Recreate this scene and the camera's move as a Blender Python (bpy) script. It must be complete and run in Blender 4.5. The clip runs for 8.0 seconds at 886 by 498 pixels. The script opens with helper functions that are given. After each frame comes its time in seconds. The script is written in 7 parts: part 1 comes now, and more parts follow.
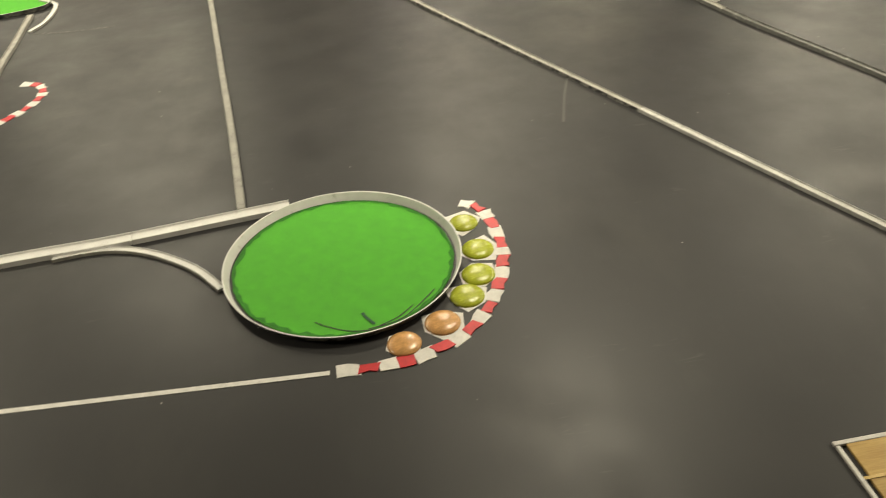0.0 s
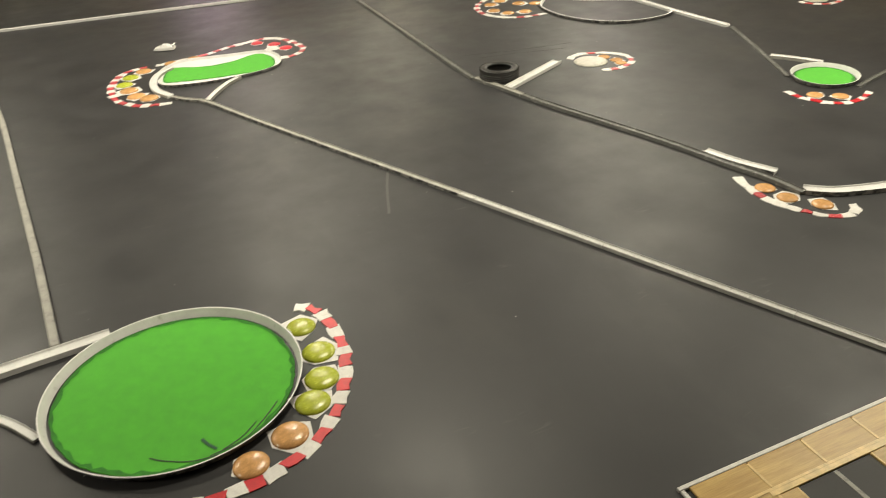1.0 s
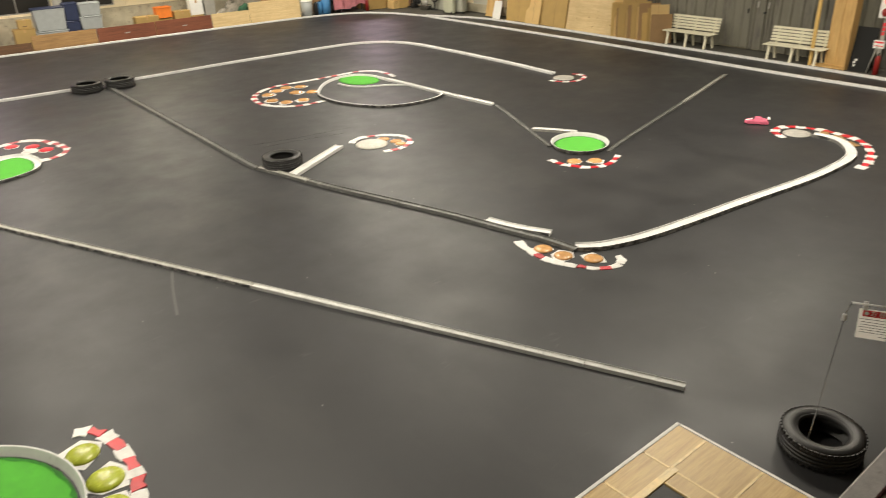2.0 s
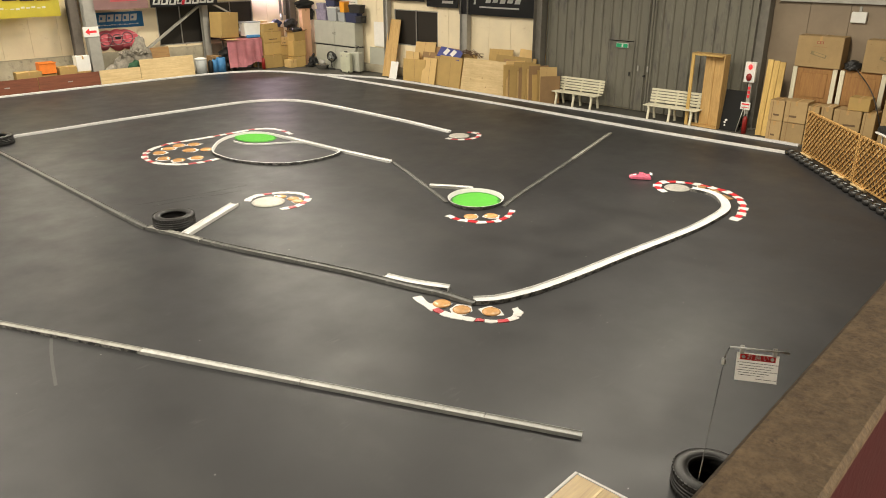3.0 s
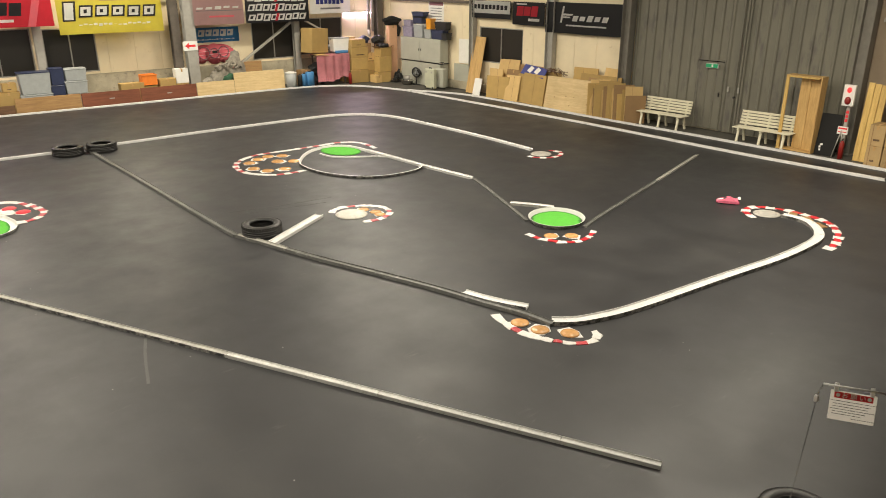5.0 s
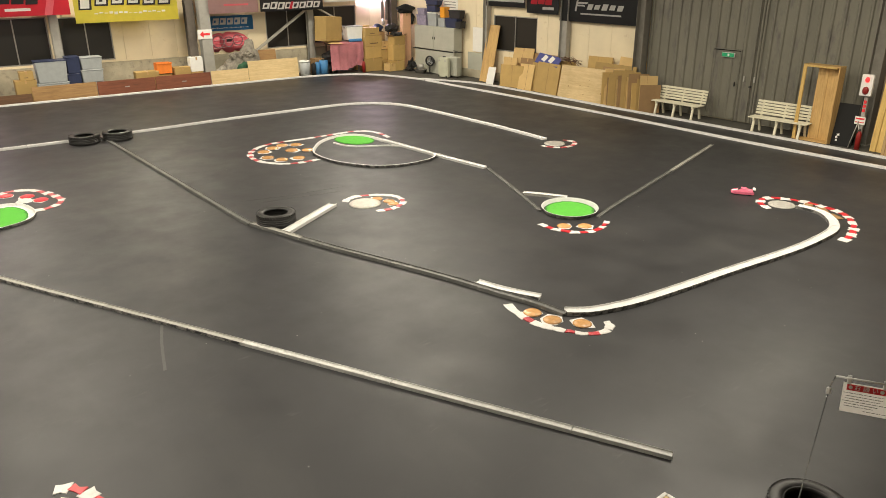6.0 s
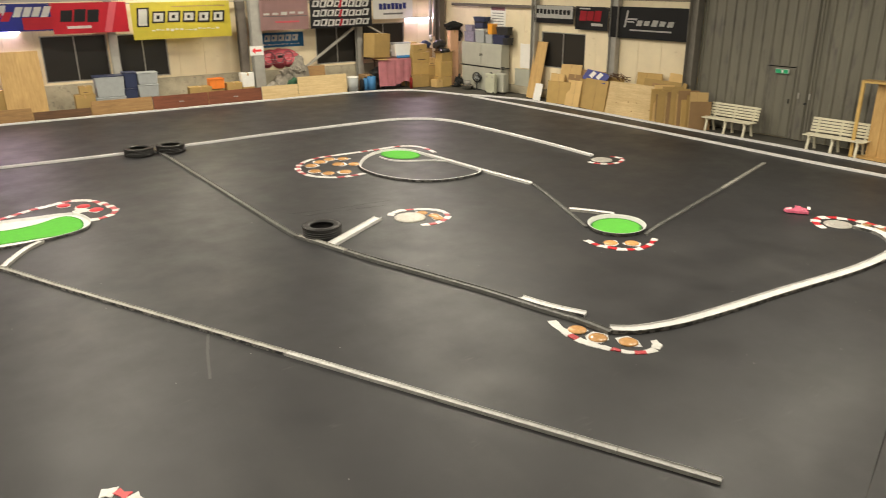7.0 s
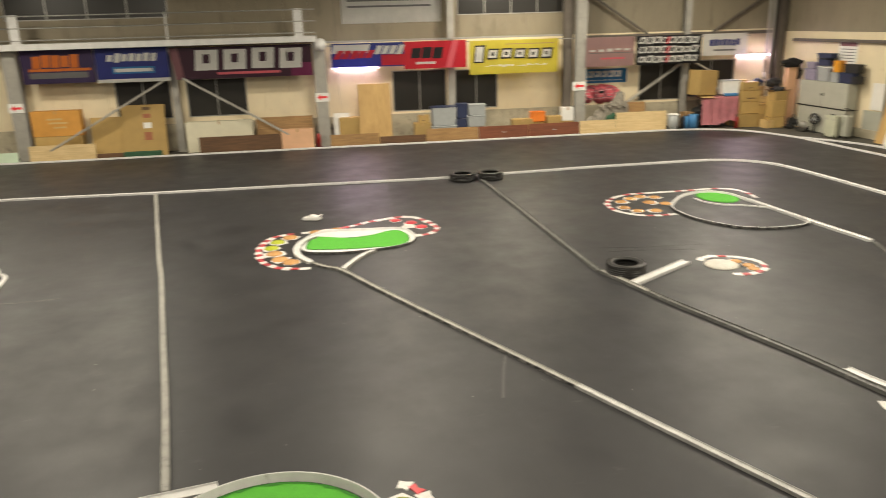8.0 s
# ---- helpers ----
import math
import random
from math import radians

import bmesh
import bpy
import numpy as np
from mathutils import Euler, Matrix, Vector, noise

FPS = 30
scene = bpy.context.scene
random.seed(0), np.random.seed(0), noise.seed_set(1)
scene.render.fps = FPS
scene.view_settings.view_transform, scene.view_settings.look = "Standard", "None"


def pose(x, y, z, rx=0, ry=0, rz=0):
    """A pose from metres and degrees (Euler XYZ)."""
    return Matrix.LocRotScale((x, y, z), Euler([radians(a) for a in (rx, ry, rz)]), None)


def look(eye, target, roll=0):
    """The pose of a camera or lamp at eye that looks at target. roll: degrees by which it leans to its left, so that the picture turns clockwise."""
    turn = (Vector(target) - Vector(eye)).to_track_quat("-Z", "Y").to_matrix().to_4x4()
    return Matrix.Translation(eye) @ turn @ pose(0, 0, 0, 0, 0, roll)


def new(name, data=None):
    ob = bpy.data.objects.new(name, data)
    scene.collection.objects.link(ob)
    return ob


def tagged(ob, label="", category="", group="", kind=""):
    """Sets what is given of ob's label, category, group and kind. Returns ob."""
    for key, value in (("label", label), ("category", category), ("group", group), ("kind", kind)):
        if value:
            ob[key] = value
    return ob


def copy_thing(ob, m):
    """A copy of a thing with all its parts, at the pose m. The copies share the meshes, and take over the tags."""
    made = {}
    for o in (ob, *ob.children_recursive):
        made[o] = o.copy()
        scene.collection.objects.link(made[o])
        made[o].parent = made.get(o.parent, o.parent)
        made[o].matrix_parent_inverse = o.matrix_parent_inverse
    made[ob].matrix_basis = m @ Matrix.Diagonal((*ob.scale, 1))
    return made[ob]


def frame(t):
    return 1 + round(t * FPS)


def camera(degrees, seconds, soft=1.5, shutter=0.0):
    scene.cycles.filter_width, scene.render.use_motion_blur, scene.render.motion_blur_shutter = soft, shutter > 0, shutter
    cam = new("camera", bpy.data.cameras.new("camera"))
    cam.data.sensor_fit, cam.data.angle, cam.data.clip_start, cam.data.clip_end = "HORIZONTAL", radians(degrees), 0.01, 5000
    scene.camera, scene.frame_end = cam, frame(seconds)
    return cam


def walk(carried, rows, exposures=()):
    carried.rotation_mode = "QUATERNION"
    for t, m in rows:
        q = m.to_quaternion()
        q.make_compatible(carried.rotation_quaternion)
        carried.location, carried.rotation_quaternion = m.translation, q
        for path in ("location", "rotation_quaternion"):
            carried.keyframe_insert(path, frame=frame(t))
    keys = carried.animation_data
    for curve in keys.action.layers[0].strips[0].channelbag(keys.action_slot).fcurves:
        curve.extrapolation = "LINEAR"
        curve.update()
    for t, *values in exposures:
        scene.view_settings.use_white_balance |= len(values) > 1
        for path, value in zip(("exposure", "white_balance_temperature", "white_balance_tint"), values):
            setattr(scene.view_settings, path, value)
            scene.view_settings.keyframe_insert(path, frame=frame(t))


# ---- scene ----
cam = camera(61.6, 8.0, 0.82, 0.25)
PATH = [
    (0, (0.428, -1.205, 4.176), (0.617, 0.375, 2.964), -4.6),
    (0.5, (0.492, -1.194, 4.208), (0.928, 0.396, 3.075), -3.8),
    (1, (0.531, -1.193, 4.215), (1.164, 0.394, 3.176), -3.8),
    (1.2, (0.534, -1.198, 4.21), (1.253, 0.379, 3.212), -3.6),
    (1.5, (0.576, -1.24, 4.246), (1.437, 0.297, 3.299), -3.5),
    (2, (0.622, -1.199, 4.201), (1.76, 0.197, 3.331), -2.0),
    (2.2, (0.668, -1.236, 4.183), (1.885, 0.112, 3.345), -1.5),
    (3.3, (0.649, -1.246, 4.23), (2.038, 0.001, 3.513), 0.4),
    (3.5, (0.633, -1.244, 4.24), (2.028, 0.0, 3.53), 0.6),
    (4, (0.624, -1.241, 4.243), (1.999, 0.035, 3.549), 0.9),
    (4.5, (0.617, -1.23, 4.248), (1.922, 0.118, 3.555), 0.4),
    (5, (0.586, -1.212, 4.258), (1.821, 0.196, 3.558), 0.0),
    (5.2, (0.565, -1.228, 4.293), (1.777, 0.196, 3.585), -0.4),
    (6.5, (0.557, -1.231, 4.266), (1.755, 0.193, 3.531), 0.1),
    (7, (0.575, -1.199, 4.244), (1.695, 0.308, 3.557), -0.4),
    (7.5, (0.573, -1.189, 4.264), (1.437, 0.499, 3.628), -1.2),
    (8, (0.494, -1.212, 4.282), (0.913, 0.653, 3.692), -1.6),
]
walk(cam, [(t, look(eye, target, roll)) for t, eye, target, roll in PATH],
     [(0.0, -0.04, 7000, 5), (0.5, -0.1, 6800, 6), (1.0, -0.08, 6600, 6), (1.5, 0.04, 6450, 9), (2.0, 0.03, 6400, 10), (3.5, 0.18, 6500, 10), (4.5, 0.08, 6500, 10), (6.5, 0.02, 6500, 10), (7.5, -0.07, 6550, 10), (8.0, -0.09, 6600, 10)])

# ---- world, lamps, exposure ----
world = bpy.data.worlds.new("night_sky")
world.use_nodes = True
world.node_tree.nodes["Background"].inputs["Color"].default_value = (0.012, 0.014, 0.02, 1)
world.node_tree.nodes["Background"].inputs["Strength"].default_value = 0.3
scene.world = world

CEIL = 8.0
LAMP_WATTS = 370.0
LAMP_COLOUR = (1.0, 0.91, 0.74)
LAMPS = [(-7.5, 4.5), (3.2, 6.1), (10.6, 5.0), (14.6, 4.4), (-4.0, 12.5), (2.8, 12.8), (11.2, 11.2), (13.3, 16.3), (-4.2, 19.8), (4.0, 21.0), (9.0, 23.5), (15.3, 21.5), (-10.0, 12.0), (-8.5, 22.0), (0.5, -4.4), (9.0, -4.4)]

# ---- small tools ----


def mesh_ob(name, bm, materials, parent=None):
    me = bpy.data.meshes.new(name)
    bm.normal_update()
    bm.to_mesh(me)
    bm.free()
    for m in (materials if isinstance(materials, (list, tuple)) else [materials]):
        me.materials.append(m)
    ob = new(name, me)
    if parent is not None:
        ob.parent = parent
    return ob


def part(name, bm, material, parent, label=""):
    return tagged(mesh_ob(name, bm, material, parent), label)


def thing(name, label, category, m, group=""):
    ob = new(name)
    ob.empty_display_size = 0.1
    ob.matrix_basis = m
    return tagged(ob, label, category, group)


def add_box(bm, c, s, bevel=0.0, m=None):
    r = bmesh.ops.create_cube(bm, size=1.0)
    vs = r["verts"]
    bmesh.ops.scale(bm, vec=Vector(s), verts=vs)
    if bevel > 0:
        es = list({e for v in vs for e in v.link_edges})
        g = bmesh.ops.bevel(bm, geom=es, offset=bevel, segments=1, affect="EDGES")
        vs = list({v for f in g["faces"] for v in f.verts} | {v for v in vs if v.is_valid})
    mm = Matrix.Translation(c) @ (m if m is not None else Matrix())
    bmesh.ops.transform(bm, matrix=mm, verts=vs)
    return vs


def box(c, s, bevel=0.004, m=None):
    bm = bmesh.new()
    add_box(bm, c, s, bevel, m)
    return bm


def rod(a, b, r, n=12, r2=None):
    """A round bar from a to b."""
    bm = bmesh.new()
    a, b = Vector(a), Vector(b)
    d = b - a
    bmesh.ops.create_cone(bm, cap_ends=True, segments=n, radius1=r, radius2=r if r2 is None else r2, depth=d.length)
    bm.transform(Matrix.Translation((a + b) / 2) @ d.to_track_quat("Z", "Y").to_matrix().to_4x4())
    for f in bm.faces:
        f.smooth = len(f.verts) == 4
    return bm


def beam(a, b, w, d, up=(0, 0, 1), bevel=0.004):
    """A square bar from a to b, w wide and d deep."""
    a, b = Vector(a), Vector(b)
    z = (b - a).normalized()
    x = Vector(up).cross(z)
    if x.length < 1e-4:
        x = Vector((1, 0, 0))
    x.normalize()
    y = z.cross(x)
    m = Matrix((x, y, z)).transposed().to_4x4()
    return box((a + b) / 2, (w, d, (b - a).length), bevel, m)


def lathe(profile, n=40, closed=False):
    """Turns (radius, height) points round the z axis."""
    bm = bmesh.new()
    rings = [[bm.verts.new((r * math.cos(2 * math.pi * i / n), r * math.sin(2 * math.pi * i / n), z)) for i in range(n)] for r, z in profile]
    pairs = list(zip(rings, rings[1:])) + ([(rings[-1], rings[0])] if closed else [])
    for p, q in pairs:
        for i in range(n):
            f = bm.faces.new((p[i], p[(i + 1) % n], q[(i + 1) % n], q[i]))
            f.smooth = True
    if not closed:
        if profile[0][0] > 1e-4:
            bm.faces.new(rings[0][::-1])
        if profile[-1][0] > 1e-4:
            bm.faces.new(rings[-1])
    bmesh.ops.remove_doubles(bm, verts=bm.verts, dist=1e-5)
    bmesh.ops.recalc_face_normals(bm, faces=bm.faces)
    return bm


def smooth(points, step=0.15, closed=False):
    """Even points along a soft curve through the given ones."""
    p = [Vector(q).to_2d() for q in points]
    n = len(p)
    out = []
    for i in range(n if closed else n - 1):
        if closed:
            a, b, c, d = p[i - 1], p[i], p[(i + 1) % n], p[(i + 2) % n]
        else:
            a, b, c, d = p[max(i - 1, 0)], p[i], p[i + 1], p[min(i + 2, n - 1)]
        k = max(2, int((c - b).length / 0.03))
        for j in range(k):
            t = j / k
            out.append(0.5 * (2 * b + (c - a) * t + (2 * a - 5 * b + 4 * c - d) * t * t + (3 * b - a - 3 * c + d) * t ** 3))
    out.append(p[0] if closed else p[-1])
    run, res = 0.0, [out[0]]
    total = sum((v - u).length for u, v in zip(out, out[1:]))
    k = max(1, round(total / step))
    want = total / k
    for u, v in zip(out, out[1:]):
        run += (v - u).length
        if run >= want * len(res) - 1e-6 and len(res) < k:
            res.append(v)
    res.append(out[-1])
    return res[:-1] if closed else res


def sweep(path, profile, mats=None, closed=False, z=0.0):
    """Carries a closed profile of (sideways, height) points along a path on the ground. mats: material slot of each side."""
    bm = bmesh.new()
    n = len(path)
    rows = []
    for i, p in enumerate(path):
        a = path[i - 1] if (i > 0 or closed) else p
        b = path[(i + 1) % n] if (i < n - 1 or closed) else p
        d = (b - a).normalized()
        s = Vector((d.y, -d.x))
        rows.append([bm.verts.new((p.x + s.x * u, p.y + s.y * u, z + h)) for u, h in profile])
    m = len(profile)
    for i in range(n if closed else n - 1):
        r, q = rows[i], rows[(i + 1) % n]
        for j in range(m):
            f = bm.faces.new((r[j], r[(j + 1) % m], q[(j + 1) % m], q[j]))
            f.material_index = mats[j] if mats else 0
    if not closed:
        bm.faces.new(rows[0])
        bm.faces.new(rows[-1][::-1])
    bmesh.ops.recalc_face_normals(bm, faces=bm.faces)
    return bm


# ---- materials ----


def nodes_of(name):
    m = bpy.data.materials.new(name)
    m.use_nodes = True
    nt = m.node_tree
    return m, nt, nt.nodes["Principled BSDF"]


def noise_node(nt, vec, scale, detail=5.0, rough=0.6, stretch=None):
    if stretch:
        mp = nt.nodes.new("ShaderNodeMapping")
        mp.inputs["Scale"].default_value = stretch
        nt.links.new(vec, mp.inputs["Vector"])
        vec = mp.outputs["Vector"]
    n = nt.nodes.new("ShaderNodeTexNoise")
    n.inputs["Scale"].default_value, n.inputs["Detail"].default_value, n.inputs["Roughness"].default_value = scale, detail, rough
    nt.links.new(vec, n.inputs["Vector"])
    return n.outputs["Fac"]


def ramp(nt, fac, stops):
    r = nt.nodes.new("ShaderNodeValToRGB")
    e = r.color_ramp.elements
    while len(e) < len(stops):
        e.new(0.5)
    for el, (pos, col) in zip(e, stops):
        el.position = pos
        el.color = (*col, 1) if len(col) == 3 else col
    nt.links.new(fac, r.inputs["Fac"])
    return r.outputs["Color"]


def mixc(nt, fac, a, b, mode="MIX"):
    m = nt.nodes.new("ShaderNodeMix")
    m.data_type, m.blend_type = "RGBA", mode
    for sock, v in ((m.inputs[0], fac), (m.inputs[6], a), (m.inputs[7], b)):
        if isinstance(v, (int, float)):
            sock.default_value = v
        elif isinstance(v, tuple):
            sock.default_value = (*v, 1) if len(v) == 3 else v
        else:
            nt.links.new(v, sock)
    return m.outputs[2]


def bump(nt, bsdf, height, strength=0.2, dist=0.01):
    b = nt.nodes.new("ShaderNodeBump")
    b.inputs["Strength"].default_value, b.inputs["Distance"].default_value = strength, dist
    nt.links.new(height, b.inputs["Height"])
    nt.links.new(b.outputs["Normal"], bsdf.inputs["Normal"])


def shade(c, k):
    return tuple(max(0.0, min(1.0, v * k)) for v in c)


def surface(name, col, rough=0.5, metal=0.0, var=0.2, scale=6.0, grain=0.1, gscale=90.0, stretch=None, dirt=None, dirt_at=0.62, rnd=0.0):
    """A plain worn surface: broad tone variation, fine grain with relief, and patches of dirt."""
    m, nt, bsdf = nodes_of(name)
    vec = nt.nodes.new("ShaderNodeTexCoord").outputs["Object"]
    broad = noise_node(nt, vec, scale, 4, 0.6, stretch)
    fine = noise_node(nt, vec, gscale, 3, 0.7, stretch)
    c = ramp(nt, broad, [(0.25, shade(col, 1 - var)), (0.75, shade(col, 1 + var))])
    c = mixc(nt, 0.5, c, ramp(nt, fine, [(0.3, shade((1, 1, 1), 1 - grain * 2)), (0.7, (1, 1, 1))]), "MULTIPLY")
    if dirt:
        spots = ramp(nt, noise_node(nt, vec, scale * 2.3, 6, 0.7, stretch), [(dirt_at - 0.07, (0, 0, 0)), (dirt_at + 0.07, (1, 1, 1))])
        c = mixc(nt, spots, c, dirt)
    if rnd:
        info = nt.nodes.new("ShaderNodeObjectInfo")
        c = mixc(nt, 1.0, c, ramp(nt, info.outputs["Random"], [(0.0, shade((1, 1, 1), 1 - rnd)), (1.0, (1, 1, 1))]), "MULTIPLY")
    nt.links.new(c, bsdf.inputs["Base Color"])
    rr = nt.nodes.new("ShaderNodeMapRange")
    rr.inputs["To Min"].default_value, rr.inputs["To Max"].default_value = max(0.05, rough - 0.1), min(1.0, rough + 0.1)
    nt.links.new(broad, rr.inputs["Value"])
    nt.links.new(rr.outputs["Result"], bsdf.inputs["Roughness"])
    bsdf.inputs["Metallic"].default_value = metal
    bump(nt, bsdf, fine, 0.15 + grain, 0.004)
    return m


def wood(name, col, dark, axis=2, rough=0.6, rnd=0.15):
    """Sawn wood or plywood with its grain along one axis."""
    m, nt, bsdf = nodes_of(name)
    vec = nt.nodes.new("ShaderNodeTexCoord").outputs["Object"]
    info = nt.nodes.new("ShaderNodeObjectInfo")
    add = nt.nodes.new("ShaderNodeVectorMath")
    add.operation = "MULTIPLY_ADD"
    add.inputs[1].default_value = (1, 1, 1)
    nt.links.new(vec, add.inputs[0])
    cmb = nt.nodes.new("ShaderNodeCombineXYZ")
    for s in ("X", "Y", "Z"):
        nt.links.new(info.outputs["Random"], cmb.inputs[s])
    sc = nt.nodes.new("ShaderNodeVectorMath")
    sc.operation = "SCALE"
    sc.inputs["Scale"].default_value = 37.0
    nt.links.new(cmb.outputs["Vector"], sc.inputs[0])
    nt.links.new(sc.outputs["Vector"], add.inputs[2])
    v = add.outputs["Vector"]
    st = [9.0, 9.0, 9.0]
    st[axis] = 0.7
    g = noise_node(nt, v, 2.2, 6, 0.65, tuple(st))
    fine = noise_node(nt, v, 9.0, 3, 0.7, tuple(st))
    blot = noise_node(nt, v, 1.4, 3, 0.6)
    c = ramp(nt, g, [(0.3, dark), (0.55, col), (0.8, shade(col, 1.15))])
    c = mixc(nt, 0.55, c, ramp(nt, fine, [(0.3, (0.7, 0.66, 0.6)), (0.7, (1, 1, 1))]), "MULTIPLY")
    c = mixc(nt, 0.6, c, ramp(nt, blot, [(0.3, (0.72, 0.7, 0.66)), (0.7, (1, 1, 1))]), "MULTIPLY")
    c = mixc(nt, 1.0, c, ramp(nt, info.outputs["Random"], [(0.0, shade((1, 1, 1), 1 - rnd)), (1.0, (1, 1, 1))]), "MULTIPLY")
    nt.links.new(c, bsdf.inputs["Base Color"])
    bsdf.inputs["Roughness"].default_value = rough
    bump(nt, bsdf, fine, 0.2, 0.004)
    return m


def glow(name, col, strength):
    m, nt, bsdf = nodes_of(name)
    bsdf.inputs["Base Color"].default_value = (0.9, 0.9, 0.9, 1)
    bsdf.inputs["Emission Color"].default_value = (*col, 1)
    bsdf.inputs["Emission Strength"].default_value = strength
    return m


def carpet_floor():
    """Dark grey, slightly shiny track covering with dust, rubber marks and fine scratches."""
    m, nt, bsdf = nodes_of("track_carpet")
    vec = nt.nodes.new("ShaderNodeTexCoord").outputs["Object"]
    big = noise_node(nt, vec, 0.22, 4, 0.55)
    mid = noise_node(nt, vec, 1.3, 5, 0.6)
    fine = noise_node(nt, vec, 140, 3, 0.7)
    c = ramp(nt, big, [(0.3, (0.024, 0.0237, 0.0258)), (0.7, (0.036, 0.0356, 0.0376))])
    c = mixc(nt, 0.5, c, ramp(nt, mid, [(0.3, (0.78, 0.78, 0.8)), (0.7, (1.0, 1.0, 0.97))]), "MULTIPLY")
    c = mixc(nt, 0.35, c, ramp(nt, fine, [(0.3, (0.55, 0.55, 0.55)), (0.7, (1, 1, 1))]), "MULTIPLY")
    # broad dusty smears
    dust = ramp(nt, noise_node(nt, vec, 0.8, 6, 0.65, (1.0, 0.45, 1.0)), [(0.52, (0, 0, 0)), (0.78, (1, 1, 1))])
    kd = nt.nodes.new("ShaderNodeMath")
    kd.operation = "MULTIPLY"
    kd.inputs[1].default_value = 0.3
    nt.links.new(dust, kd.inputs[0])
    c = mixc(nt, kd.outputs[0], c, (0.07, 0.068, 0.062))
    # thin scuffs left by wheels
    scr = noise_node(nt, vec, 1.0, 2, 0.5, (0.55, 5.0, 1.0))
    scr2 = noise_node(nt, vec, 2.1, 3, 0.6)
    line = ramp(nt, scr, [(0.485, (0, 0, 0)), (0.5, (1, 1, 1)), (0.515, (0, 0, 0))])
    gate = ramp(nt, scr2, [(0.6, (0, 0, 0)), (0.75, (1, 1, 1))])
    both = mixc(nt, 1.0, line, gate, "MULTIPLY")
    k = nt.nodes.new("ShaderNodeMath")
    k.operation = "MULTIPLY"
    k.inputs[1].default_value = 0.16
    nt.links.new(both, k.inputs[0])
    c = mixc(nt, k.outputs[0], c, (0.2, 0.19, 0.18))
    # crumbs and dust specks
    vo = nt.nodes.new("ShaderNodeTexVoronoi")
    vo.inputs["Scale"].default_value = 2.6
    nt.links.new(vec, vo.inputs["Vector"])
    speck = ramp(nt, vo.outputs["Distance"], [(0.014, (1, 1, 1)), (0.024, (0, 0, 0))])
    c = mixc(nt, speck, c, (0.4, 0.39, 0.36))
    nt.links.new(c, bsdf.inputs["Base Color"])
    rr = nt.nodes.new("ShaderNodeMapRange")
    rr.inputs["From Min"].default_value, rr.inputs["From Max"].default_value = 0.3, 0.7
    rr.inputs["To Min"].default_value, rr.inputs["To Max"].default_value = 0.4, 0.55
    nt.links.new(mid, rr.inputs["Value"])
    nt.links.new(rr.outputs["Result"], bsdf.inputs["Roughness"])
    bsdf.inputs["Specular IOR Level"].default_value = 0.41
    bump(nt, bsdf, fine, 0.12, 0.002)
    return m


M_TRACK = carpet_floor()
M_CONCRETE = surface("grey_concrete", (0.085, 0.08, 0.066), 0.75, var=0.25, scale=1.5, grain=0.15, dirt=(0.05, 0.047, 0.04))
M_WALL = surface("cream_wall_panel", (0.82, 0.705, 0.49), 0.55, var=0.08, scale=1.2, grain=0.05, dirt=(0.6, 0.47, 0.28), dirt_at=0.66)
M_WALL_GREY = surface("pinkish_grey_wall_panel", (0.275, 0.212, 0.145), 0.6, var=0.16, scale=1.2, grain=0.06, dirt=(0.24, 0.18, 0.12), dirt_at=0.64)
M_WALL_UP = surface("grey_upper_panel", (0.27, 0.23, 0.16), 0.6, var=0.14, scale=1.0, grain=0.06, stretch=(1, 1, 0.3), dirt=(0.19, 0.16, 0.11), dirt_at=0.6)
M_DADO = surface("stained_concrete_wall", (0.45, 0.4, 0.29), 0.8, var=0.25, scale=2.0, grain=0.15, dirt=(0.2, 0.18, 0.15))
M_STEEL = surface("galvanised_steel", (0.41, 0.395, 0.355), 0.5, metal=0.3, var=0.15, scale=4, grain=0.08, dirt=(0.25, 0.22, 0.19), dirt_at=0.7)
M_STEEL_E = surface("weathered_steel_column", (0.21, 0.195, 0.165), 0.6, metal=0.1, var=0.2, scale=4, grain=0.1)
M_STEEL_D = surface("dark_steel_column", (0.13, 0.11, 0.09), 0.6, metal=0.1, var=0.25, scale=4, grain=0.1)
M_SHUTTER = surface("grey_ribbed_steel", (0.195, 0.186, 0.147), 0.5, metal=0.2, var=0.16, scale=1.6, grain=0.06, stretch=(1, 1, 0.25), dirt=(0.12, 0.11, 0.1), dirt_at=0.6)
M_ALU = surface("aluminium_frame", (0.4, 0.39, 0.36), 0.4, metal=0.6, var=0.1)
M_WHITE = surface("white_plastic_rail", (0.69, 0.685, 0.67), 0.45, var=0.12, scale=4, grain=0.08, dirt=(0.42, 0.41, 0.385), dirt_at=0.66)
# Darker, patchier grey for the side faces of rails and island strips
M_RAILSIDE = surface("dark_rail_side", (0.3, 0.29, 0.27), 0.5, var=0.4, scale=5, grain=0.2, dirt=(0.04, 0.04, 0.04), dirt_at=0.5)
M_WORN = surface("worn_grey_rail", (0.37, 0.36, 0.325), 0.5, var=0.25, scale=5, grain=0.2, dirt=(0.2, 0.195, 0.18), dirt_at=0.62)
M_PALERAIL = surface("pale_worn_rail", (0.56, 0.555, 0.53), 0.5, var=0.2, scale=5, grain=0.15, dirt=(0.34, 0.335, 0.32), dirt_at=0.62)
M_DARK = surface("blackened_rail", (0.13, 0.13, 0.122), 0.45, var=0.35, scale=5, grain=0.25, dirt=(0.3, 0.295, 0.28), dirt_at=0.62)
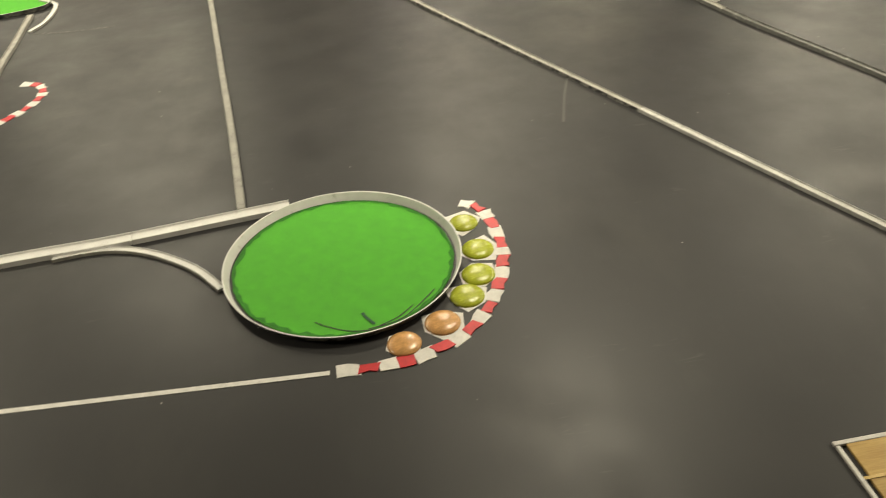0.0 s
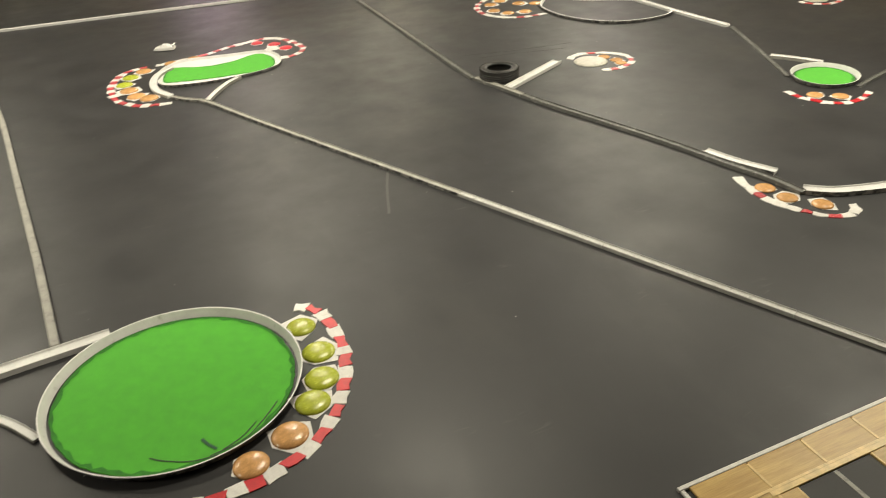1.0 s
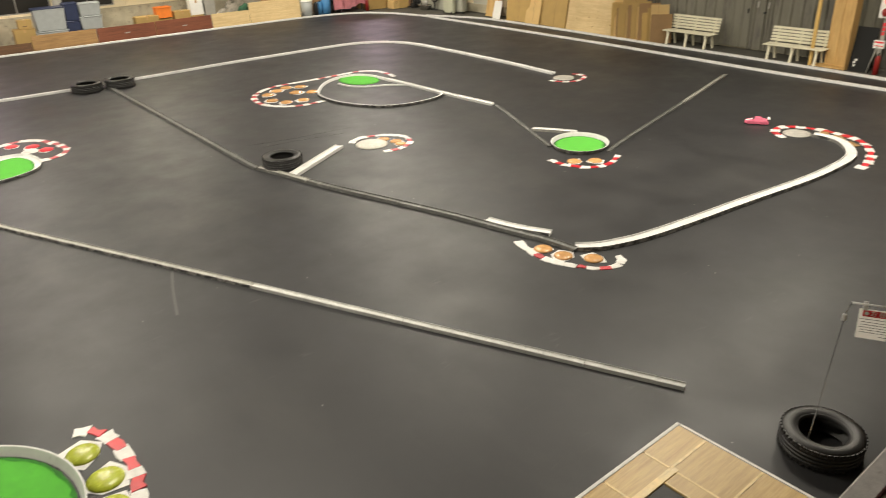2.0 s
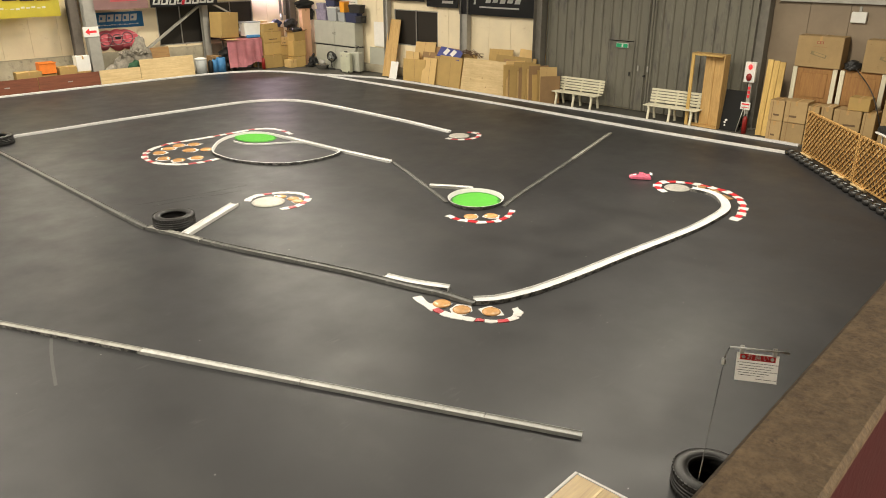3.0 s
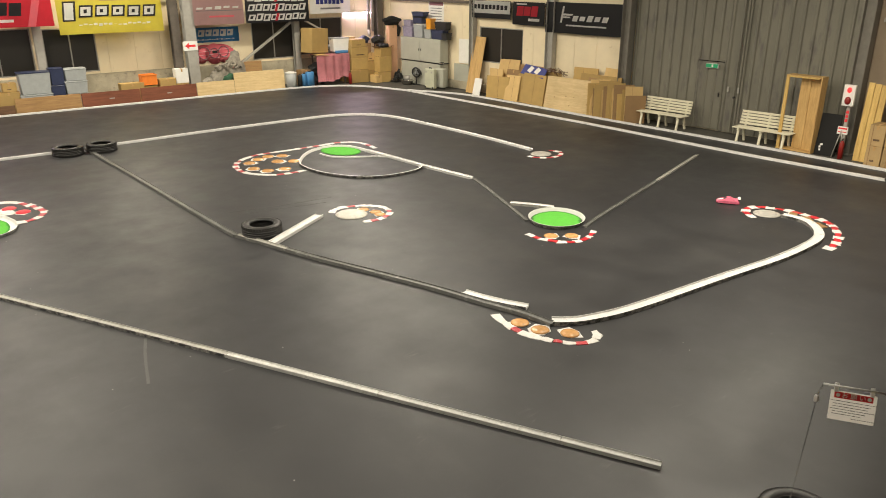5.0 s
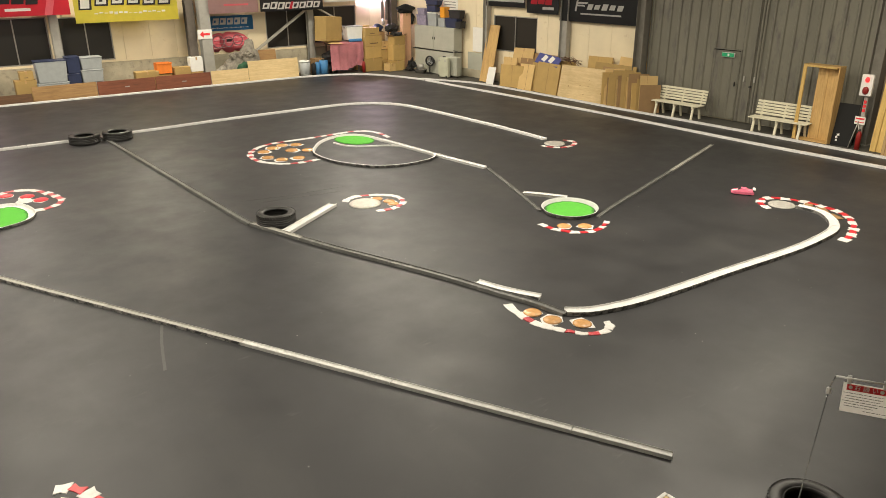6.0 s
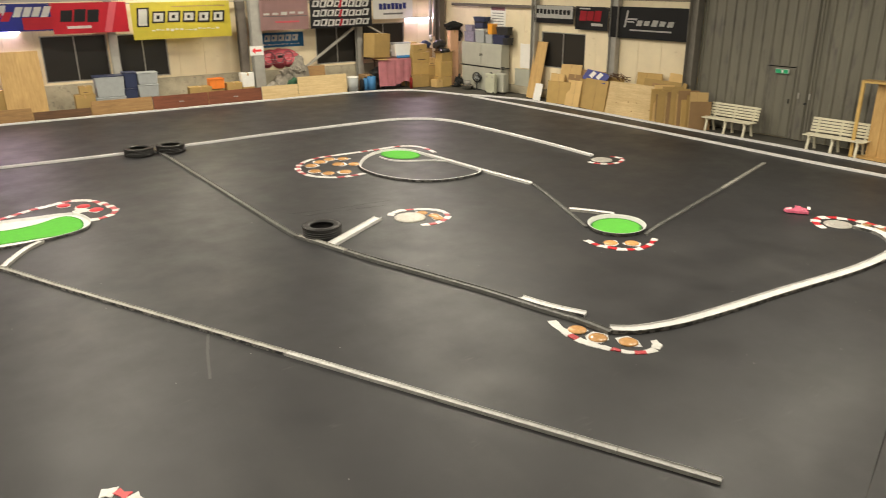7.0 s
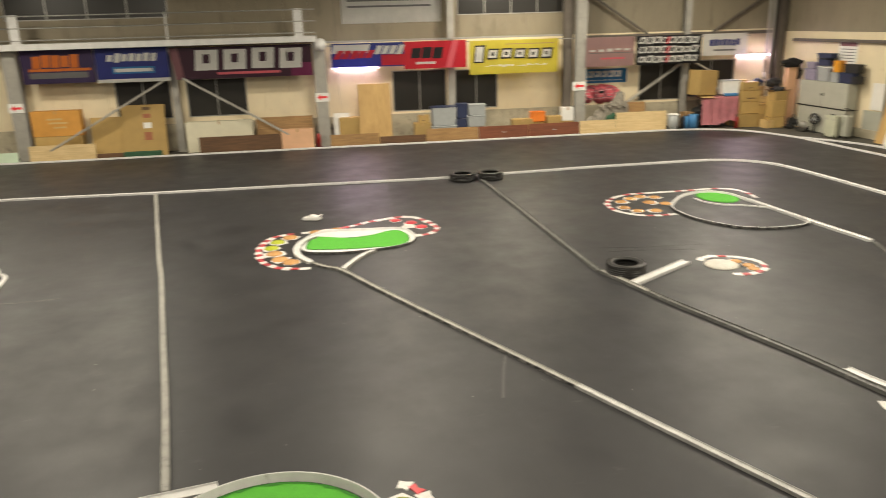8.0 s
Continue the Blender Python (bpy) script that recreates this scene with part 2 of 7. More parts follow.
M_TURF = surface("green_turf", (0.095, 0.46, 0.037), 0.9, var=0.12, scale=7, grain=0.3, gscale=260, dirt=(0.075, 0.4, 0.03), dirt_at=0.66)
# Turf rim colour: dirt, with the edge strip's shade mixed in
M_TURFDARK = surface("shaded_soiled_turf", (0.035, 0.22, 0.02), 0.9, var=0.3, scale=12, grain=0.3, gscale=260)
M_RED = surface("red_kerb_paint", (0.62, 0.02, 0.032), 0.4, var=0.18, scale=14, grain=0.1, rnd=0.15)
M_REDWORN = surface("worn_red_kerb_paint", (0.56, 0.035, 0.05), 0.45, var=0.22, scale=14, grain=0.15, dirt=(0.62, 0.3, 0.29), dirt_at=0.6, rnd=0.25)
M_KWHITE = surface("white_kerb_tape", (0.76, 0.74, 0.71), 0.45, var=0.14, scale=14, grain=0.12, dirt=(0.5, 0.47, 0.44), dirt_at=0.66, rnd=0.1)
M_ORANGE = surface("orange_brown_cap", (0.64, 0.35, 0.14), 0.22, var=0.3, scale=22, grain=0.08, dirt=(0.36, 0.15, 0.06), dirt_at=0.66, rnd=0.25)
M_LIME = surface("lime_green_cap", (0.45, 0.5, 0.05), 0.25, var=0.3, scale=22, grain=0.08, dirt=(0.22, 0.26, 0.03), dirt_at=0.64, rnd=0.2)
M_CREAM = surface("cream_dome", (0.52, 0.5, 0.44), 0.4, var=0.3, scale=10, grain=0.06, dirt=(0.34, 0.31, 0.26), dirt_at=0.58)
M_GREYDOME = surface("grey_worn_dome", (0.44, 0.42, 0.38), 0.4, var=0.3, scale=8, grain=0.12, dirt=(0.22, 0.2, 0.18), dirt_at=0.6)
M_TYRE = surface("black_tyre_rubber", (0.017, 0.016, 0.015), 0.44, var=0.25, scale=12, grain=0.2, dirt=(0.045, 0.042, 0.038), dirt_at=0.7)
M_CARD = surface("brown_cardboard", (0.54, 0.36, 0.125), 0.75, var=0.1, scale=3, grain=0.08, dirt=(0.38, 0.23, 0.1), dirt_at=0.7, rnd=0.28)
# Darker copy of the brown cardboard, with shade put into its colour
M_CARDSHADE = surface("shaded_cardboard", (0.36, 0.22, 0.1), 0.8, var=0.12, scale=3, grain=0.08, rnd=0.2)
M_CARDPALE = surface("pale_cardboard", (0.7, 0.48, 0.2), 0.75, var=0.1, scale=3, grain=0.08, dirt=(0.5, 0.34, 0.16), dirt_at=0.7, rnd=0.2)
M_PINKCARD = surface("pinkish_cardboard", (0.72, 0.43, 0.26), 0.75, var=0.08, scale=3, grain=0.06)
M_ORANGECARD = surface("orange_brown_cardboard", (0.62, 0.3, 0.06), 0.7, var=0.12, scale=3, grain=0.08)
M_MINT = surface("pale_mint_board", (0.55, 0.68, 0.52), 0.6, var=0.08, scale=3, grain=0.05)
M_TAPE = surface("brown_packing_tape", (0.46, 0.28, 0.11), 0.3, var=0.06, grain=0.03)
M_INK = surface("dark_brown_ink", (0.15, 0.09, 0.045), 0.7, var=0.1)
M_CARDDULL = surface("dull_olive_cardboard", (0.46, 0.315, 0.145), 0.75, var=0.12, scale=3, grain=0.08, dirt=(0.3, 0.2, 0.09), dirt_at=0.68, rnd=0.22)
M_FADEDRED = surface("faded_red_print", (0.34, 0.12, 0.06), 0.7, var=0.2, scale=20)
M_FADEDINK = surface("faded_olive_print", (0.24, 0.19, 0.09), 0.7, var=0.3, scale=20)
M_MATTBLACK = surface("matt_black_board", (0.009, 0.009, 0.009), 0.85, var=0.2)
M_CASECREAM = surface("greenish_cream_shell", (0.52, 0.53, 0.4), 0.5, var=0.1, scale=4)
M_AMBER = surface("amber_orange_plastic", (0.82, 0.36, 0.03), 0.4, var=0.12)
M_PLY = wood("pale_plywood", (0.7, 0.46, 0.18), (0.54, 0.33, 0.12), 2)
M_PLYX = wood("pale_plywood_across", (0.82, 0.63, 0.34), (0.72, 0.52, 0.26), 0)
M_PLANK = wood("yellow_pine", (0.78, 0.54, 0.18), (0.6, 0.38, 0.11), 2)
M_BROWN = wood("dark_brown_board", (0.16, 0.08, 0.035), (0.09, 0.045, 0.02), 0)
M_REDWOOD = wood("reddish_veneer", (0.24, 0.075, 0.035), (0.15, 0.045, 0.02), 0)
M_TAN = wood("tan_board", (0.42, 0.25, 0.1), (0.3, 0.17, 0.07), 0)
M_LATTICE = wood("orange_stained_lattice", (0.66, 0.4, 0.14), (0.46, 0.25, 0.08), 2)
M_RAILTOP = wood("worn_brown_handrail", (0.25, 0.17, 0.1), (0.14, 0.09, 0.05), 0, 0.7)
M_LEDGE = surface("rough_brown_ledge", (0.17, 0.115, 0.066), 0.8, var=0.3, scale=45, grain=0.45, gscale=160, dirt=(0.07, 0.045, 0.028), dirt_at=0.62)
M_REDPAINT = surface("red_painted_board", (0.26, 0.015, 0.012), 0.4, var=0.15, scale=5)
M_REDBOARD = surface("dark_red_painted_board", (0.06, 0.003, 0.004), 0.75, var=0.2, scale=5)
M_CREAMPLASTIC = surface("cream_plastic_bench", (0.72, 0.68, 0.52), 0.45, var=0.06, scale=4, grain=0.04, dirt=(0.5, 0.46, 0.34), dirt_at=0.72)
M_BLACK = surface("black_panel", (0.02, 0.02, 0.02), 0.55, var=0.2)
M_GREY = surface("grey_plastic", (0.36, 0.38, 0.38), 0.5, var=0.1, grain=0.05)
M_GREYMETAL = surface("painted_grey_cabinet", (0.43, 0.43, 0.36), 0.45, var=0.08, scale=3, grain=0.04, dirt=(0.36, 0.35, 0.31), dirt_at=0.7)
M_NAVY = surface("navy_plastic", (0.03, 0.04, 0.09), 0.4, var=0.15)
M_PURPLE = surface("pale_purple_plastic", (0.3, 0.27, 0.37), 0.35, var=0.3, scale=9)
M_ORANGEBIN = surface("bright_orange_plastic", (0.85, 0.23, 0.03), 0.45, var=0.1)
M_PINK = surface("pink_cloth", (0.78, 0.32, 0.36), 0.95, var=0.14, scale=5, grain=0.25)
M_BLUE = surface("blue_plastic", (0.07, 0.24, 0.5), 0.45, var=0.12)
M_PAPER = surface("white_paper", (0.8, 0.79, 0.75), 0.7, var=0.05, grain=0.03)
M_SHEET = bpy.data.materials.new("thin_white_paper")
M_SHEET.use_nodes = True
_nt = M_SHEET.node_tree
_mix, _tr = _nt.nodes.new("ShaderNodeMixShader"), _nt.nodes.new("ShaderNodeBsdfTranslucent")
_nt.nodes["Principled BSDF"].inputs["Base Color"].default_value = (0.9, 0.89, 0.86, 1)
_nt.nodes["Principled BSDF"].inputs["Roughness"].default_value = 0.5
_tr.inputs["Color"].default_value = (0.95, 0.93, 0.9, 1)
_mix.inputs[0].default_value = 0.85
_nt.links.new(_nt.nodes["Principled BSDF"].outputs[0], _mix.inputs[1])
_nt.links.new(_tr.outputs[0], _mix.inputs[2])
_nt.links.new(_mix.outputs[0], _nt.nodes["Material Output"].inputs["Surface"])
M_REDINK = surface("red_print", (0.82, 0.04, 0.05), 0.6, var=0.08)
M_GREYINK = surface("grey_print", (0.12, 0.115, 0.115), 0.6, var=0.1)
M_CHROME = surface("bright_steel", (0.7, 0.7, 0.7), 0.2, metal=1.0, var=0.05)
M_DARKGREEN = surface("dark_green_net", (0.03, 0.1, 0.05), 0.85, var=0.35, scale=9, grain=0.3)
M_GREYNET = surface("grey_brown_tarp", (0.3, 0.27, 0.22), 0.8, var=0.4, scale=9, grain=0.3)
M_TUBE = glow("fluorescent_tube", (1.0, 0.74, 1.0), 42.0)
M_CEILTUBE = glow("ceiling_tube", (1.0, 0.93, 0.8), 6.0)
M_CUPWOOD = wood("orange_brown_veneer", (0.42, 0.22, 0.07), (0.32, 0.15, 0.05), 2)
M_REDGLOW = glow("red_signal_lamp", (1.0, 0.03, 0.03), 1.6)
M_REDGLOW.node_tree.nodes["Principled BSDF"].inputs["Base Color"].default_value = (0.5, 0.01, 0.01, 1)
M_EXIT = glow("green_exit_panel", (0.02, 0.42, 0.16), 0.3)
M_EXIT.node_tree.nodes["Principled BSDF"].inputs["Base Color"].default_value = (0.01, 0.22, 0.09, 1)
M_NOTICE = surface("bright_notice", (0.85, 0.82, 0.76), 0.6, var=0.05)
M_CEIL = surface("dark_roof_sheet", (0.1, 0.095, 0.085), 0.7, var=0.15, scale=1)
M_CLEAR = nodes_of("clear_acrylic")[0]
M_CLEAR.node_tree.nodes["Principled BSDF"].inputs["Transmission Weight"].default_value = 0.85
M_CLEAR.node_tree.nodes["Principled BSDF"].inputs["Base Color"].default_value = (0.75, 0.77, 0.78, 1)
M_CLEAR.node_tree.nodes["Principled BSDF"].inputs["Roughness"].default_value = 0.08

M_PANE = nodes_of("frosted_pane_glass")[0]
M_PANE.node_tree.nodes["Principled BSDF"].inputs["Transmission Weight"].default_value = 0.0
M_PANE.node_tree.nodes["Principled BSDF"].inputs["Roughness"].default_value = 0.35
M_PANE.node_tree.nodes["Principled BSDF"].inputs["Base Color"].default_value = (0.022, 0.02, 0.017, 1)

# ---- the hall ----
WX0, WX1, WY0, WY1 = -15.0, 20.35, -9.0, 28.3
T = 0.12


def setting(name, bm, material, label, category):
    return tagged(mesh_ob(name, bm, material), label, category, kind="structure")


floor = setting("floor", box(((WX0 + WX1) / 2, (WY0 + WY1) / 2, -0.106), (WX1 - WX0 + 2 * T, WY1 - WY0 + 2 * T, 0.2), 0), M_CONCRETE,
                "stained grey concrete floor of the hall", "floor")
track = bmesh.new()
outline = [(WX0 + 0.3, -8.5), (18.6, -8.5), (18.95, 4.2), (19.18, 9.6), (19.3, 15.0), (19.35, 17.7), (19.25, 19.1), (18.4, 21.3), (18.05, 22.6), (17.5, 23.6), (16.7, 24.2), (15.7, 24.5), (14.0, 24.7), (0.8, 25.66), (WX0 + 0.3, 26.8)]
low = [track.verts.new((x, y, -0.006)) for x, y in outline]
top = [track.verts.new((x, y, 0.0)) for x, y in outline]
track.faces.new(top)
for i in range(len(outline)):
    j = (i + 1) % len(outline)
    track.faces.new((low[i], low[j], top[j], top[i]))
bmesh.ops.recalc_face_normals(track, faces=track.faces)
setting("track_surface", track, M_TRACK, "dark grey carpet racing surface with faint wheel scuffs", "track")

setting("ceiling", box(((WX0 + WX1) / 2, (WY0 + WY1) / 2, CEIL + 0.1), (WX1 - WX0 + 2 * T, WY1 - WY0 + 2 * T, 0.2), 0), M_CEIL,
        "dark corrugated roof above the hall", "ceiling")
setting("wall_west", box((WX0 - T / 2, (WY0 + WY1) / 2, CEIL / 2), (T, WY1 - WY0, CEIL), 0), M_WALL_UP, "plain closing wall of the hall", "wall")
setting("wall_south", box(((WX0 + WX1) / 2, WY0 - T / 2, CEIL / 2), (WX1 - WX0 + 2 * T, T, CEIL), 0), M_WALL_UP, "plain closing wall of the hall", "wall")


def clad_wall(name, m, length, holes, breaks, dado, split, label, grey_from=1e9):
    """A wall of upright panels over a concrete foot; local x runs along it, local -y is its face."""
    wall = thing(name, label, "wall", m)
    wall["kind"] = "structure"
    xs = sorted({0.0, length, *breaks, *(h[0] for h in holes), *(h[1] for h in holes)})
    for a, b in zip(xs, xs[1:]):
        if b - a < 0.02:
            continue
        mid = (a + b) / 2
        cuts = sorted((h[2], h[3]) for h in holes if h[0] <= mid <= h[1])
        z = dado
        levels = []
        for lo, hi in cuts + [(CEIL, CEIL)]:
            if lo > z:
                levels.append((z, lo))
            z = hi
        for lo, hi in levels:
            for p, q in ((lo, min(hi, split)), (max(lo, split), hi)):
                if q - p > 0.03:
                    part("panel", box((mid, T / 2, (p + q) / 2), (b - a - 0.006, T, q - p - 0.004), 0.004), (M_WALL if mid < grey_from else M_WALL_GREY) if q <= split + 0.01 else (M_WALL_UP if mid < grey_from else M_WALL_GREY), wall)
    if dado > 0:
        part("foot", box((length / 2, T / 2 - 0.03, dado / 2), (length, T + 0.06, dado), 0.006), M_DADO, wall, "stained concrete foot of the wall")
    return wall


def window(name, m, w, h, panes=2):
    """An aluminium sliding window in an opening; local origin at its lower left corner on the wall's face."""
    win = thing(name, "dark aluminium sliding window showing the night outside", "window", m)
    win["kind"] = "structure"
    f = 0.035
    for c, s in (((w / 2, 0.05, f / 2), (w - 0.002, 0.08, f)), ((w / 2, 0.05, h - f / 2), (w - 0.002, 0.08, f)), ((f / 2, 0.05, h / 2), (f, 0.08, h - 2 * f)), ((w - f / 2, 0.05, h / 2), (f, 0.08, h - 2 * f))):
        part("window_frame", box(c, s, 0.003), M_ALU, win)
    for i in range(panes):
        a = f + (w - 2 * f) * i / panes
        b = f + (w - 2 * f) * (i + 1) / panes
        y = 0.045 + 0.02 * (i % 2)
        part("pane", box(((a + b) / 2, y, h / 2), (b - a - 0.001, 0.005, h - 2 * f), 0), M_PANE, win)
        if i:
            part("mullion", box((a, 0.04, h / 2), (0.04, 0.03, h - 2 * f), 0.002), M_ALU, win)
    return win




def north(u, out, z, turn=0):
    """A pose on the north wall: u along it (as x), out of its face, and height."""
    return pose(20.4, 25.49, 0, 0, 0, -4.15) @ pose(u - 20.4, -out, z, 0, 0, turn)


def at_north(u, out, z):
    return north(u, out, z).translation


def grow(a, b, c):
    """Width, depth and height of a thing as multiples of the pattern that it is built from."""
    return Matrix.Diagonal((a, b, c, 1))


N_WINDOWS = [(-4.82, -2.95, 1.16, 2.5), (-2.4, -0.32, 1.16, 2.5), (4.97, 6.98, 1.03, 2.52), (7.31, 8.94, 1.03, 2.48), (14.58, 16.4, 1.03, 2.44), (16.6, 18.55, 1.1, 2.5), (-8.0, -2.7, 4.6, 6.2), (7.44, 11.5, 4.42, 5.5)]
clad_wall("wall_north", north(WX0, 0, 0), 20.4 - WX0, [(a - WX0, b - WX0, c, d) for a, b, c, d in N_WINDOWS],
                  [k * 0.9 for k in range(1, 40)], 0.95, 3.62, "cream ribbed steel panel wall with windows")
for i, (a, b, c, d) in enumerate(N_WINDOWS):
    window("window_%d" % (i + 1), north(a, 0, c), b - a, d - c, 2 if i < 6 else 4)
E_TOP = 25.6
SH0, SH1 = 6.0, 12.4          # the big steel door, along y


def east(y):
    """Local x on the east wall that starts in the north corner and runs south."""
    return E_TOP - y


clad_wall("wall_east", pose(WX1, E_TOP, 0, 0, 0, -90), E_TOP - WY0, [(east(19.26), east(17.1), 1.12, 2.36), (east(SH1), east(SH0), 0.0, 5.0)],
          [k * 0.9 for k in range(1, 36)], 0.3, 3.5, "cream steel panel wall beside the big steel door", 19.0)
window("window_9", pose(WX1, 19.26, 1.12, 0, 0, -90), 2.16, 1.24)


def ribbed_sheet(w, h, pitch=0.3, deep=0.035):
    """A folded steel sheet: local x across, face towards -y."""
    pts = []
    n = max(1, round(w / pitch))
    p = w / n
    for i in range(n):
        x = i * p
        pts += [(x, 0.0), (x + p * 0.16, 0.0), (x + p * 0.24, deep), (x + p * 0.92, deep)]
    pts.append((w, 0.0))
    bm = bmesh.new()
    cols = [[bm.verts.new((x, y + d, z)) for z in (0.0, h)] for d in (0.0, 0.02) for x, y in pts]
    k = len(pts)
    for s in (0, k):
        for i in range(k - 1):
            bm.faces.new((cols[s + i][0], cols[s + i + 1][0], cols[s + i + 1][1], cols[s + i][1]))
    for i in range(k - 1):
        for e in (0, 1):
            bm.faces.new((cols[i][e], cols[i + 1][e], cols[k + i + 1][e], cols[k + i][e]))
    for i in (0, k - 1):
        bm.faces.new((cols[i][0], cols[i][1], cols[k + i][1], cols[k + i][0]))
    bmesh.ops.recalc_face_normals(bm, faces=bm.faces)
    return bm


gate = thing("door_1", "tall grey ribbed steel hangar door with a small wicket door", "door", pose(WX1 - 0.12, SH1, 0.02, 0, 0, -90))
gate["kind"] = "structure"
HALF = (SH1 - SH0) / 2
WICK0, WICK1 = SH1 - 10.24, SH1 - 9.38
for x0, w, h0 in ((0.0, WICK0, 0.0), (WICK1, 3.44 - WICK1, 0.0), (3.44, 2 * HALF - 3.44, 0.0)):
    bm = ribbed_sheet(w - 0.006, 5.0)
    bm.transform(Matrix.Translation((x0, 0, h0)))
    part("ribbed_leaf", bm, M_SHUTTER, gate)
bm = ribbed_sheet(WICK1 - WICK0 - 0.006, 5.0 - 1.93)
bm.transform(Matrix.Translation((WICK0, 0, 1.93)))
part("ribbed_leaf", bm, M_SHUTTER, gate)
wicket = part("wicket_door", box(((WICK0 + WICK1) / 2, 0.03, 0.95), (WICK1 - WICK0 - 0.03, 0.02, 1.86), 0.004), M_SHUTTER, gate, "plain grey steel wicket door")
for c, s in (((WICK0 + 0.012, -0.005, 0.96), (0.024, 0.05, 1.9)), ((WICK1 - 0.012, -0.005, 0.96), (0.024, 0.05, 1.9)), (((WICK0 + WICK1) / 2, -0.005, 1.92), (WICK1 - WICK0, 0.05, 0.026))):
    part("door_frame", box(c, s, 0.003), M_SHUTTER, gate)
bm = ribbed_sheet(WICK1 - WICK0 - 0.06, 1.84, 0.3, 0.02)
bm.transform(Matrix.Translation((WICK0 + 0.03, -0.024, 0.03)))
part("door_skin", bm, M_SHUTTER, wicket)
part("door_handle", box((WICK1 - 0.1, -0.03, 1.0), (0.03, 0.04, 0.12), 0.008), M_BLACK, wicket)
for x in (3.36, 3.56):
    part("seam_strip", box((x, -0.012, 2.5), (0.05, 0.02, 5.0), 0.004), M_SHUTTER, gate)
for dx in (0.06, 0.36):
    part("door_pull", box((WICK1 + dx + 0.1, -0.02, 1.18), (0.05, 0.03, 0.16), 0.008), M_STEEL, gate)
part("lock", rod((WICK1 + 0.36, -0.04, 0.98), (WICK1 + 0.36, 0.02, 0.98), 0.03), M_BLACK, gate)


def post(name, m, w, d, h, material, label):
    ob = thing(name, label, "post", m)
    ob["kind"] = "structure"
    bm = bmesh.new()
    add_box(bm, (0, -d / 2 + 0.006, h / 2), (w, 0.012, h), 0.002)
    add_box(bm, (0, d / 2 - 0.006, h / 2), (w, 0.012, h), 0.002)
    add_box(bm, (0, 0, h / 2), (0.01, d - 0.024, h), 0)
    part("shaft", bm, material, ob)
    part("base_plate", box((0, 0, 0.008), (w + 0.08, d + 0.08, 0.016), 0.002), material, ob)
    return ob


for u, w in ((-7.83, 0.45), (2.36, 0.42), (11.97, 0.38)):
    post("column", north(u, 0.62, 0), w, 0.3, CEIL if u > 5 else 3.66, M_STEEL, "galvanised steel column along the north wall")
post("column", north(11.53, 0.42, 0), 0.3, 0.26, CEIL, M_STEEL_D, "dark brown steel column beside the galvanised one")
for u in (-2.72, 7.13, 16.3):
    post("column", north(u, 0.3, 0), 0.24, 0.2, CEIL if u > 5 else 3.66, M_STEEL, "slim galvanised steel column along the north wall")
for y, w in ((12.6, 0.3), (5.86, 0.28)):
    post("column", pose(20.12, y, 0), 0.3, w, CEIL, M_STEEL_E, "galvanised steel column beside the big steel door")
for y, w in ((19.5, 0.22), (15.72, 0.32)):
    post("column", pose(20.22, y, 0), 0.2, w, CEIL, M_STEEL, "slim galvanised steel column along the east wall")
post("column", pose(20.05, 25.1, 0), 0.3, 0.3, CEIL, M_STEEL_D, "dark steel column in the corner of the hall")


def bar(name, a, b, w, d, material, label, category="beam"):
    ob = beam(a, b, w, d)
    return tagged(mesh_ob(name, ob, material), label, category, kind="structure")


for u0, z0, u1, z1, w in ((-6.9, 0.36, -2.95, 2.53, 0.17), (-2.3, 2.6, 1.1, 0.52, 0.17), (13.2, 0.55, 16.15, 2.47, 0.17), (16.45, 2.55, 17.55, 1.97, 0.12)):
    k = 1.02 if u0 < 5 else 0.42
    bar("brace", at_north(u0, k, z0), at_north(u1, k, z1), w, 0.06, M_STEEL, "diagonal galvanised steel brace")
for u0, z0, u1, z1 in ((12.5, 4.98, 14.75, 3.56), (17.4, 3.55, 19.4, 4.75)):
    bar("brace", at_north(u0, 0.2, z0), at_north(u1, 0.2, z1), 0.12, 0.06, M_STEEL_D, "dark diagonal steel brace high on the wall")
bar("girt", at_north(12.18, 0.2, 3.5), at_north(19.98, 0.2, 3.5), 0.12, 0.12, M_STEEL_D, "dark horizontal steel wall girt")
bar("girt", at_north(2.57, 0.42, 3.62), at_north(11.33, 0.42, 3.62), 0.06, 0.07, M_ALU, "pale horizontal rail above the banners")
bar("girt", (20.24, 24.5, 3.2), (20.24, 12.9, 3.2), 0.08, 0.1, M_STEEL_D, "dark horizontal steel wall girt")
bar("girt", (20.27, 5.6, 3.2), (20.27, -8.8, 3.2), 0.1, 0.1, M_STEEL, "horizontal galvanised steel wall girt")
bar("girt", (20.27, 5.6, 3.56), (20.27, -8.8, 3.56), 0.1, 0.14, M_STEEL_D, "horizontal steel wall girt")

# the loft along the north wall
tagged(mesh_ob("loft_floor", beam(at_north(-14.5, 0.62, 3.77), at_north(2.3, 0.62, 3.77), 1.1, 0.2), M_WHITE), "white edge of a narrow loft deck", "deck", kind="structure")
fence = thing("loft_railing", "thin white metal railing on the loft deck", "railing", north(0, 1.12, 3.72))
for z in (0.26, 0.64, 1.02):
    part("rail", rod((-14.0, 0, z), (2.3, 0, z), 0.022, 8), M_ALU, fence)
for x, w in ((-12.0, 0.05), (-7.35, 0.3), (-2.6, 0.05), (1.73, 0.3)):
    part("baluster", box((x, 0, 0.53), (w, 0.03, 1.06), 0.003), M_WHITE, fence)
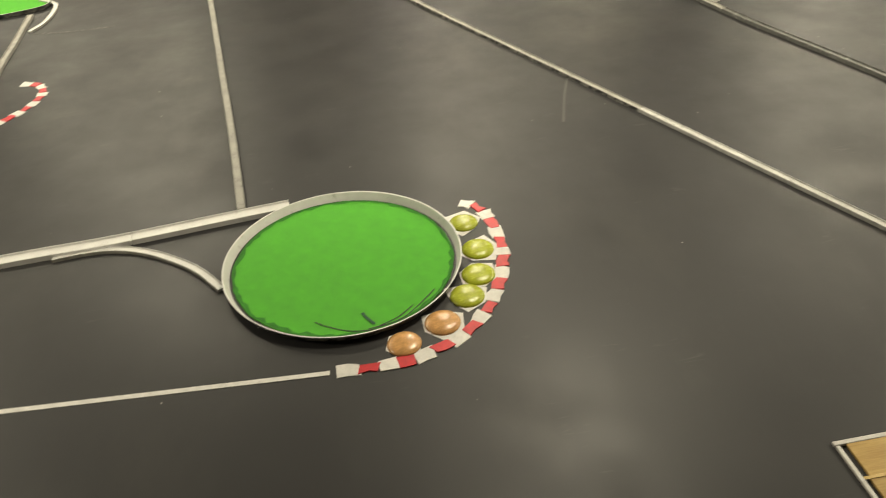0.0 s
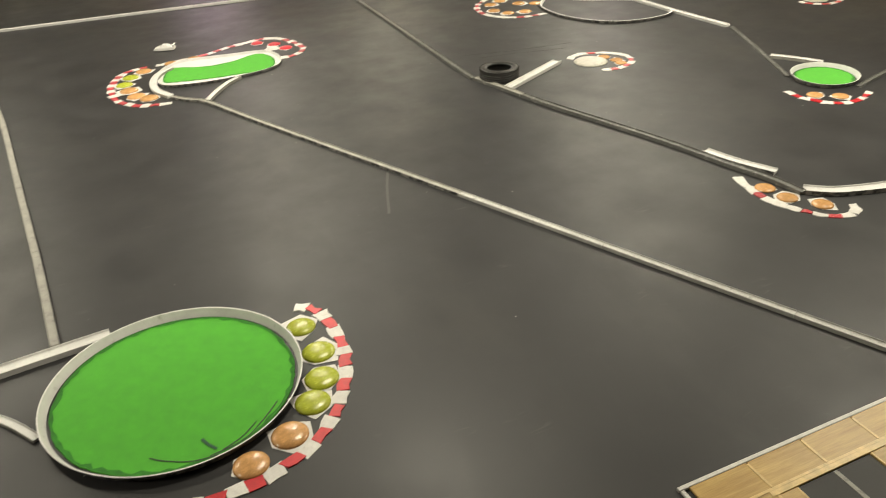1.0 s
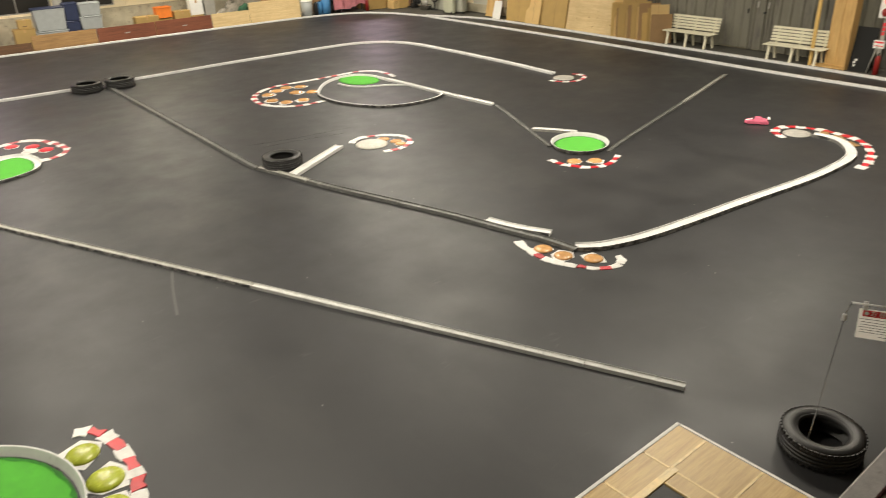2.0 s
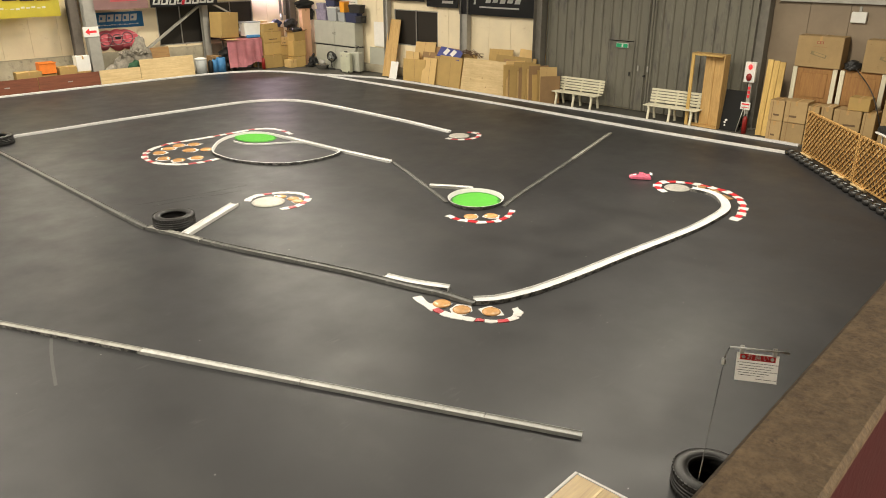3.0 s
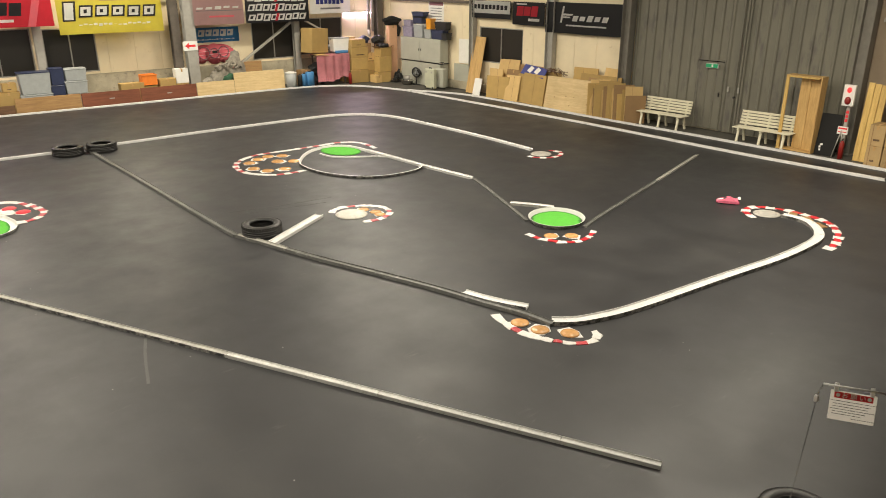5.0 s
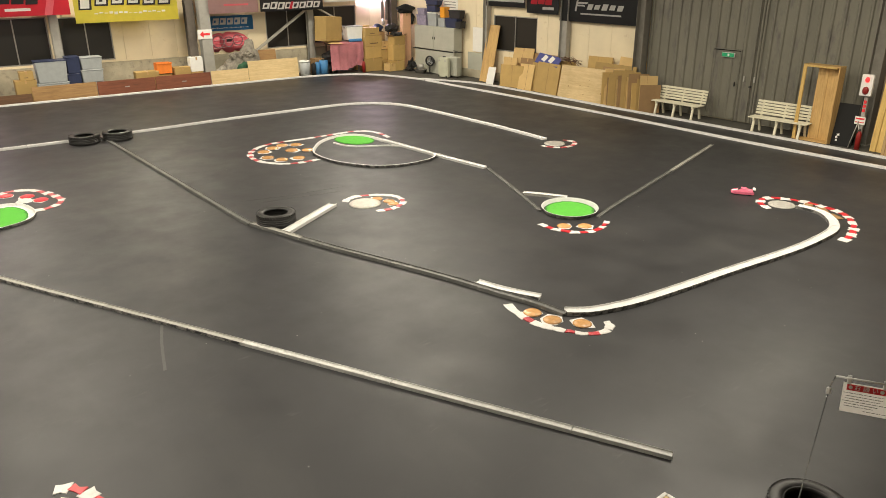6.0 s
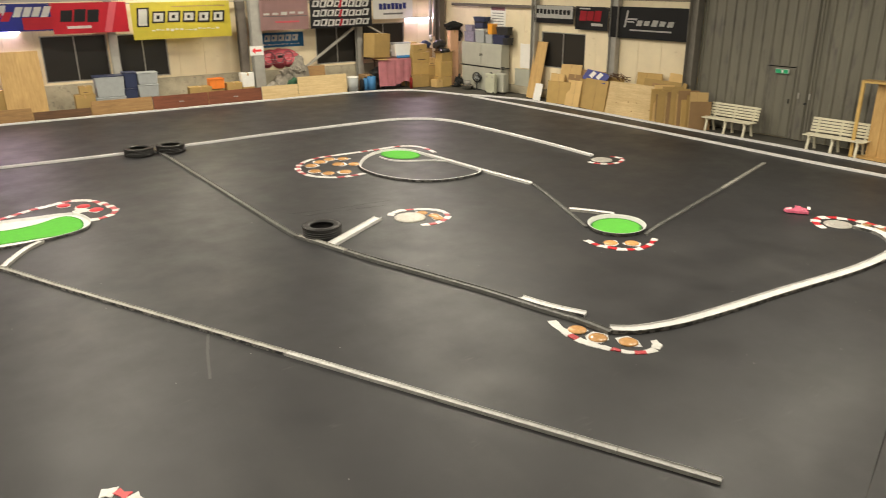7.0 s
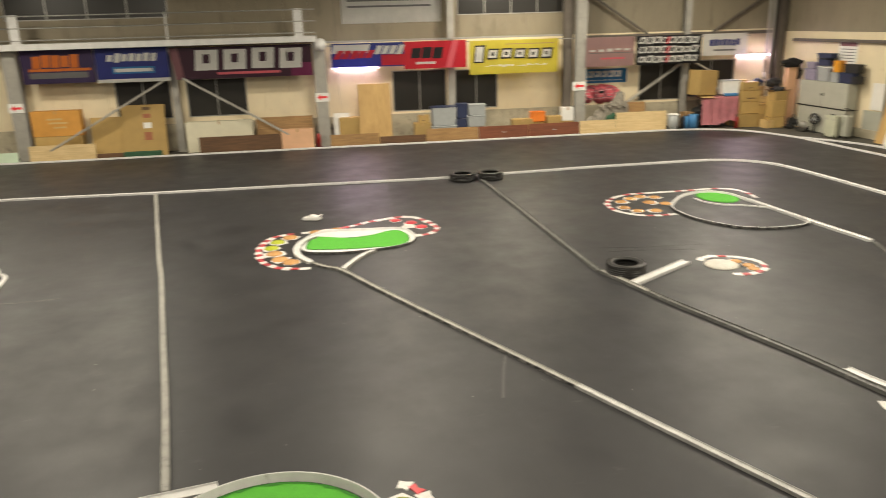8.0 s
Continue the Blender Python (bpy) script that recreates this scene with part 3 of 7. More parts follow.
part("end_cap", lathe([(0, -0.22), (0.14, -0.18), (0.2, -0.07), (0.2, 0.07), (0.14, 0.18), (0, 0.22)], 20), M_WHITE, fence).location = (2.42, -0.04, -0.15)

# ceiling lamps
for i, (x, y) in enumerate(LAMPS):
    lamp = thing("ceiling_light", "twin-tube fluorescent fixture under the roof", "ceiling light", pose(x, y, CEIL - 1.5), "ceiling lights")
    part("housing", box((0, 0, 0.06), (1.5, 0.22, 0.06), 0.005), M_GREYMETAL, lamp)
    for s in (-0.06, 0.06):
        part("tube", rod((-0.7, s, 0.01), (0.7, s, 0.01), 0.016, 8), M_CEILTUBE, lamp)
    for s in (-0.6, 0.6):
        part("hanger", rod((s, 0, 0.09), (s, 0, 1.5), 0.006, 6), M_STEEL, lamp)
    data = bpy.data.lights.new("ceiling_lamp", "AREA")
    data.shape, data.size, data.size_y, data.energy, data.color = "RECTANGLE", 1.5, 0.5, LAMP_WATTS, LAMP_COLOUR
    new("ceiling_lamp", data).matrix_basis = pose(x, y, CEIL - 1.85)

# ---- the track's barriers ----
U = [(-0.06, 0.0), (-0.06, 0.05), (-0.053, 0.052), (-0.05, 0.034), (0.05, 0.034), (0.053, 0.052), (0.06, 0.05), (0.06, 0.0)]
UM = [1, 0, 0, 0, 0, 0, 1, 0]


def barrier(label, points, inner, outer, piece=2.0, step=0.12, profile=U, group="track barriers"):
    """A line of plastic channel pieces laid end to end on the floor."""
    path = smooth(points, step)
    ob = thing("track_barrier", label, "track barrier", pose(path[0].x, path[0].y, 0), group)
    shift = Matrix.Translation((-path[0].x, -path[0].y, 0))
    k = max(1, round(piece / step))
    i = 0
    while i < len(path) - 1:
        j = min(len(path) - 1, i + k)
        if len(path) - 1 - j < k / 3:
            j = len(path) - 1
        seg = [p.copy() for p in path[i:j + 1]]
        if j < len(path) - 1:
            seg[-1] = seg[-1] - (seg[-1] - seg[-2]).normalized() * 0.008
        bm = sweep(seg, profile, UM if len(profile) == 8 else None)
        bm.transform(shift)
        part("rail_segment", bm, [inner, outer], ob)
        i = j
    return ob


THIN = [(a * 0.62, b * 0.7) for a, b in U]
SLAB = [(-0.05, 0.0), (-0.05, 0.045), (-0.042, 0.052), (0.042, 0.052), (0.05, 0.045), (0.05, 0.0)]
barrier("white channel curled round the end of the long green island", [(1.16, 13.93), (0.9, 13.62), (0.76, 13.14), (0.78, 12.64), (0.97, 12.2)], M_WHITE, M_WORN, profile=[(a * 1.1, b) for a, b in U])
barrier("long straight worn grey plastic barrier across the track", [(0.99, 12.16), (1.23, 11.84), (1.5, 11.55), (2.09, 10.17), (3.36, 7.32), (3.8, 6.325)], M_WORN, M_RAILSIDE, profile=[(a * 0.72, b * 0.8) for a, b in U])
barrier("paler end of the long straight barrier across the track", [(3.804, 6.316), (4.98, 3.65), (5.83, 1.74)], M_PALERAIL, M_PALERAIL, profile=[(a * 0.72, b * 0.8) for a, b in U])
barrier("blackened plastic barrier bent at a joint beside a tyre", [(6.03, 18.85), (5.97, 15.9), (5.84, 11.1), (5.83, 10.16)], M_DARK, M_DARK, profile=[(a * 0.8, b) for a, b in U])
barrier("grey bleached end of the blackened barrier beside a tyre", [(5.85, 10.14), (6.02, 9.47), (6.13, 8.98)], M_WORN, M_DARK, profile=[(a * 0.85, b) for a, b in U])
barrier("blackened plastic barrier running from a tyre to the white corner barrier", [(6.135, 8.96), (6.32, 8.23), (6.63, 7.19), (6.91, 6.2), (7.12, 5.27), (7.24, 4.83), (7.3, 4.32)], M_DARK, M_DARK, profile=[(a * 0.85, b) for a, b in U])
barrier("short white channel barrier lying beside a tyre", [(6.1, 9.38), (7.5, 10.14)], M_WHITE, M_WHITE, profile=[(a * 1.35, b * 1.1) for a, b in U])
barrier("short white barrier offcut behind the blackened one", [(7.12, 5.79), (7.19, 5.47), (7.3, 5.15), (7.43, 4.87)], M_WHITE, M_RAILSIDE, profile=[(a * 1.1, b * 1.1) for a, b in U])
barrier("white scuffed corner barrier curling round at its far end", [(7.36, 4.37), (7.6, 4.17), (8.0, 4.02), (8.38, 3.93), (9.06, 3.83), (10.25, 3.69), (11.68, 3.5), (12.56, 3.46), (13.15, 3.5), (13.55, 3.68), (13.86, 3.96), (13.96, 4.22), (13.95, 4.5)], M_WHITE, M_RAILSIDE, profile=[(a * 1.35, b * 1.1) for a, b in U])
barrier("white barrier round the inside of the far bend", [(-12.0, 20.5), (-6.67, 20.12), (-2.71, 19.63), (0.64, 19.31), (3.73, 18.97), (5.25, 18.84)], M_WHITE, M_WHITE)
barrier("white barrier round the inside of the far bend", [(6.68, 18.85), (7.83, 18.83), (9.43, 18.84), (11.16, 18.76), (12.5, 18.68), (13.3, 18.58), (14.0, 18.25), (14.46, 17.7), (14.67, 16.9), (14.7, 15.35), (14.68, 14.1), (14.64, 12.9), (14.5, 11.25)], M_WHITE, M_WHITE)
barrier("white barrier leading away from the far green island", [(11.29, 13.86), (11.33, 13.09), (11.37, 11.63), (11.46, 10.24)], M_WHITE, M_WHITE)
barrier("blackened barrier between the two far green islands", [(11.47, 10.16), (10.97, 9.06), (10.19, 7.43)], M_DARK, M_DARK, profile=THIN)
barrier("blackened barrier with a grey end leading to the far straight", [(10.7, 6.51), (11.54, 6.75), (14.33, 7.44)], M_DARK, M_DARK, profile=THIN)
barrier("grey end piece of the barrier towards the far straight", [(14.35, 7.45), (17.15, 8.17)], M_WORN, M_WORN, profile=THIN)
barrier("short white barrier offcut behind the small green island", [(10.72, 8.36), (10.94, 8.01), (11.14, 7.62)], M_WHITE, M_WORN)
barrier("worn pale barrier across the infield", [(-0.82, 5.39), (-1.02, 7.14), (-1.29, 9.22), (-1.66, 12.1), (-1.88, 13.56), (-2.68, 19.4)], M_WORN, M_RAILSIDE, profile=[(a * 0.72, b) for a, b in U])
barrier("white barrier running up to the green island", [(-5.95, 4.83), (-3.09, 5.06), (-2.05, 5.12), (-0.8, 5.26), (-0.33, 5.31)], M_WHITE, M_WHITE, profile=[(a * 1.3, b * 1.1) for a, b in U])
barrier("thin white curved barrier joining the green island", [(-2.6, 4.99), (-2.31, 5.02), (-2.03, 5.0), (-1.75, 4.9), (-1.46, 4.71), (-1.17, 4.45), (-0.94, 4.13)], M_WHITE, M_WORN, profile=THIN)
barrier("thin white strip curving before the far green patch", [(10.23, 14.42), (10.26, 14.01), (10.5, 13.66), (10.86, 13.46), (11.16, 13.22), (11.44, 12.84)], M_WHITE, M_WHITE, 2.0, 0.06, [(-0.02, 0.0), (-0.02, 0.03), (0.02, 0.03), (0.02, 0.0)])
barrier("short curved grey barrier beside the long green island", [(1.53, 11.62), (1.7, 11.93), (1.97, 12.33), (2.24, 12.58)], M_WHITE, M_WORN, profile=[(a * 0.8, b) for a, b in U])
barrier("grey barrier off the edge of the infield", [(-4.45, 8.6), (-4.62, 10.23), (-4.68, 11.21), (-4.79, 12.6)], M_WORN, M_WORN, profile=[(a * 0.8, b) for a, b in U])
barrier("white strip curling off the edge of the infield", [(-4.58, 11.75), (-4.46, 12.08), (-4.42, 12.6), (-4.5, 13.1), (-4.85, 13.45)], M_WHITE, M_WORN, 2.0, 0.08, THIN)
barrier("white outer barrier of the track", [(-14.8, 26.75), (-8.46, 26.28), (0.8, 25.62), (7.9, 25.06), (14.0, 24.66), (15.7, 24.45), (16.7, 24.13), (17.5, 23.55), (18.02, 22.6), (18.32, 21.4), (18.38, 20.9)], M_WHITE, M_WHITE, 2.4, 0.15, SLAB)
barrier("white outer barrier of the track", [(18.36, 20.8), (18.36, 16.7), (18.33, 14.1), (18.28, 11.9), (18.16, 9.6), (18.06, 7.4), (18.06, 5.5), (18.08, 4.0)], M_WHITE, M_WHITE, 2.4, 0.3, SLAB)
barrier("white outer edging in front of the benches", [(18.45, 21.2), (18.95, 20.1), (19.3, 19.1), (19.38, 17.7), (19.33, 15.0), (19.23, 12.2), (19.2, 9.64), (19.14, 7.6), (19.06, 5.8), (18.98, 4.2)], M_WHITE, M_WHITE, 2.4, 0.3, SLAB)
tape = thing("floor_tape", "straight strip of white tape on the track", "tape", pose(0, 0, 0))
part("strip", box((-1.75, 3.018, 0.002), (3.44, 0.045, 0.004), 0, pose(0, 0, 0, 0, 0, -3.9)), M_KWHITE, tape)


def scuff(label, points, wide, material):
    """A thin smear that lies on the track."""
    path = smooth(points, 0.1)
    ob = thing("floor_scuff", label, "scuff", pose(path[0].x, path[0].y, 0), "scuffs on the track")
    bm = sweep(path, [(-wide / 2, 0.0), (-wide / 2, 0.0015), (wide / 2, 0.0015), (wide / 2, 0.0)])
    bm.transform(Matrix.Translation((-path[0].x, -path[0].y, 0.001)))
    part("smear", bm, material, ob)


M_PALESCUFF = surface("pale_scuff", (0.12, 0.117, 0.11), 0.6, var=0.35, scale=6, grain=0.2, dirt=(0.04, 0.04, 0.04), dirt_at=0.5)
M_STREAK = surface("soft_pale_streak", (0.062, 0.061, 0.06), 0.5, var=0.2, scale=6, grain=0.1)
M_SKID = surface("rubber_skid", (0.017, 0.017, 0.017), 0.5, var=0.4, scale=5, grain=0.2, dirt=(0.034, 0.034, 0.034), dirt_at=0.5)
scuff("faint pale streak on the dark track covering", [(3.25, 7.42), (3.07, 6.95), (2.86, 6.3)], 0.035, M_STREAK)
scuff("pale worn streak on the dark track covering", [(-4.5, 11.68), (-4.04, 11.58), (-3.68, 11.56), (-3.2, 11.57)], 0.07, M_PALESCUFF)
scuff("dark tyre skid on the track covering", [(6.3, 11.52), (7.02, 11.32), (7.68, 11.2), (8.4, 11.1)], 0.06, M_SKID)
scuff("dark tyre skid on the track covering", [(6.5, 11.2), (7.2, 11.08), (8.1, 10.85)], 0.05, M_SKID)


def island(label, points, height=0.078, thick=0.013, turf=None, inset=0.02, base=False, splay=0.04):
    """A ring of upright plastic strip, with a green carpet patch lying inside it."""
    path = smooth(points, 0.07, True)
    c = sum(path, Vector((0, 0))) / len(path)
    ob = thing("track_island", label, "track island", pose(c.x, c.y, 0), "track islands")
    shift = Matrix.Translation((-c.x, -c.y, 0))
    area = sum(a.x * b.y - b.x * a.y for a, b in zip(path, path[1:] + path[:1]))
    lean = splay if area > 0 else -splay          # the strip splays outwards
    edge = math.copysign(thick, lean)
    prof = [(0.0, 0.0), (lean, height), (lean + edge, height), (edge, 0.0)]
    bm = sweep(path, prof, [0, 0, 1, 0], True)
    bm.transform(shift)
    part("edge_strip", bm, [M_WHITE, M_RAILSIDE], ob)
    if base:
        bm = bmesh.new()
        bm.faces.new([bm.verts.new((p.x, p.y, 0.004)) for p in path])
        bm.transform(shift)
        part("base_sheet", bm, M_WHITE, ob, "white plastic base sheet")
    inner = smooth(turf, 0.05, True) if turf else path
    cc = sum(inner, Vector((0, 0))) / len(inner)
    bm = bmesh.new()
    r = random.Random(len(label))
    pts = []
    for q in inner:
        d = q - cc
        pts.append(cc + d * (1 - (inset + r.uniform(0, 0.012)) / d.length))
    rows = [[bm.verts.new((p.x, p.y, z)) for p in pts] for z in (0.0, 0.01)]
    bm.faces.new(rows[1])
    n = len(pts)
    for i in range(n):
        bm.faces.new((rows[0][i], rows[0][(i + 1) % n], rows[1][(i + 1) % n], rows[1][i]))
    bmesh.ops.recalc_face_normals(bm, faces=bm.faces)
    bm.transform(shift)
    part("turf", bm, M_TURF, ob, "bright green carpet patch")
    # Ragged dark rim on the turf: painted shade of the strip, plus dirt
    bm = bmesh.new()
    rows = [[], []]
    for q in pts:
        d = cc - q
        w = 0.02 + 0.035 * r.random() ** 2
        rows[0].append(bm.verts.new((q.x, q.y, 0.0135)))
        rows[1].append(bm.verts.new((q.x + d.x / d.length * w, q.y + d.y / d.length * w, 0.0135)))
    for i in range(n):
        bm.faces.new((rows[0][i], rows[0][(i + 1) % n], rows[1][(i + 1) % n], rows[1][i]))
    bmesh.ops.recalc_face_normals(bm, faces=bm.faces)
    bm.transform(shift)
    part("turf_border", bm, M_TURFDARK, ob, "soiled dark green border of the carpet with the strip's shade painted in")
    return ob


def ellipse(cx, cy, a, b, turn, n=14):
    t = radians(turn)
    return [(cx + a * math.cos(u) * math.cos(t) - b * math.sin(u) * math.sin(t), cy + a * math.cos(u) * math.sin(t) + b * math.sin(u) * math.cos(t))
            for u in (2 * math.pi * i / n for i in range(n))]


island("large oval green island edged with a white plastic strip", ellipse(0.154, 4.273, 1.05, 1.015, 143))
island("long green island edged with a white plastic strip", [(0.95, 12.86), (1.27, 12.7), (1.7, 12.62), (2.21, 12.63), (2.64, 12.71), (2.98, 12.88), (3.14, 13.21), (3.14, 13.62), (2.96, 14.0), (2.37, 14.12), (1.85, 14.22), (1.43, 14.28), (1.12, 14.05), (0.93, 13.7), (0.86, 13.2)],
       turf=[(0.92, 13.15), (1.03, 13.76), (1.18, 13.98), (1.77, 13.72), (2.31, 13.75), (2.72, 13.95), (2.94, 13.92), (3.08, 13.61), (3.06, 13.19), (2.92, 12.9), (2.64, 12.75), (2.35, 12.8), (2.04, 12.82), (1.64, 12.87), (1.26, 12.98)], base=True, height=0.05, splay=0.015)
island("pear-shaped white ring with a green patch at its far end", [(9.33, 13.81), (9.22, 13.27), (9.28, 12.67), (9.58, 12.01), (9.94, 11.69), (10.45, 11.54), (11.05, 11.6), (11.3, 11.9), (11.28, 12.9), (11.25, 14.1), (11.16, 14.6), (10.88, 14.86), (10.43, 14.84), (10.07, 14.66), (9.72, 14.34)],
       turf=ellipse(10.82, 14.38, 0.59, 0.46, 100), height=0.055, splay=0.02, thick=0.03)
island("small round green island edged with a white plastic strip", ellipse(10.65, 7.12, 0.52, 0.47, 40), height=0.07, splay=0.035)
island("green island at the edge of the infield", [(-5.95, 12.5), (-5.34, 12.68), (-4.84, 12.84), (-4.62, 13.05), (-4.8, 13.5), (-5.5, 13.9), (-6.3, 13.7), (-6.5, 13.0)])


def dome(r, h, n=24):
    return lathe([(r, 0.0), (r, 0.006), (r * 0.93, h * 0.45), (r * 0.75, h * 0.75), (r * 0.45, h * 0.94), (r * 0.001, h)], n)


def kerb(label, points, size=0.13, wide=0.095, caps=(), seed=1, start=0, worn=0.0):
    """Red and white kerb pieces along a curve, with round caps taped beside them. caps: (x, y, radius, material)."""
    r = random.Random(seed)
    path = smooth(points, size)
    c = sum(path, Vector((0, 0))) / len(path)
    ob = thing("painted_kerb", label, "track kerb", pose(c.x, c.y, 0), "track kerbs")
    for i, (a, b) in enumerate(zip(path, path[1:])):
        mid, d = (a + b) / 2, b - a
        red = (i + start) % 2 and r.random() > worn
        w = wide * (r.uniform(0.72, 0.9) if red else r.uniform(1.02, 1.3))
        ln = d.length * (r.uniform(0.95, 1.05) if red else r.uniform(1.0, 1.12))
        bm = bmesh.new()
        e = 0.016
        ang = math.atan2(d.y, d.x) + r.uniform(-0.05, 0.05)
        q = [(-ln / 2 - r.uniform(-e, e), -w / 2 - r.uniform(-e, e)), (0, -w / 2 - r.uniform(-e, e)), (ln / 2 + r.uniform(-e, e), -w / 2 - r.uniform(-e, e)),
             (ln / 2 + r.uniform(-e, e), w / 2 + r.uniform(-e, e)), (0, w / 2 + r.uniform(-e, e)), (-ln / 2 - r.uniform(-e, e), w / 2 + r.uniform(-e, e))]
        top = 0.0095 if red else 0.0045 + 0.0016 * (i % 3)
        lo = [bm.verts.new((x, y, 0)) for x, y in q]
        hi = [bm.verts.new((x * 0.97, y * 0.97, top)) for x, y in q]
        bm.faces.new(hi)
        for k in range(6):
            bm.faces.new((lo[k], lo[(k + 1) % 6], hi[(k + 1) % 6], hi[k]))
        bmesh.ops.recalc_face_normals(bm, faces=bm.faces)
        bm.transform(pose(mid.x - c.x, mid.y - c.y, 0, 0, 0, math.degrees(ang)))
        part("kerb_piece", bm, (M_REDWORN if worn else M_RED) if red else M_KWHITE, ob)
    for x, y, rad, mat in caps:
        cap = part("round_cap", dome(rad, rad * (0.26 if rad < 0.2 else 0.15)), mat, ob)
        cap.location = (x - c.x, y - c.y, 0.004)
        if rad < 0.2:
            turn = r.uniform(0, 60)
            bm = bmesh.new()
            ring = [(q * math.cos(radians(turn + 60 * k)), q * math.sin(radians(turn + 60 * k))) for k, q in enumerate(rad * r.choice((1.02, 1.16, 1.34, 1.52)) for _ in range(6))]
            lo = [bm.verts.new((u, v, -0.003)) for u, v in ring]
            hi = [bm.verts.new((u, v, 0.001)) for u, v in ring]
            bm.faces.new(hi)
            for k in range(6):
                bm.faces.new((lo[k], lo[(k + 1) % 6], hi[(k + 1) % 6], hi[k]))
            bmesh.ops.recalc_face_normals(bm, faces=bm.faces)
            part("tape_patch", bm, M_KWHITE, cap)
    return ob


kerb("curved red and white kerb round the large green island", [(0.02, 2.9), (0.23, 2.89), (0.47, 2.88), (0.7, 2.92), (0.94, 3.02), (1.15, 3.15), (1.33, 3.37), (1.48, 3.64), (1.58, 3.94), (1.62, 4.19), (1.62, 4.42), (1.59, 4.68), (1.5, 4.86), (1.36, 4.94)], 0.15, 0.12,
     [(1.34, 4.59, 0.14, M_LIME), (1.39, 4.15, 0.15, M_LIME), (1.32, 3.79, 0.15, M_LIME), (1.17, 3.53, 0.15, M_LIME), (0.91, 3.25, 0.15, M_ORANGE), (0.57, 3.08, 0.14, M_ORANGE)], 1)
kerb("shallow red and white kerb outside the corner barrier", [(6.99, 5.04), (6.9, 4.82), (6.86, 4.57), (6.87, 4.34), (6.95, 4.12), (7.04, 3.93), (7.16, 3.78), (7.35, 3.7), (7.5, 3.73), (7.58, 3.88)], 0.15, 0.095,
     [(7.04, 4.64, 0.12, M_ORANGE), (7.08, 4.33, 0.12, M_ORANGE), (7.29, 4.02, 0.12, M_ORANGE)], 2, 0, 0.55)
kerb("shallow red and white kerb before the small green island", [(9.68, 6.95), (9.66, 6.71), (9.69, 6.52), (9.82, 6.27), (10.04, 6.13), (10.36, 6.14), (10.68, 6.3)], 0.15, 0.1,
     [(9.9, 6.6, 0.12, M_ORANGE), (10.17, 6.37, 0.12, M_ORANGE)], 3)
kerb("red and white kerb curling round the barrier's far end", [(13.5, 4.8), (13.62, 5.0), (13.83, 5.15), (14.07, 5.17), (14.25, 5.0), (14.36, 4.76), (14.4, 4.5), (14.37, 4.22), (14.3, 3.94), (14.14, 3.7), (13.83, 3.46), (13.48, 3.3), (13.14, 3.21), (12.8, 3.2)], 0.17, 0.13,
     [(13.88, 4.76, 0.24, M_GREYDOME)], 4)
kerb("red and white kerb round a cream dome beside the tyre", [(7.8, 10.2), (7.95, 10.32), (8.14, 10.34), (8.41, 10.24), (8.63, 10.08), (8.75, 9.83), (8.68, 9.54), (8.46, 9.36), (8.19, 9.29), (7.94, 9.36)], 0.16, 0.1,
     [(8.02, 9.85, 0.3, M_CREAM), (8.36, 9.95, 0.11, M_ORANGE), (8.45, 9.68, 0.11, M_ORANGE), (8.42, 9.5, 0.1, M_ORANGE)], 5, 0, 0.4)
kerb("red and white kerb looping round orange caps by the far island", [(9.1, 13.3), (8.8, 13.27), (8.42, 13.36), (8.15, 13.62), (7.99, 13.96), (8.0, 14.41), (8.18, 14.82), (8.52, 15.17), (8.94, 15.35), (9.34, 15.36), (9.99, 15.3), (10.8, 15.26), (11.31, 15.25), (11.66, 15.0), (11.76, 14.6), (11.66, 14.05)], 0.17, 0.11,
     [(8.46, 14.7, 0.14, M_ORANGE), (8.28, 14.15, 0.14, M_ORANGE), (8.44, 13.78, 0.14, M_ORANGE), (8.82, 13.68, 0.14, M_ORANGE), (9.05, 14.42, 0.15, M_ORANGE), (9.42, 14.86, 0.14, M_ORANGE), (9.12, 15.02, 0.14, M_ORANGE), (8.8, 14.9, 0.14, M_ORANGE), (9.36, 14.2, 0.14, M_ORANGE)], 6, 0, 0.35)
kerb("small red and white kerb by a grey dome at the barrier's end", [(14.0, 10.9), (14.0, 10.68), (14.2, 10.43), (14.49, 10.39), (14.8, 10.5), (14.92, 10.74), (14.82, 10.95)], 0.17, 0.11, [(14.36, 10.8, 0.26, M_GREYDOME)], 7, 0, 0.2)
kerb("red and white kerb round the end of the long green island", [(0.94, 11.92), (0.72, 11.94), (0.5, 12.02), (0.29, 12.2), (0.1, 12.53), (0.03, 12.98), (0.03, 13.41), (0.13, 13.83), (0.27, 14.14), (0.5, 14.32), (0.75, 14.36)], 0.17, 0.13,
     [(0.62, 12.36, 0.16, M_ORANGE), (0.42, 12.6, 0.16, M_ORANGE), (0.32, 13.0, 0.16, M_ORANGE), (0.27, 13.4, 0.15, M_LIME), (0.4, 13.8, 0.15, M_LIME), (0.66, 14.08, 0.15, M_ORANGE)], 8, 0, 0.15)
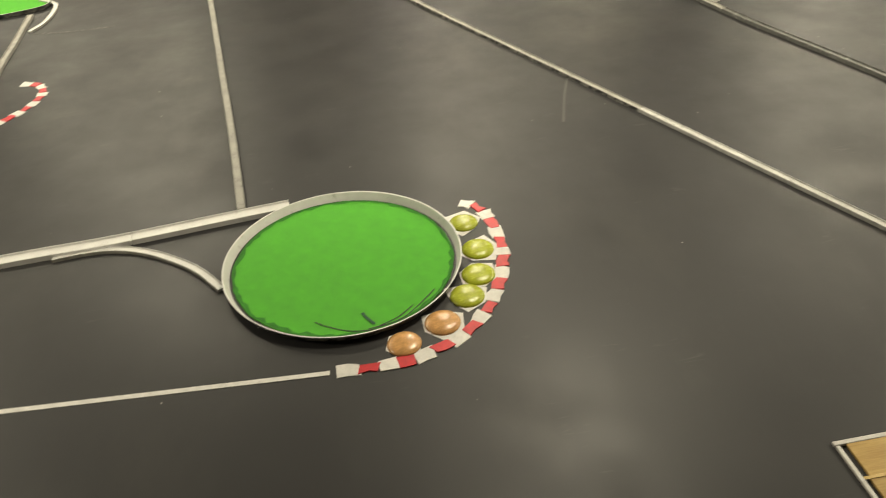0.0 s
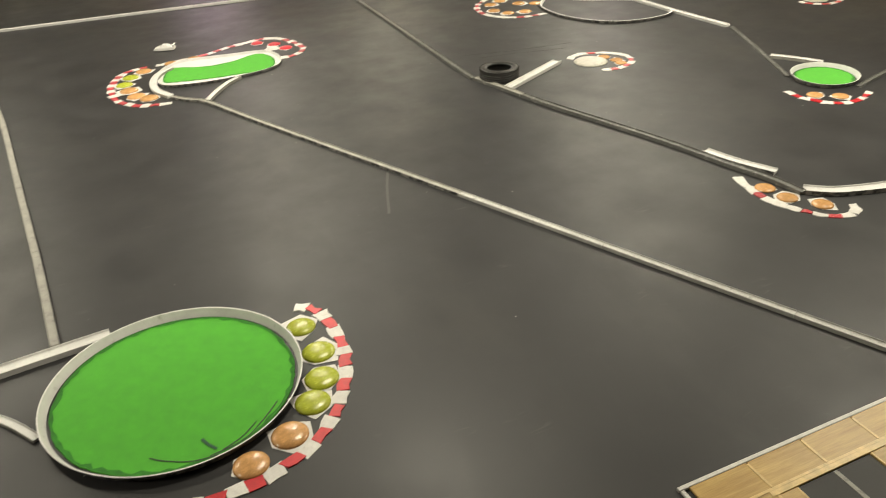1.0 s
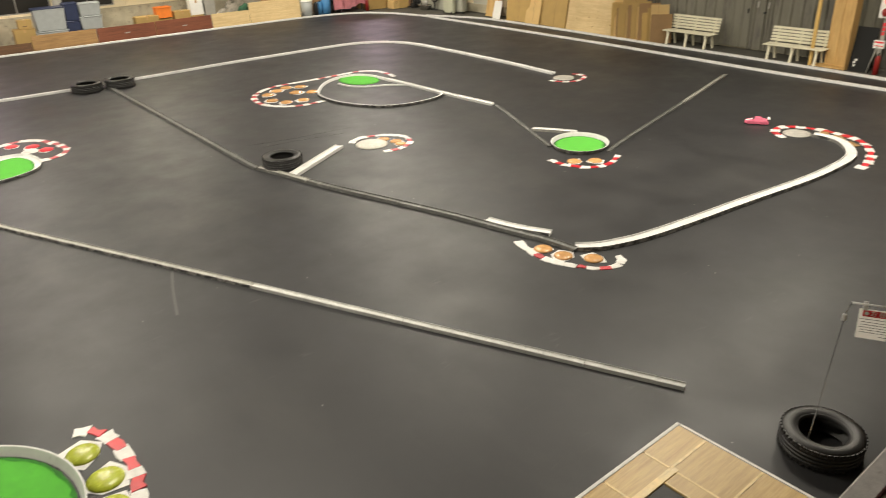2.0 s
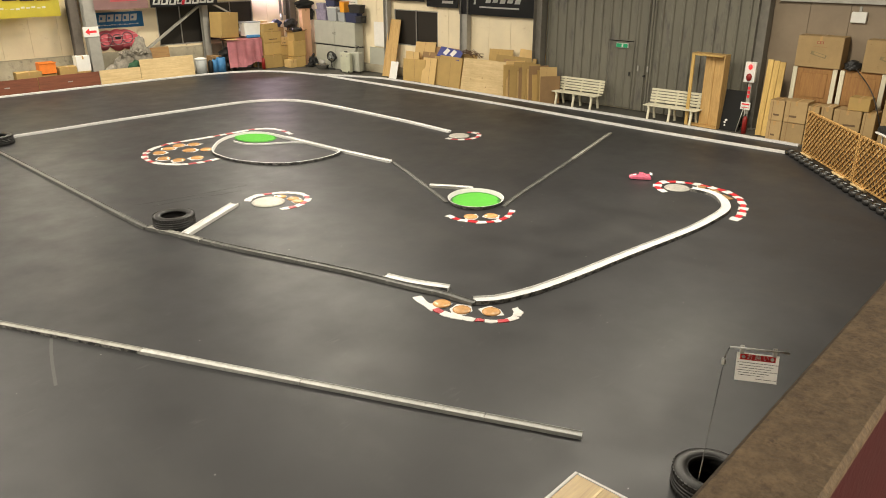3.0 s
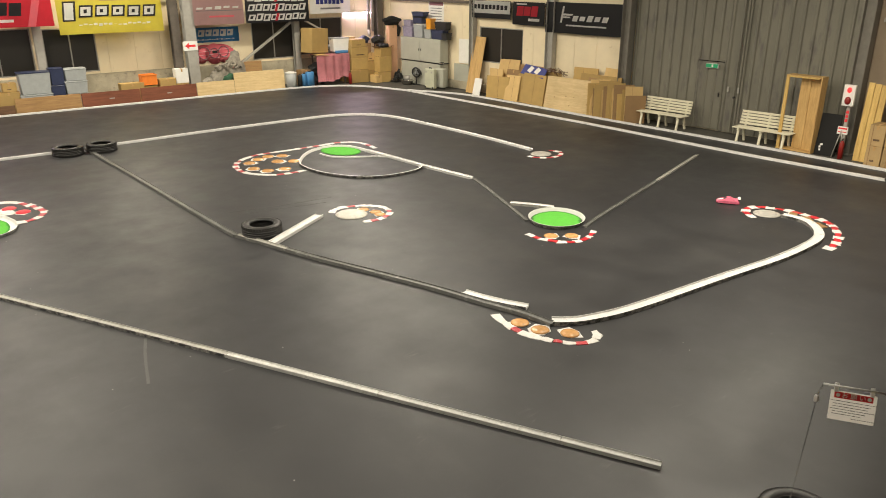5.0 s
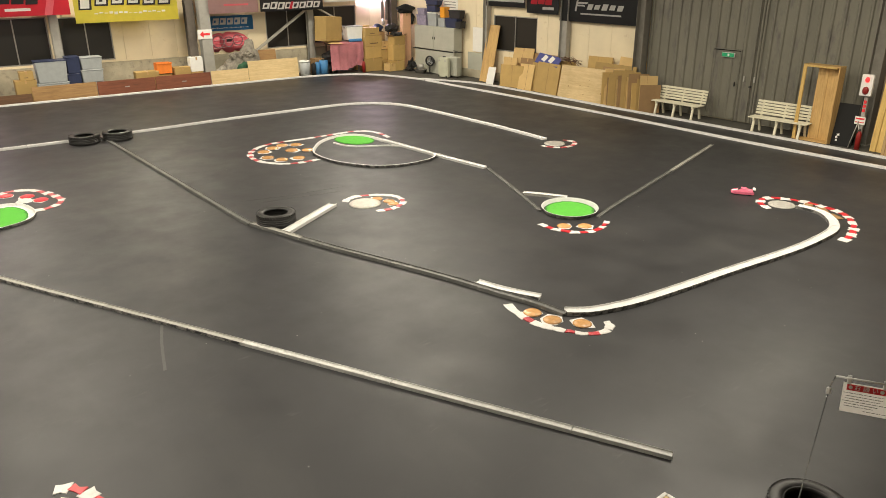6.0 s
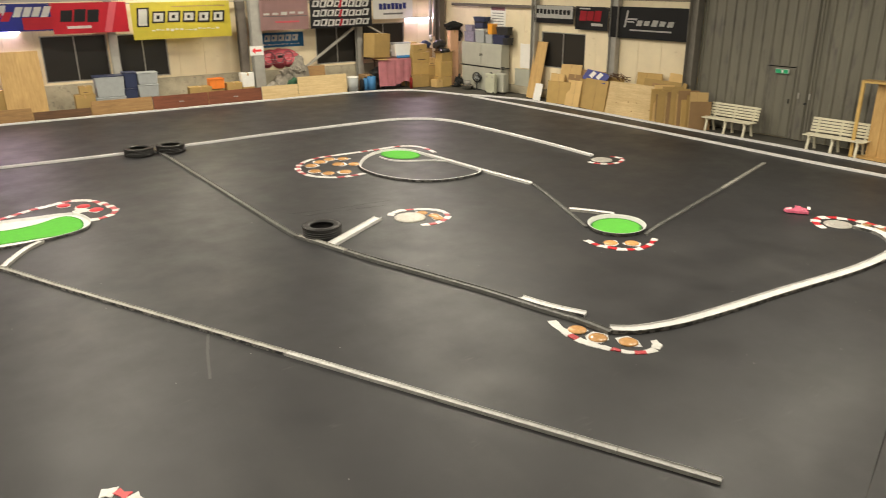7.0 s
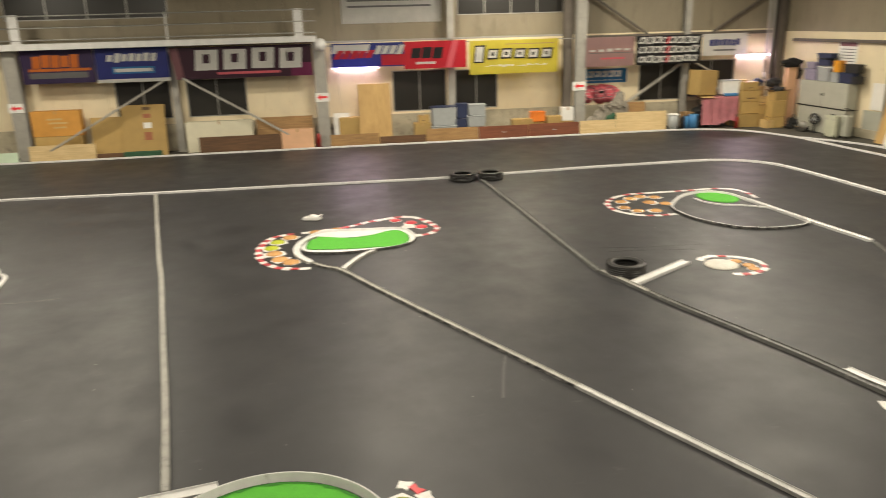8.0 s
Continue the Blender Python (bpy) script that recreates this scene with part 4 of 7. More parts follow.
kerb("red and white kerb with flat caps behind the long green island", [(0.92, 14.36), (1.22, 14.4), (1.55, 14.46), (1.95, 14.58), (2.39, 14.82), (2.81, 14.95), (3.14, 15.05), (3.45, 14.9), (3.66, 14.45), (3.76, 13.92), (3.65, 13.6), (3.42, 13.42), (3.2, 13.42)], 0.17, 0.13,
     [(1.2, 14.33, 0.13, M_ORANGE), (1.65, 14.4, 0.13, M_ORANGE), (3.0, 14.75, 0.12, M_RED), (3.3, 14.45, 0.13, M_RED), (3.45, 14.05, 0.13, M_RED), (3.2, 14.2, 0.12, M_KWHITE)], 9, 0, 0.12)
kerb("red and white kerb near the edge of the infield", [(-4.12, 9.55), (-3.9, 9.46), (-3.75, 9.26), (-3.73, 8.99), (-3.81, 8.7), (-3.96, 8.46), (-4.2, 8.2), (-4.6, 7.95)], 0.15, 0.12, [], 10)

for x, y, a in ((14.2, 4.42, 20), (14.14, 4.12, 40), (13.94, 3.82, 60)):
    plate = thing("floor_plate", "flat brown plate taped beside the curled kerb", "plate", pose(x, y, 0, 0, 0, a), "plates by the kerb")
    part("sheet", box((0, 0, 0.006), (0.28, 0.16, 0.012), 0.003), M_TAN, plate)
    part("tape_strip", box((0, 0.07, 0.0135), (0.28, 0.02, 0.002), 0), M_KWHITE, plate)
cut = thing("turf_scuff", "dark torn scuff in the green island's carpet", "scuff", pose(0, 0, 0.0145))
for line in (((-0.13, 3.5), (-0.03, 3.42), (0.16, 3.32), (0.37, 3.29)), ((0.3, 3.31), (0.56, 3.36), (0.74, 3.5), (0.91, 3.68)), ((0.4, 3.33), (0.56, 3.4), (0.7, 3.52))):
    part("torn_line", sweep(smooth(line, 0.04), [(-0.005, 0.0), (-0.004, 0.0012), (0.004, 0.0012), (0.005, 0.0)]), M_BLACK, cut)
part("torn_patch", sweep(smooth(((0.27, 3.52), (0.3, 3.45), (0.36, 3.36)), 0.02), [(-0.014, 0.0), (-0.01, 0.0012), (0.008, 0.0012), (0.013, 0.0)]), M_DARKGREEN, cut)

# ---- tyres ----


def tyre_mesh(R=0.31, w=0.2, rin=0.185):
    h = w / 2
    prof = [(rin, 0.03), (rin + 0.012, 0.012), (rin + 0.05, 0.0), (R - 0.03, 0.006), (R - 0.008, 0.02)]
    for k in range(4):
        a = 0.03 + (w - 0.06) * k / 4
        b = a + (w - 0.06) / 4
        prof += [(R, a + 0.004), (R, b - 0.008), (R - 0.008, b - 0.006), (R - 0.008, b)]
    prof += [(R - 0.008, w - 0.02), (R - 0.03, w - 0.006), (R - 0.06, w), (rin + 0.035, w - 0.004), (rin + 0.012, w - 0.014), (rin, w - 0.03), (rin + 0.004, w - 0.035), (R - 0.05, w - 0.05), (R - 0.02, h), (R - 0.05, 0.05), (rin + 0.004, 0.035)]
    return lathe(prof, 48, True)


def tyre(label, x, y, R=0.31, w=0.2, rin=0.185, turn=0, lean=0, z=0.0, group="car tyres on the track"):
    ob = thing("car_tyre", label, "tyre", pose(x, y, z, lean, 0, turn), group)
    part("carcass", tyre_mesh(R, w, rin), M_TYRE, ob)
    part("bead", lathe([(rin - 0.002, w - 0.03), (rin + 0.01, w - 0.012), (rin + 0.016, w - 0.008), (rin + 0.016, w - 0.02), (rin, w - 0.034)], 40, True), M_BLACK, ob)
    bm = bmesh.new()
    n = 44
    for i in range(n):
        a = 2 * math.pi * i / n
        for z0, z1 in ((0.012, 0.055), (w - 0.055, w - 0.012)):
            add_box(bm, ((R - 0.004) * math.cos(a), (R - 0.004) * math.sin(a), (z0 + z1) / 2), (0.012, 2 * math.pi * R / n * 0.62, z1 - z0), 0, pose(0, 0, 0, 0, 0, math.degrees(a)))
    part("tread", bm, M_TYRE, ob)["kind"] = "stuff"
    return ob


tyre("worn black car tyre lying flat by the long barrier's bend", 6.24, 9.97, 0.34, 0.21, 0.2)
tyre("worn black car tyre lying flat at the far barrier", 5.53, 18.5, 0.36, 0.21, 0.22)
tyre("worn black car tyre lying flat at the far barrier", 6.31, 18.42, 0.36, 0.21, 0.22)
tyre("black car tyre lying flat and holding a clear sign pole", 5.94, 0.55, 0.32, 0.2, 0.185)

# ---- sign on a clear pole standing in the tyre ----
sign = thing("notice_sign", "white notice with a red heading hung from a clear acrylic pole", "sign", pose(5.9, 0.58, 0))
part("pole", rod((-0.09, 0.03, 0.0), (0.0, 0.0, 1.22), 0.0045, 10), M_CLEAR, sign)
part("pole_foot", lathe([(0.0, 0.0), (0.06, 0.0), (0.06, 0.015), (0.02, 0.03), (0.0, 0.03)], 20), M_CLEAR, sign).location = (-0.09, 0.03, 0)
part("joint", box((0.0, 0.0, 1.245), (0.03, 0.03, 0.055), 0.005), M_WHITE, sign)
S0, S1 = Vector((0.025, -0.02, 1.37)), Vector((0.23, -0.4, 1.37))
part("bend", rod((0.0, 0.0, 1.27), S0, 0.005, 8), M_CLEAR, sign)
part("cross_rod", rod(S0, S1, 0.008, 8), M_WHITE, sign, "white plastic rod")
sdir = (S1 - S0).normalized()
sang = math.degrees(math.atan2(sdir.y, sdir.x))
face = pose(0.12, -0.215, 1.215, 76, 0, sang)
board = part("board", box((0, 0, 0), (0.31, 0.225, 0.001), 0), M_SHEET, sign, "white laminated sheet")
board.matrix_basis = face
for s in (-0.12, 0.12):
    part("clip", box((s, 0.135, 0.0), (0.03, 0.07, 0.012), 0.003), M_WHITE, board)
part("heading_bar", box((0, 0.08, 0.003), (0.26, 0.046, 0.002), 0), M_REDINK, board)
for s in (-0.105, 0.105):
    part("heading_dot", rod((s, 0.08, 0.004), (s, 0.08, 0.0055), 0.014, 14), M_PAPER, board)
ri = random.Random(4)
for k, (u, a, b) in enumerate(((0.036, -0.145, 0.14), (0.014, -0.13, 0.12), (-0.006, -0.13, 0.11), (-0.026, -0.145, 0.13), (-0.045, -0.13, 0.07), (-0.064, -0.13, 0.04), (-0.088, 0.0, 0.14))):
    bm = bmesh.new()
    x = a
    while x < b:
        w = ri.uniform(0.008, 0.03)
        add_box(bm, (x + w / 2, u, 0.0025), (w, ri.uniform(0.0032, 0.0055), 0.001), 0)
        x += w + ri.uniform(0.003, 0.007)
    part("text_bar", bm, M_GREYINK, board)
txt = bpy.data.curves.new("heading_text", "FONT")
txt.body, txt.size, txt.align_x, txt.align_y, txt.extrude = "\u304a \u9858 \u3044", 0.046, "CENTER", "CENTER", 0.0004
txt.materials.append(M_PAPER)
ht = new("heading_text", txt)
ht.parent = board
ht.matrix_basis = pose(0, 0.08, 0.0048)

# ---- framed wooden panel in front of the stand ----
panel = thing("floor_panel", "golden varnished wooden frame panel with a white taped rim", "floor panel", pose(5.34, 1.48, 0, 0, 0, 180))
M_GOLD = wood("golden_varnished_board", (0.64, 0.43, 0.14), (0.5, 0.31, 0.085), 0, 0.4)
M_GOLDTAPE = surface("yellowed_clear_tape", (0.72, 0.52, 0.2), 0.35, var=0.25, scale=12)
for x, y, w, d in [(0.265 + 0.505 * k, 0.145, 0.5, 0.27) for k in range(4)] + [(0.265, 0.53 + 0.505 * k, 0.5, 0.5) for k in range(4)] + [(1.79, 0.53 + 0.505 * k, 0.5, 0.5) for k in range(4)]:
    part("board", box((x, y, 0.01), (w - 0.004, d - 0.004, 0.02), 0.003), M_GOLD, panel)
part("inner_lip", box((1.03, 0.31, 0.012), (1.1, 0.05, 0.022), 0.003), M_GOLDTAPE, panel)
for x in (0.6, 1.46):
    part("inner_lip", box((x, 1.32, 0.012), (0.15, 1.96, 0.022), 0.003), M_GOLD, panel)
    part("lip_edge", box((x + (0.08 if x < 1 else -0.08), 1.32, 0.013), (0.016, 1.96, 0.025), 0.003), M_GOLDTAPE, panel)
part("rim", box((1.05, 0.0, 0.012), (2.12, 0.035, 0.024), 0.004), M_KWHITE, panel, "white tape rim")
for x in (0.0, 2.09):
    part("rim", box((x, 1.17, 0.012), (0.03, 2.3, 0.024), 0.004), M_KWHITE, panel, "pale tape rim")
part("tape_strip", box((1.05, 0.28, 0.0225), (2.05, 0.022, 0.003), 0), M_GOLDTAPE, panel)
for k in range(1, 4):
    part("tape_strip", box((0.013 + 0.505 * k, 0.15, 0.0225), (0.02, 0.23, 0.003), 0), M_GOLDTAPE, panel)
    for x in (0.265, 1.79):
        part("tape_strip", box((x, 0.28 + 0.505 * k, 0.0225), (0.48, 0.02, 0.003), 0), M_GOLDTAPE, panel)
for x in (0.52, 1.54):
    part("tape_strip", box((x, 1.3, 0.0225), (0.02, 1.96, 0.003), 0), M_GOLDTAPE, panel)
part("mat", box((1.03, 1.32, 0.006), (0.68, 1.96, 0.012), 0.003), M_BLACK, panel, "black rubber mat")
part("stripe", box((1.03, 1.32, 0.014), (0.035, 1.95, 0.003), 0), M_WORN, panel, "grey stripe")

# ---- the drivers' stand ----
stand = thing("drivers_stand", "raised stand with a worn brown handrail and red boards", "stand", pose(0, -0.8, 0))
part("handrail", box((1.0, -0.0985, 2.98), (16.0, 0.083, 0.04), 0.006), M_RAILTOP, stand, "worn grey-brown wooden rail")
part("rail_trim", box((-2.17, -0.028, 2.98), (9.66, 0.054, 0.05), 0.003), M_KWHITE, stand, "white painted edge strip")
part("rail_trim", box((5.835, -0.028, 2.98), (6.33, 0.054, 0.05), 0.003), M_PLYX, stand, "bare wooden edge strip")
part("ledge", box((4.0, -0.352, 3.934), (9.0, 0.054, 0.012), 0.003), M_LEDGE, stand, "worn brown wooden ledge plank")
part("guard_board", box((4.0, -0.364, 3.276), (9.0, 0.024, 1.304), 0.003), M_REDBOARD, stand, "red painted guard board")
part("deck", box((1.0, -1.72, 2.59), (16.0, 2.7, 0.06), 0.004), M_BROWN, stand)
for x in (-6.0, -3.0, 0.0, 3.0, 6.0, 8.6):
    part("stand_post", box((x, -0.19, 1.48), (0.09, 0.09, 2.96), 0.004), M_RAILTOP, stand)
    part("stand_post", box((x, -2.9, 1.28), (0.09, 0.09, 2.56), 0.004), M_RAILTOP, stand)

# ---- radio-controlled cars ----


def rc_car(label, x, y, turn, body_mat, trim_mat):
    car = thing("toy_car", label, "toy car", pose(x, y, 0, 0, 0, turn), "model cars")
    L, W = 0.42, 0.19
    prof = [(-0.21, 0.025, 0.05), (-0.19, 0.02, 0.085), (-0.1, 0.018, 0.095), (-0.05, 0.018, 0.125), (0.03, 0.018, 0.128), (0.09, 0.018, 0.088), (0.17, 0.02, 0.07), (0.215, 0.028, 0.045)]
    bm = bmesh.new()
    rows = []
    for i, (px, lo, hi) in enumerate(prof):
        wide = W / 2 * (0.86 if i in (0, 7) else 1.0)
        topw = wide * (0.68 if hi > 0.11 else 0.9)
        rows.append([bm.verts.new((px, s, z)) for s, z in ((-wide, lo), (-wide, min(hi, 0.065)), (-topw, hi), (topw, hi), (wide, min(hi, 0.065)), (wide, lo))])
    for p, q in zip(rows, rows[1:]):
        for j in range(6):
            bm.faces.new((p[j], p[(j + 1) % 6], q[(j + 1) % 6], q[j]))
    bm.faces.new(rows[0][::-1])
    bm.faces.new(rows[-1])
    bmesh.ops.recalc_face_normals(bm, faces=bm.faces)
    part("body", bm, body_mat, car)
    part("windscreen", box((0.062, 0, 0.108), (0.062, 0.125, 0.004), 0, pose(0, 0, 0, 0, 34, 0)), M_BLACK, car)
    part("stripe", box((0.14, 0, 0.079), (0.12, 0.05, 0.003), 0, pose(0, 0, 0, 0, 12, 0)), trim_mat, car)
    part("rear_wing", box((-0.2, 0, 0.118), (0.05, 0.18, 0.006), 0.001), trim_mat, car)
    for s in (-0.06, 0.06):
        part("wing_strut", box((-0.195, s, 0.1), (0.02, 0.005, 0.035), 0), M_BLACK, car)
    for px in (-0.125, 0.13):
        for s in (-0.08, 0.08):
            w = part("wheel", lathe([(0.0, -0.014), (0.028, -0.014), (0.033, -0.009), (0.033, 0.009), (0.028, 0.014), (0.0, 0.014)], 18), M_TYRE, car)
            w.matrix_basis = pose(px, s, 0.033, 90, 0, 0)
    return car


M_CARPINK = surface("hot_pink_lacquer", (0.78, 0.17, 0.27), 0.25, var=0.15, scale=20)
M_CARWHITE = surface("white_lacquer", (0.8, 0.79, 0.77), 0.3, var=0.05)
rc_car("pink and red radio-controlled racing car on the track", 13.98, 5.6, 120, M_CARPINK, M_PAPER)
rc_car("white radio-controlled racing car on the track", 1.2, 15.42, 160, M_CARWHITE, M_PAPER)

# ---- banners ----


def banner(label, m, w, h, ground, shapes, sag=0.015, seed=0):
    """A hung cloth with flat printed shapes. shapes: (material, x0, z0, x1, z1, slant) as fractions of the cloth."""
    r = random.Random(seed)
    ob = thing("banner", label, "banner", m, "sponsor banners")
    k = max(6, int(w / 0.12))
    ph = r.uniform(0, 6)

    def wave(u, v):
        return sag * (math.sin(u * w * 3.1 + ph) * 0.6 + math.sin(u * w * 7.3 + ph * 2) * 0.25) * (0.3 + 0.7 * (1 - v))

    def sheet(u0, v0, u1, v1, slant, out, thick):
        bm = bmesh.new()
        n = max(1, int(abs(u1 - u0) * k))
        grid = []
        for i in range(n + 1):
            col = []
            for j in range(3):
                v = v0 + (v1 - v0) * j / 2
                u = u0 + (u1 - u0) * i / n + slant * (v - v0)
                col.append(bm.verts.new((u * w, wave(u, v) - out, v * h)))
            grid.append(col)
        for i in range(n):
            for j in range(2):
                bm.faces.new((grid[i][j], grid[i + 1][j], grid[i + 1][j + 1], grid[i][j + 1]))
        bmesh.ops.solidify(bm, geom=bm.faces[:], thickness=thick)
        bmesh.ops.recalc_face_normals(bm, faces=bm.faces)
        return bm

    part("cloth", sheet(0, 0, 1, 1, 0, 0.0, 0.003), ground, ob)
    laid = []
    for mat, u0, v0, u1, v1, slant in shapes:
        lean = abs(slant) * (v1 - v0)
        tier = 1 + max((t for a, b, c, d, t in laid if a < u1 + lean and c > u0 - lean and b < v1 and d > v0), default=-1)
        laid.append((u0 - lean, v0, u1 + lean, v1, tier))
        part("printed_shape", sheet(u0, v0, u1, v1, slant, 0.005 + 0.004 * tier, 0.0015), mat, ob)
    for u in (0.02, 0.98):
        part("eyelet", rod((u * w, wave(u, 0.96) - 0.006, h * 0.95), (u * w, wave(u, 0.96) + 0.002, h * 0.95), 0.012, 8), M_STEEL, ob)
    return ob


def blocks(mat, n, u0, u1, v0, v1, slant=0.0, gap=0.25, seed=0):
    """A row of plain upright shapes where a logo stands."""
    r = random.Random(seed)
    p = (u1 - u0) / n
    return [(mat, u0 + p * i, v0 + r.uniform(0, 0.04), u0 + p * (i + 1 - gap), v1 - r.uniform(0, 0.05), slant) for i in range(n)]


def ink(name, c, rough=0.5):
    return surface(name, c, rough, var=0.08, scale=3, grain=0.03)


C_YEL, C_RED, C_DRED = ink("banner_yellow", (0.64, 0.56, 0.07)), ink("banner_red", (0.6, 0.02, 0.04)), ink("banner_maroon", (0.24, 0.1, 0.115))
C_BLK, C_WHT, C_BLU = ink("banner_black", (0.016, 0.016, 0.018)), ink("banner_white", (0.75, 0.74, 0.7)), ink("banner_blue", (0.025, 0.035, 0.22))
C_PUR, C_ORG, C_SKY, C_GRY = ink("banner_purple", (0.05, 0.03, 0.1)), ink("banner_orange", (0.75, 0.2, 0.03)), ink("banner_sky_blue", (0.03, 0.2, 0.45)), ink("banner_grey", (0.2, 0.2, 0.2))
C_PLUM = ink("banner_plum", (0.05, 0.012, 0.03))
C_MAG = ink("banner_magenta", (0.2, 0.02, 0.09))
C_FADED = ink("banner_faded_maroon", (0.44, 0.27, 0.26))
C_PNK, C_GLD = ink("banner_pink", (0.8, 0.16, 0.2)), ink("banner_gold", (0.5, 0.36, 0.16))
for xa, xb, z in ((-7.7, 2.2, 3.5), (2.6, 11.7, 3.5), (12.1, 18.6, 3.4)):
    bar("banner_rail", at_north(xa, 0.79, z), at_north(xb, 0.79, z), 0.03, 0.03, M_ALU, "pale rail from which banners hang", "rail")


def nb(label, x0, x1, z0, z1, ground, shapes, seed):
    return banner(label, north(x0, 0.84, z0), x1 - x0, z1 - z0, ground, shapes, 0.015, seed)


nb("dark purple banner with orange logo shapes", -7.45, -5.13, 2.57, 3.68, C_PUR, blocks(C_ORG, 5, 0.15, 0.8, 0.45, 0.85, 0.05, 0.12, 1) + [(C_GRY, 0.1, 0.15, 0.9, 0.32, 0), (C_ORG, 0.1, 0.36, 0.95, 0.44, 0)], 1)
nb("blue banner with white logo shapes and a white lower edge", -5.09, -2.73, 2.53, 3.66, C_BLU, blocks(C_WHT, 7, 0.15, 0.85, 0.58, 0.85, 0.12, 0.2, 2) + [(C_SKY, 0.22, 0.25, 0.8, 0.45, 0), (C_WHT, 0.25, 0.3, 0.77, 0.4, 0), (C_WHT, 0.0, 0.0, 1.0, 0.1, 0)], 2)
nb("wide black and maroon banner with white block logo", -2.53, 2.1, 2.54, 3.6, C_PLUM, [(C_DRED, 0.0, 0.0, 0.06, 1.0, -0.03), (C_MAG, 0.84, 0.0, 1.0, 0.42, 0.0)] + blocks(C_WHT, 4, 0.14, 0.96, 0.26, 0.94, 0.02, 0.2, 3) + blocks(C_PLUM, 4, 0.2, 1.02, 0.48, 0.8, 0.02, 0.76, 3) + [(C_PNK, 0.3, 0.12, 0.76, 0.2, 0)], 3)
nb("red white and blue banner above a fluorescent tube", 2.78, 5.35, 2.74, 3.56, C_BLU, [(C_WHT, 0.0, 0.6, 0.5, 0.95, 0.1), (C_RED, 0.68, 0.05, 1.0, 0.5, 0.0)] + blocks(C_RED, 5, 0.02, 0.55, 0.35, 0.72, 0.2, 0.15, 4) + blocks(C_WHT, 4, 0.58, 0.98, 0.5, 0.92, 0.15, 0.2, 5), 4)
nb("red banner with black slanted logo shapes", 5.35, 7.6, 2.62, 3.56, C_RED, blocks(C_BLK, 3, 0.1, 0.62, 0.36, 0.8, 0.08, 0.12, 6) + [(C_WHT, 0.18, 0.16, 0.5, 0.25, 0), (C_PNK, 0.66, 0.0, 0.76, 1.0, 0.12)], 5)
nb("yellow banner with bold black and white logo shapes", 7.72, 11.03, 2.33, 3.52, C_YEL,
   [(C_BLK, 0.04, 0.34, 0.16, 0.86, 0.04), (C_WHT, 0.058, 0.38, 0.142, 0.82, 0.04)] + blocks(C_BLK, 5, 0.19, 0.95, 0.42, 0.76, 0.06, 0.16, 7) + blocks(C_WHT, 5, 0.207, 0.967, 0.465, 0.715, 0.06, 0.38, 7) + blocks(C_BLK, 5, 0.24, 1.0, 0.53, 0.65, 0.06, 0.8, 7) + blocks(C_WHT, 15, 0.18, 0.88, 0.2, 0.29, 0.03, 0.25, 17) + [(C_GLD, 0.4, 0.86, 0.95, 0.89, 0)], 6)
nb("faded maroon banner with pale outlined logo", 12.12, 13.98, 2.45, 3.5, C_FADED, blocks(C_WHT, 5, 0.06, 0.95, 0.5, 0.62, 0.2, 0.3, 8) + [(C_PNK, 0.3, 0.24, 0.8, 0.3, 0), (C_GRY, 0.05, 0.45, 0.98, 0.475, 0)], 7)
nb("black banner with three rows of white slanted logo shapes", 14.06, 16.64, 2.45, 3.5, C_BLK,
   [s for v in (0.06, 0.38, 0.7) for s in blocks(C_WHT, 8, 0.03, 0.94, v, v + 0.27, 0.14, 0.12, int(v * 100)) + blocks(C_BLK, 8, 0.058, 0.968, v + 0.05, v + 0.22, 0.14, 0.62, int(v * 100))] + [(C_RED, 0.44, v, 0.48, v + 0.25, 0.14) for v in (0.06, 0.38, 0.7)], 8)
nb("white banner with dark blue logo bars", 16.7, 18.5, 2.7, 3.5, C_WHT, blocks(C_BLU, 7, 0.15, 0.85, 0.42, 0.75, 0.0, 0.2, 10) + [(C_GRY, 0.25, 0.2, 0.75, 0.28, 0)], 9)
banner("blue banner with white logo bars", north(12.3, 0.02, 1.78), 1.76, 0.53, C_SKY, blocks(C_WHT, 5, 0.1, 0.88, 0.38, 0.88, 0.06, 0.16, 11) + blocks(C_SKY, 5, 0.13, 0.91, 0.52, 0.74, 0.06, 0.72, 11) + blocks(C_WHT, 16, 0.08, 0.9, 0.14, 0.24, 0, 0.2, 31), 0.003, 10)
emblem = thing("wall_emblem", "pinkish red winged emblem with pale and dark lines on the wall", "emblem", north(13.02, 0.02, 1.4))
for k, (u, z, a, b, turn) in enumerate(((-0.42, 0.0, 0.42, 0.3, 14), (0.34, 0.04, 0.46, 0.26, -12), (0.0, -0.04, 0.34, 0.38, 0), (-0.55, -0.16, 0.26, 0.2, -24), (0.45, -0.18, 0.3, 0.18, 20))):
    part("wing", lathe([(0.0, 0.0), (1.0, 0.0), (1.0, 0.012), (0.0, 0.012)], 28), C_PNK, emblem).matrix_basis = pose(u, -0.006 * k, z, 90, 0, 0) @ pose(0, 0, 0, 0, 0, turn) @ grow(a, b, 1)
for k, (u, z, r) in enumerate(((-0.4, 0.0, 0.2), (0.36, 0.03, 0.17), (0.0, -0.02, 0.16))):
    part("dark_ring", lathe([(r, 0.0), (r + 0.035, 0.0), (r + 0.035, 0.006), (r, 0.006)], 28, True), C_DRED, emblem).matrix_basis = pose(u, -0.04, z, 90, 0, 0)
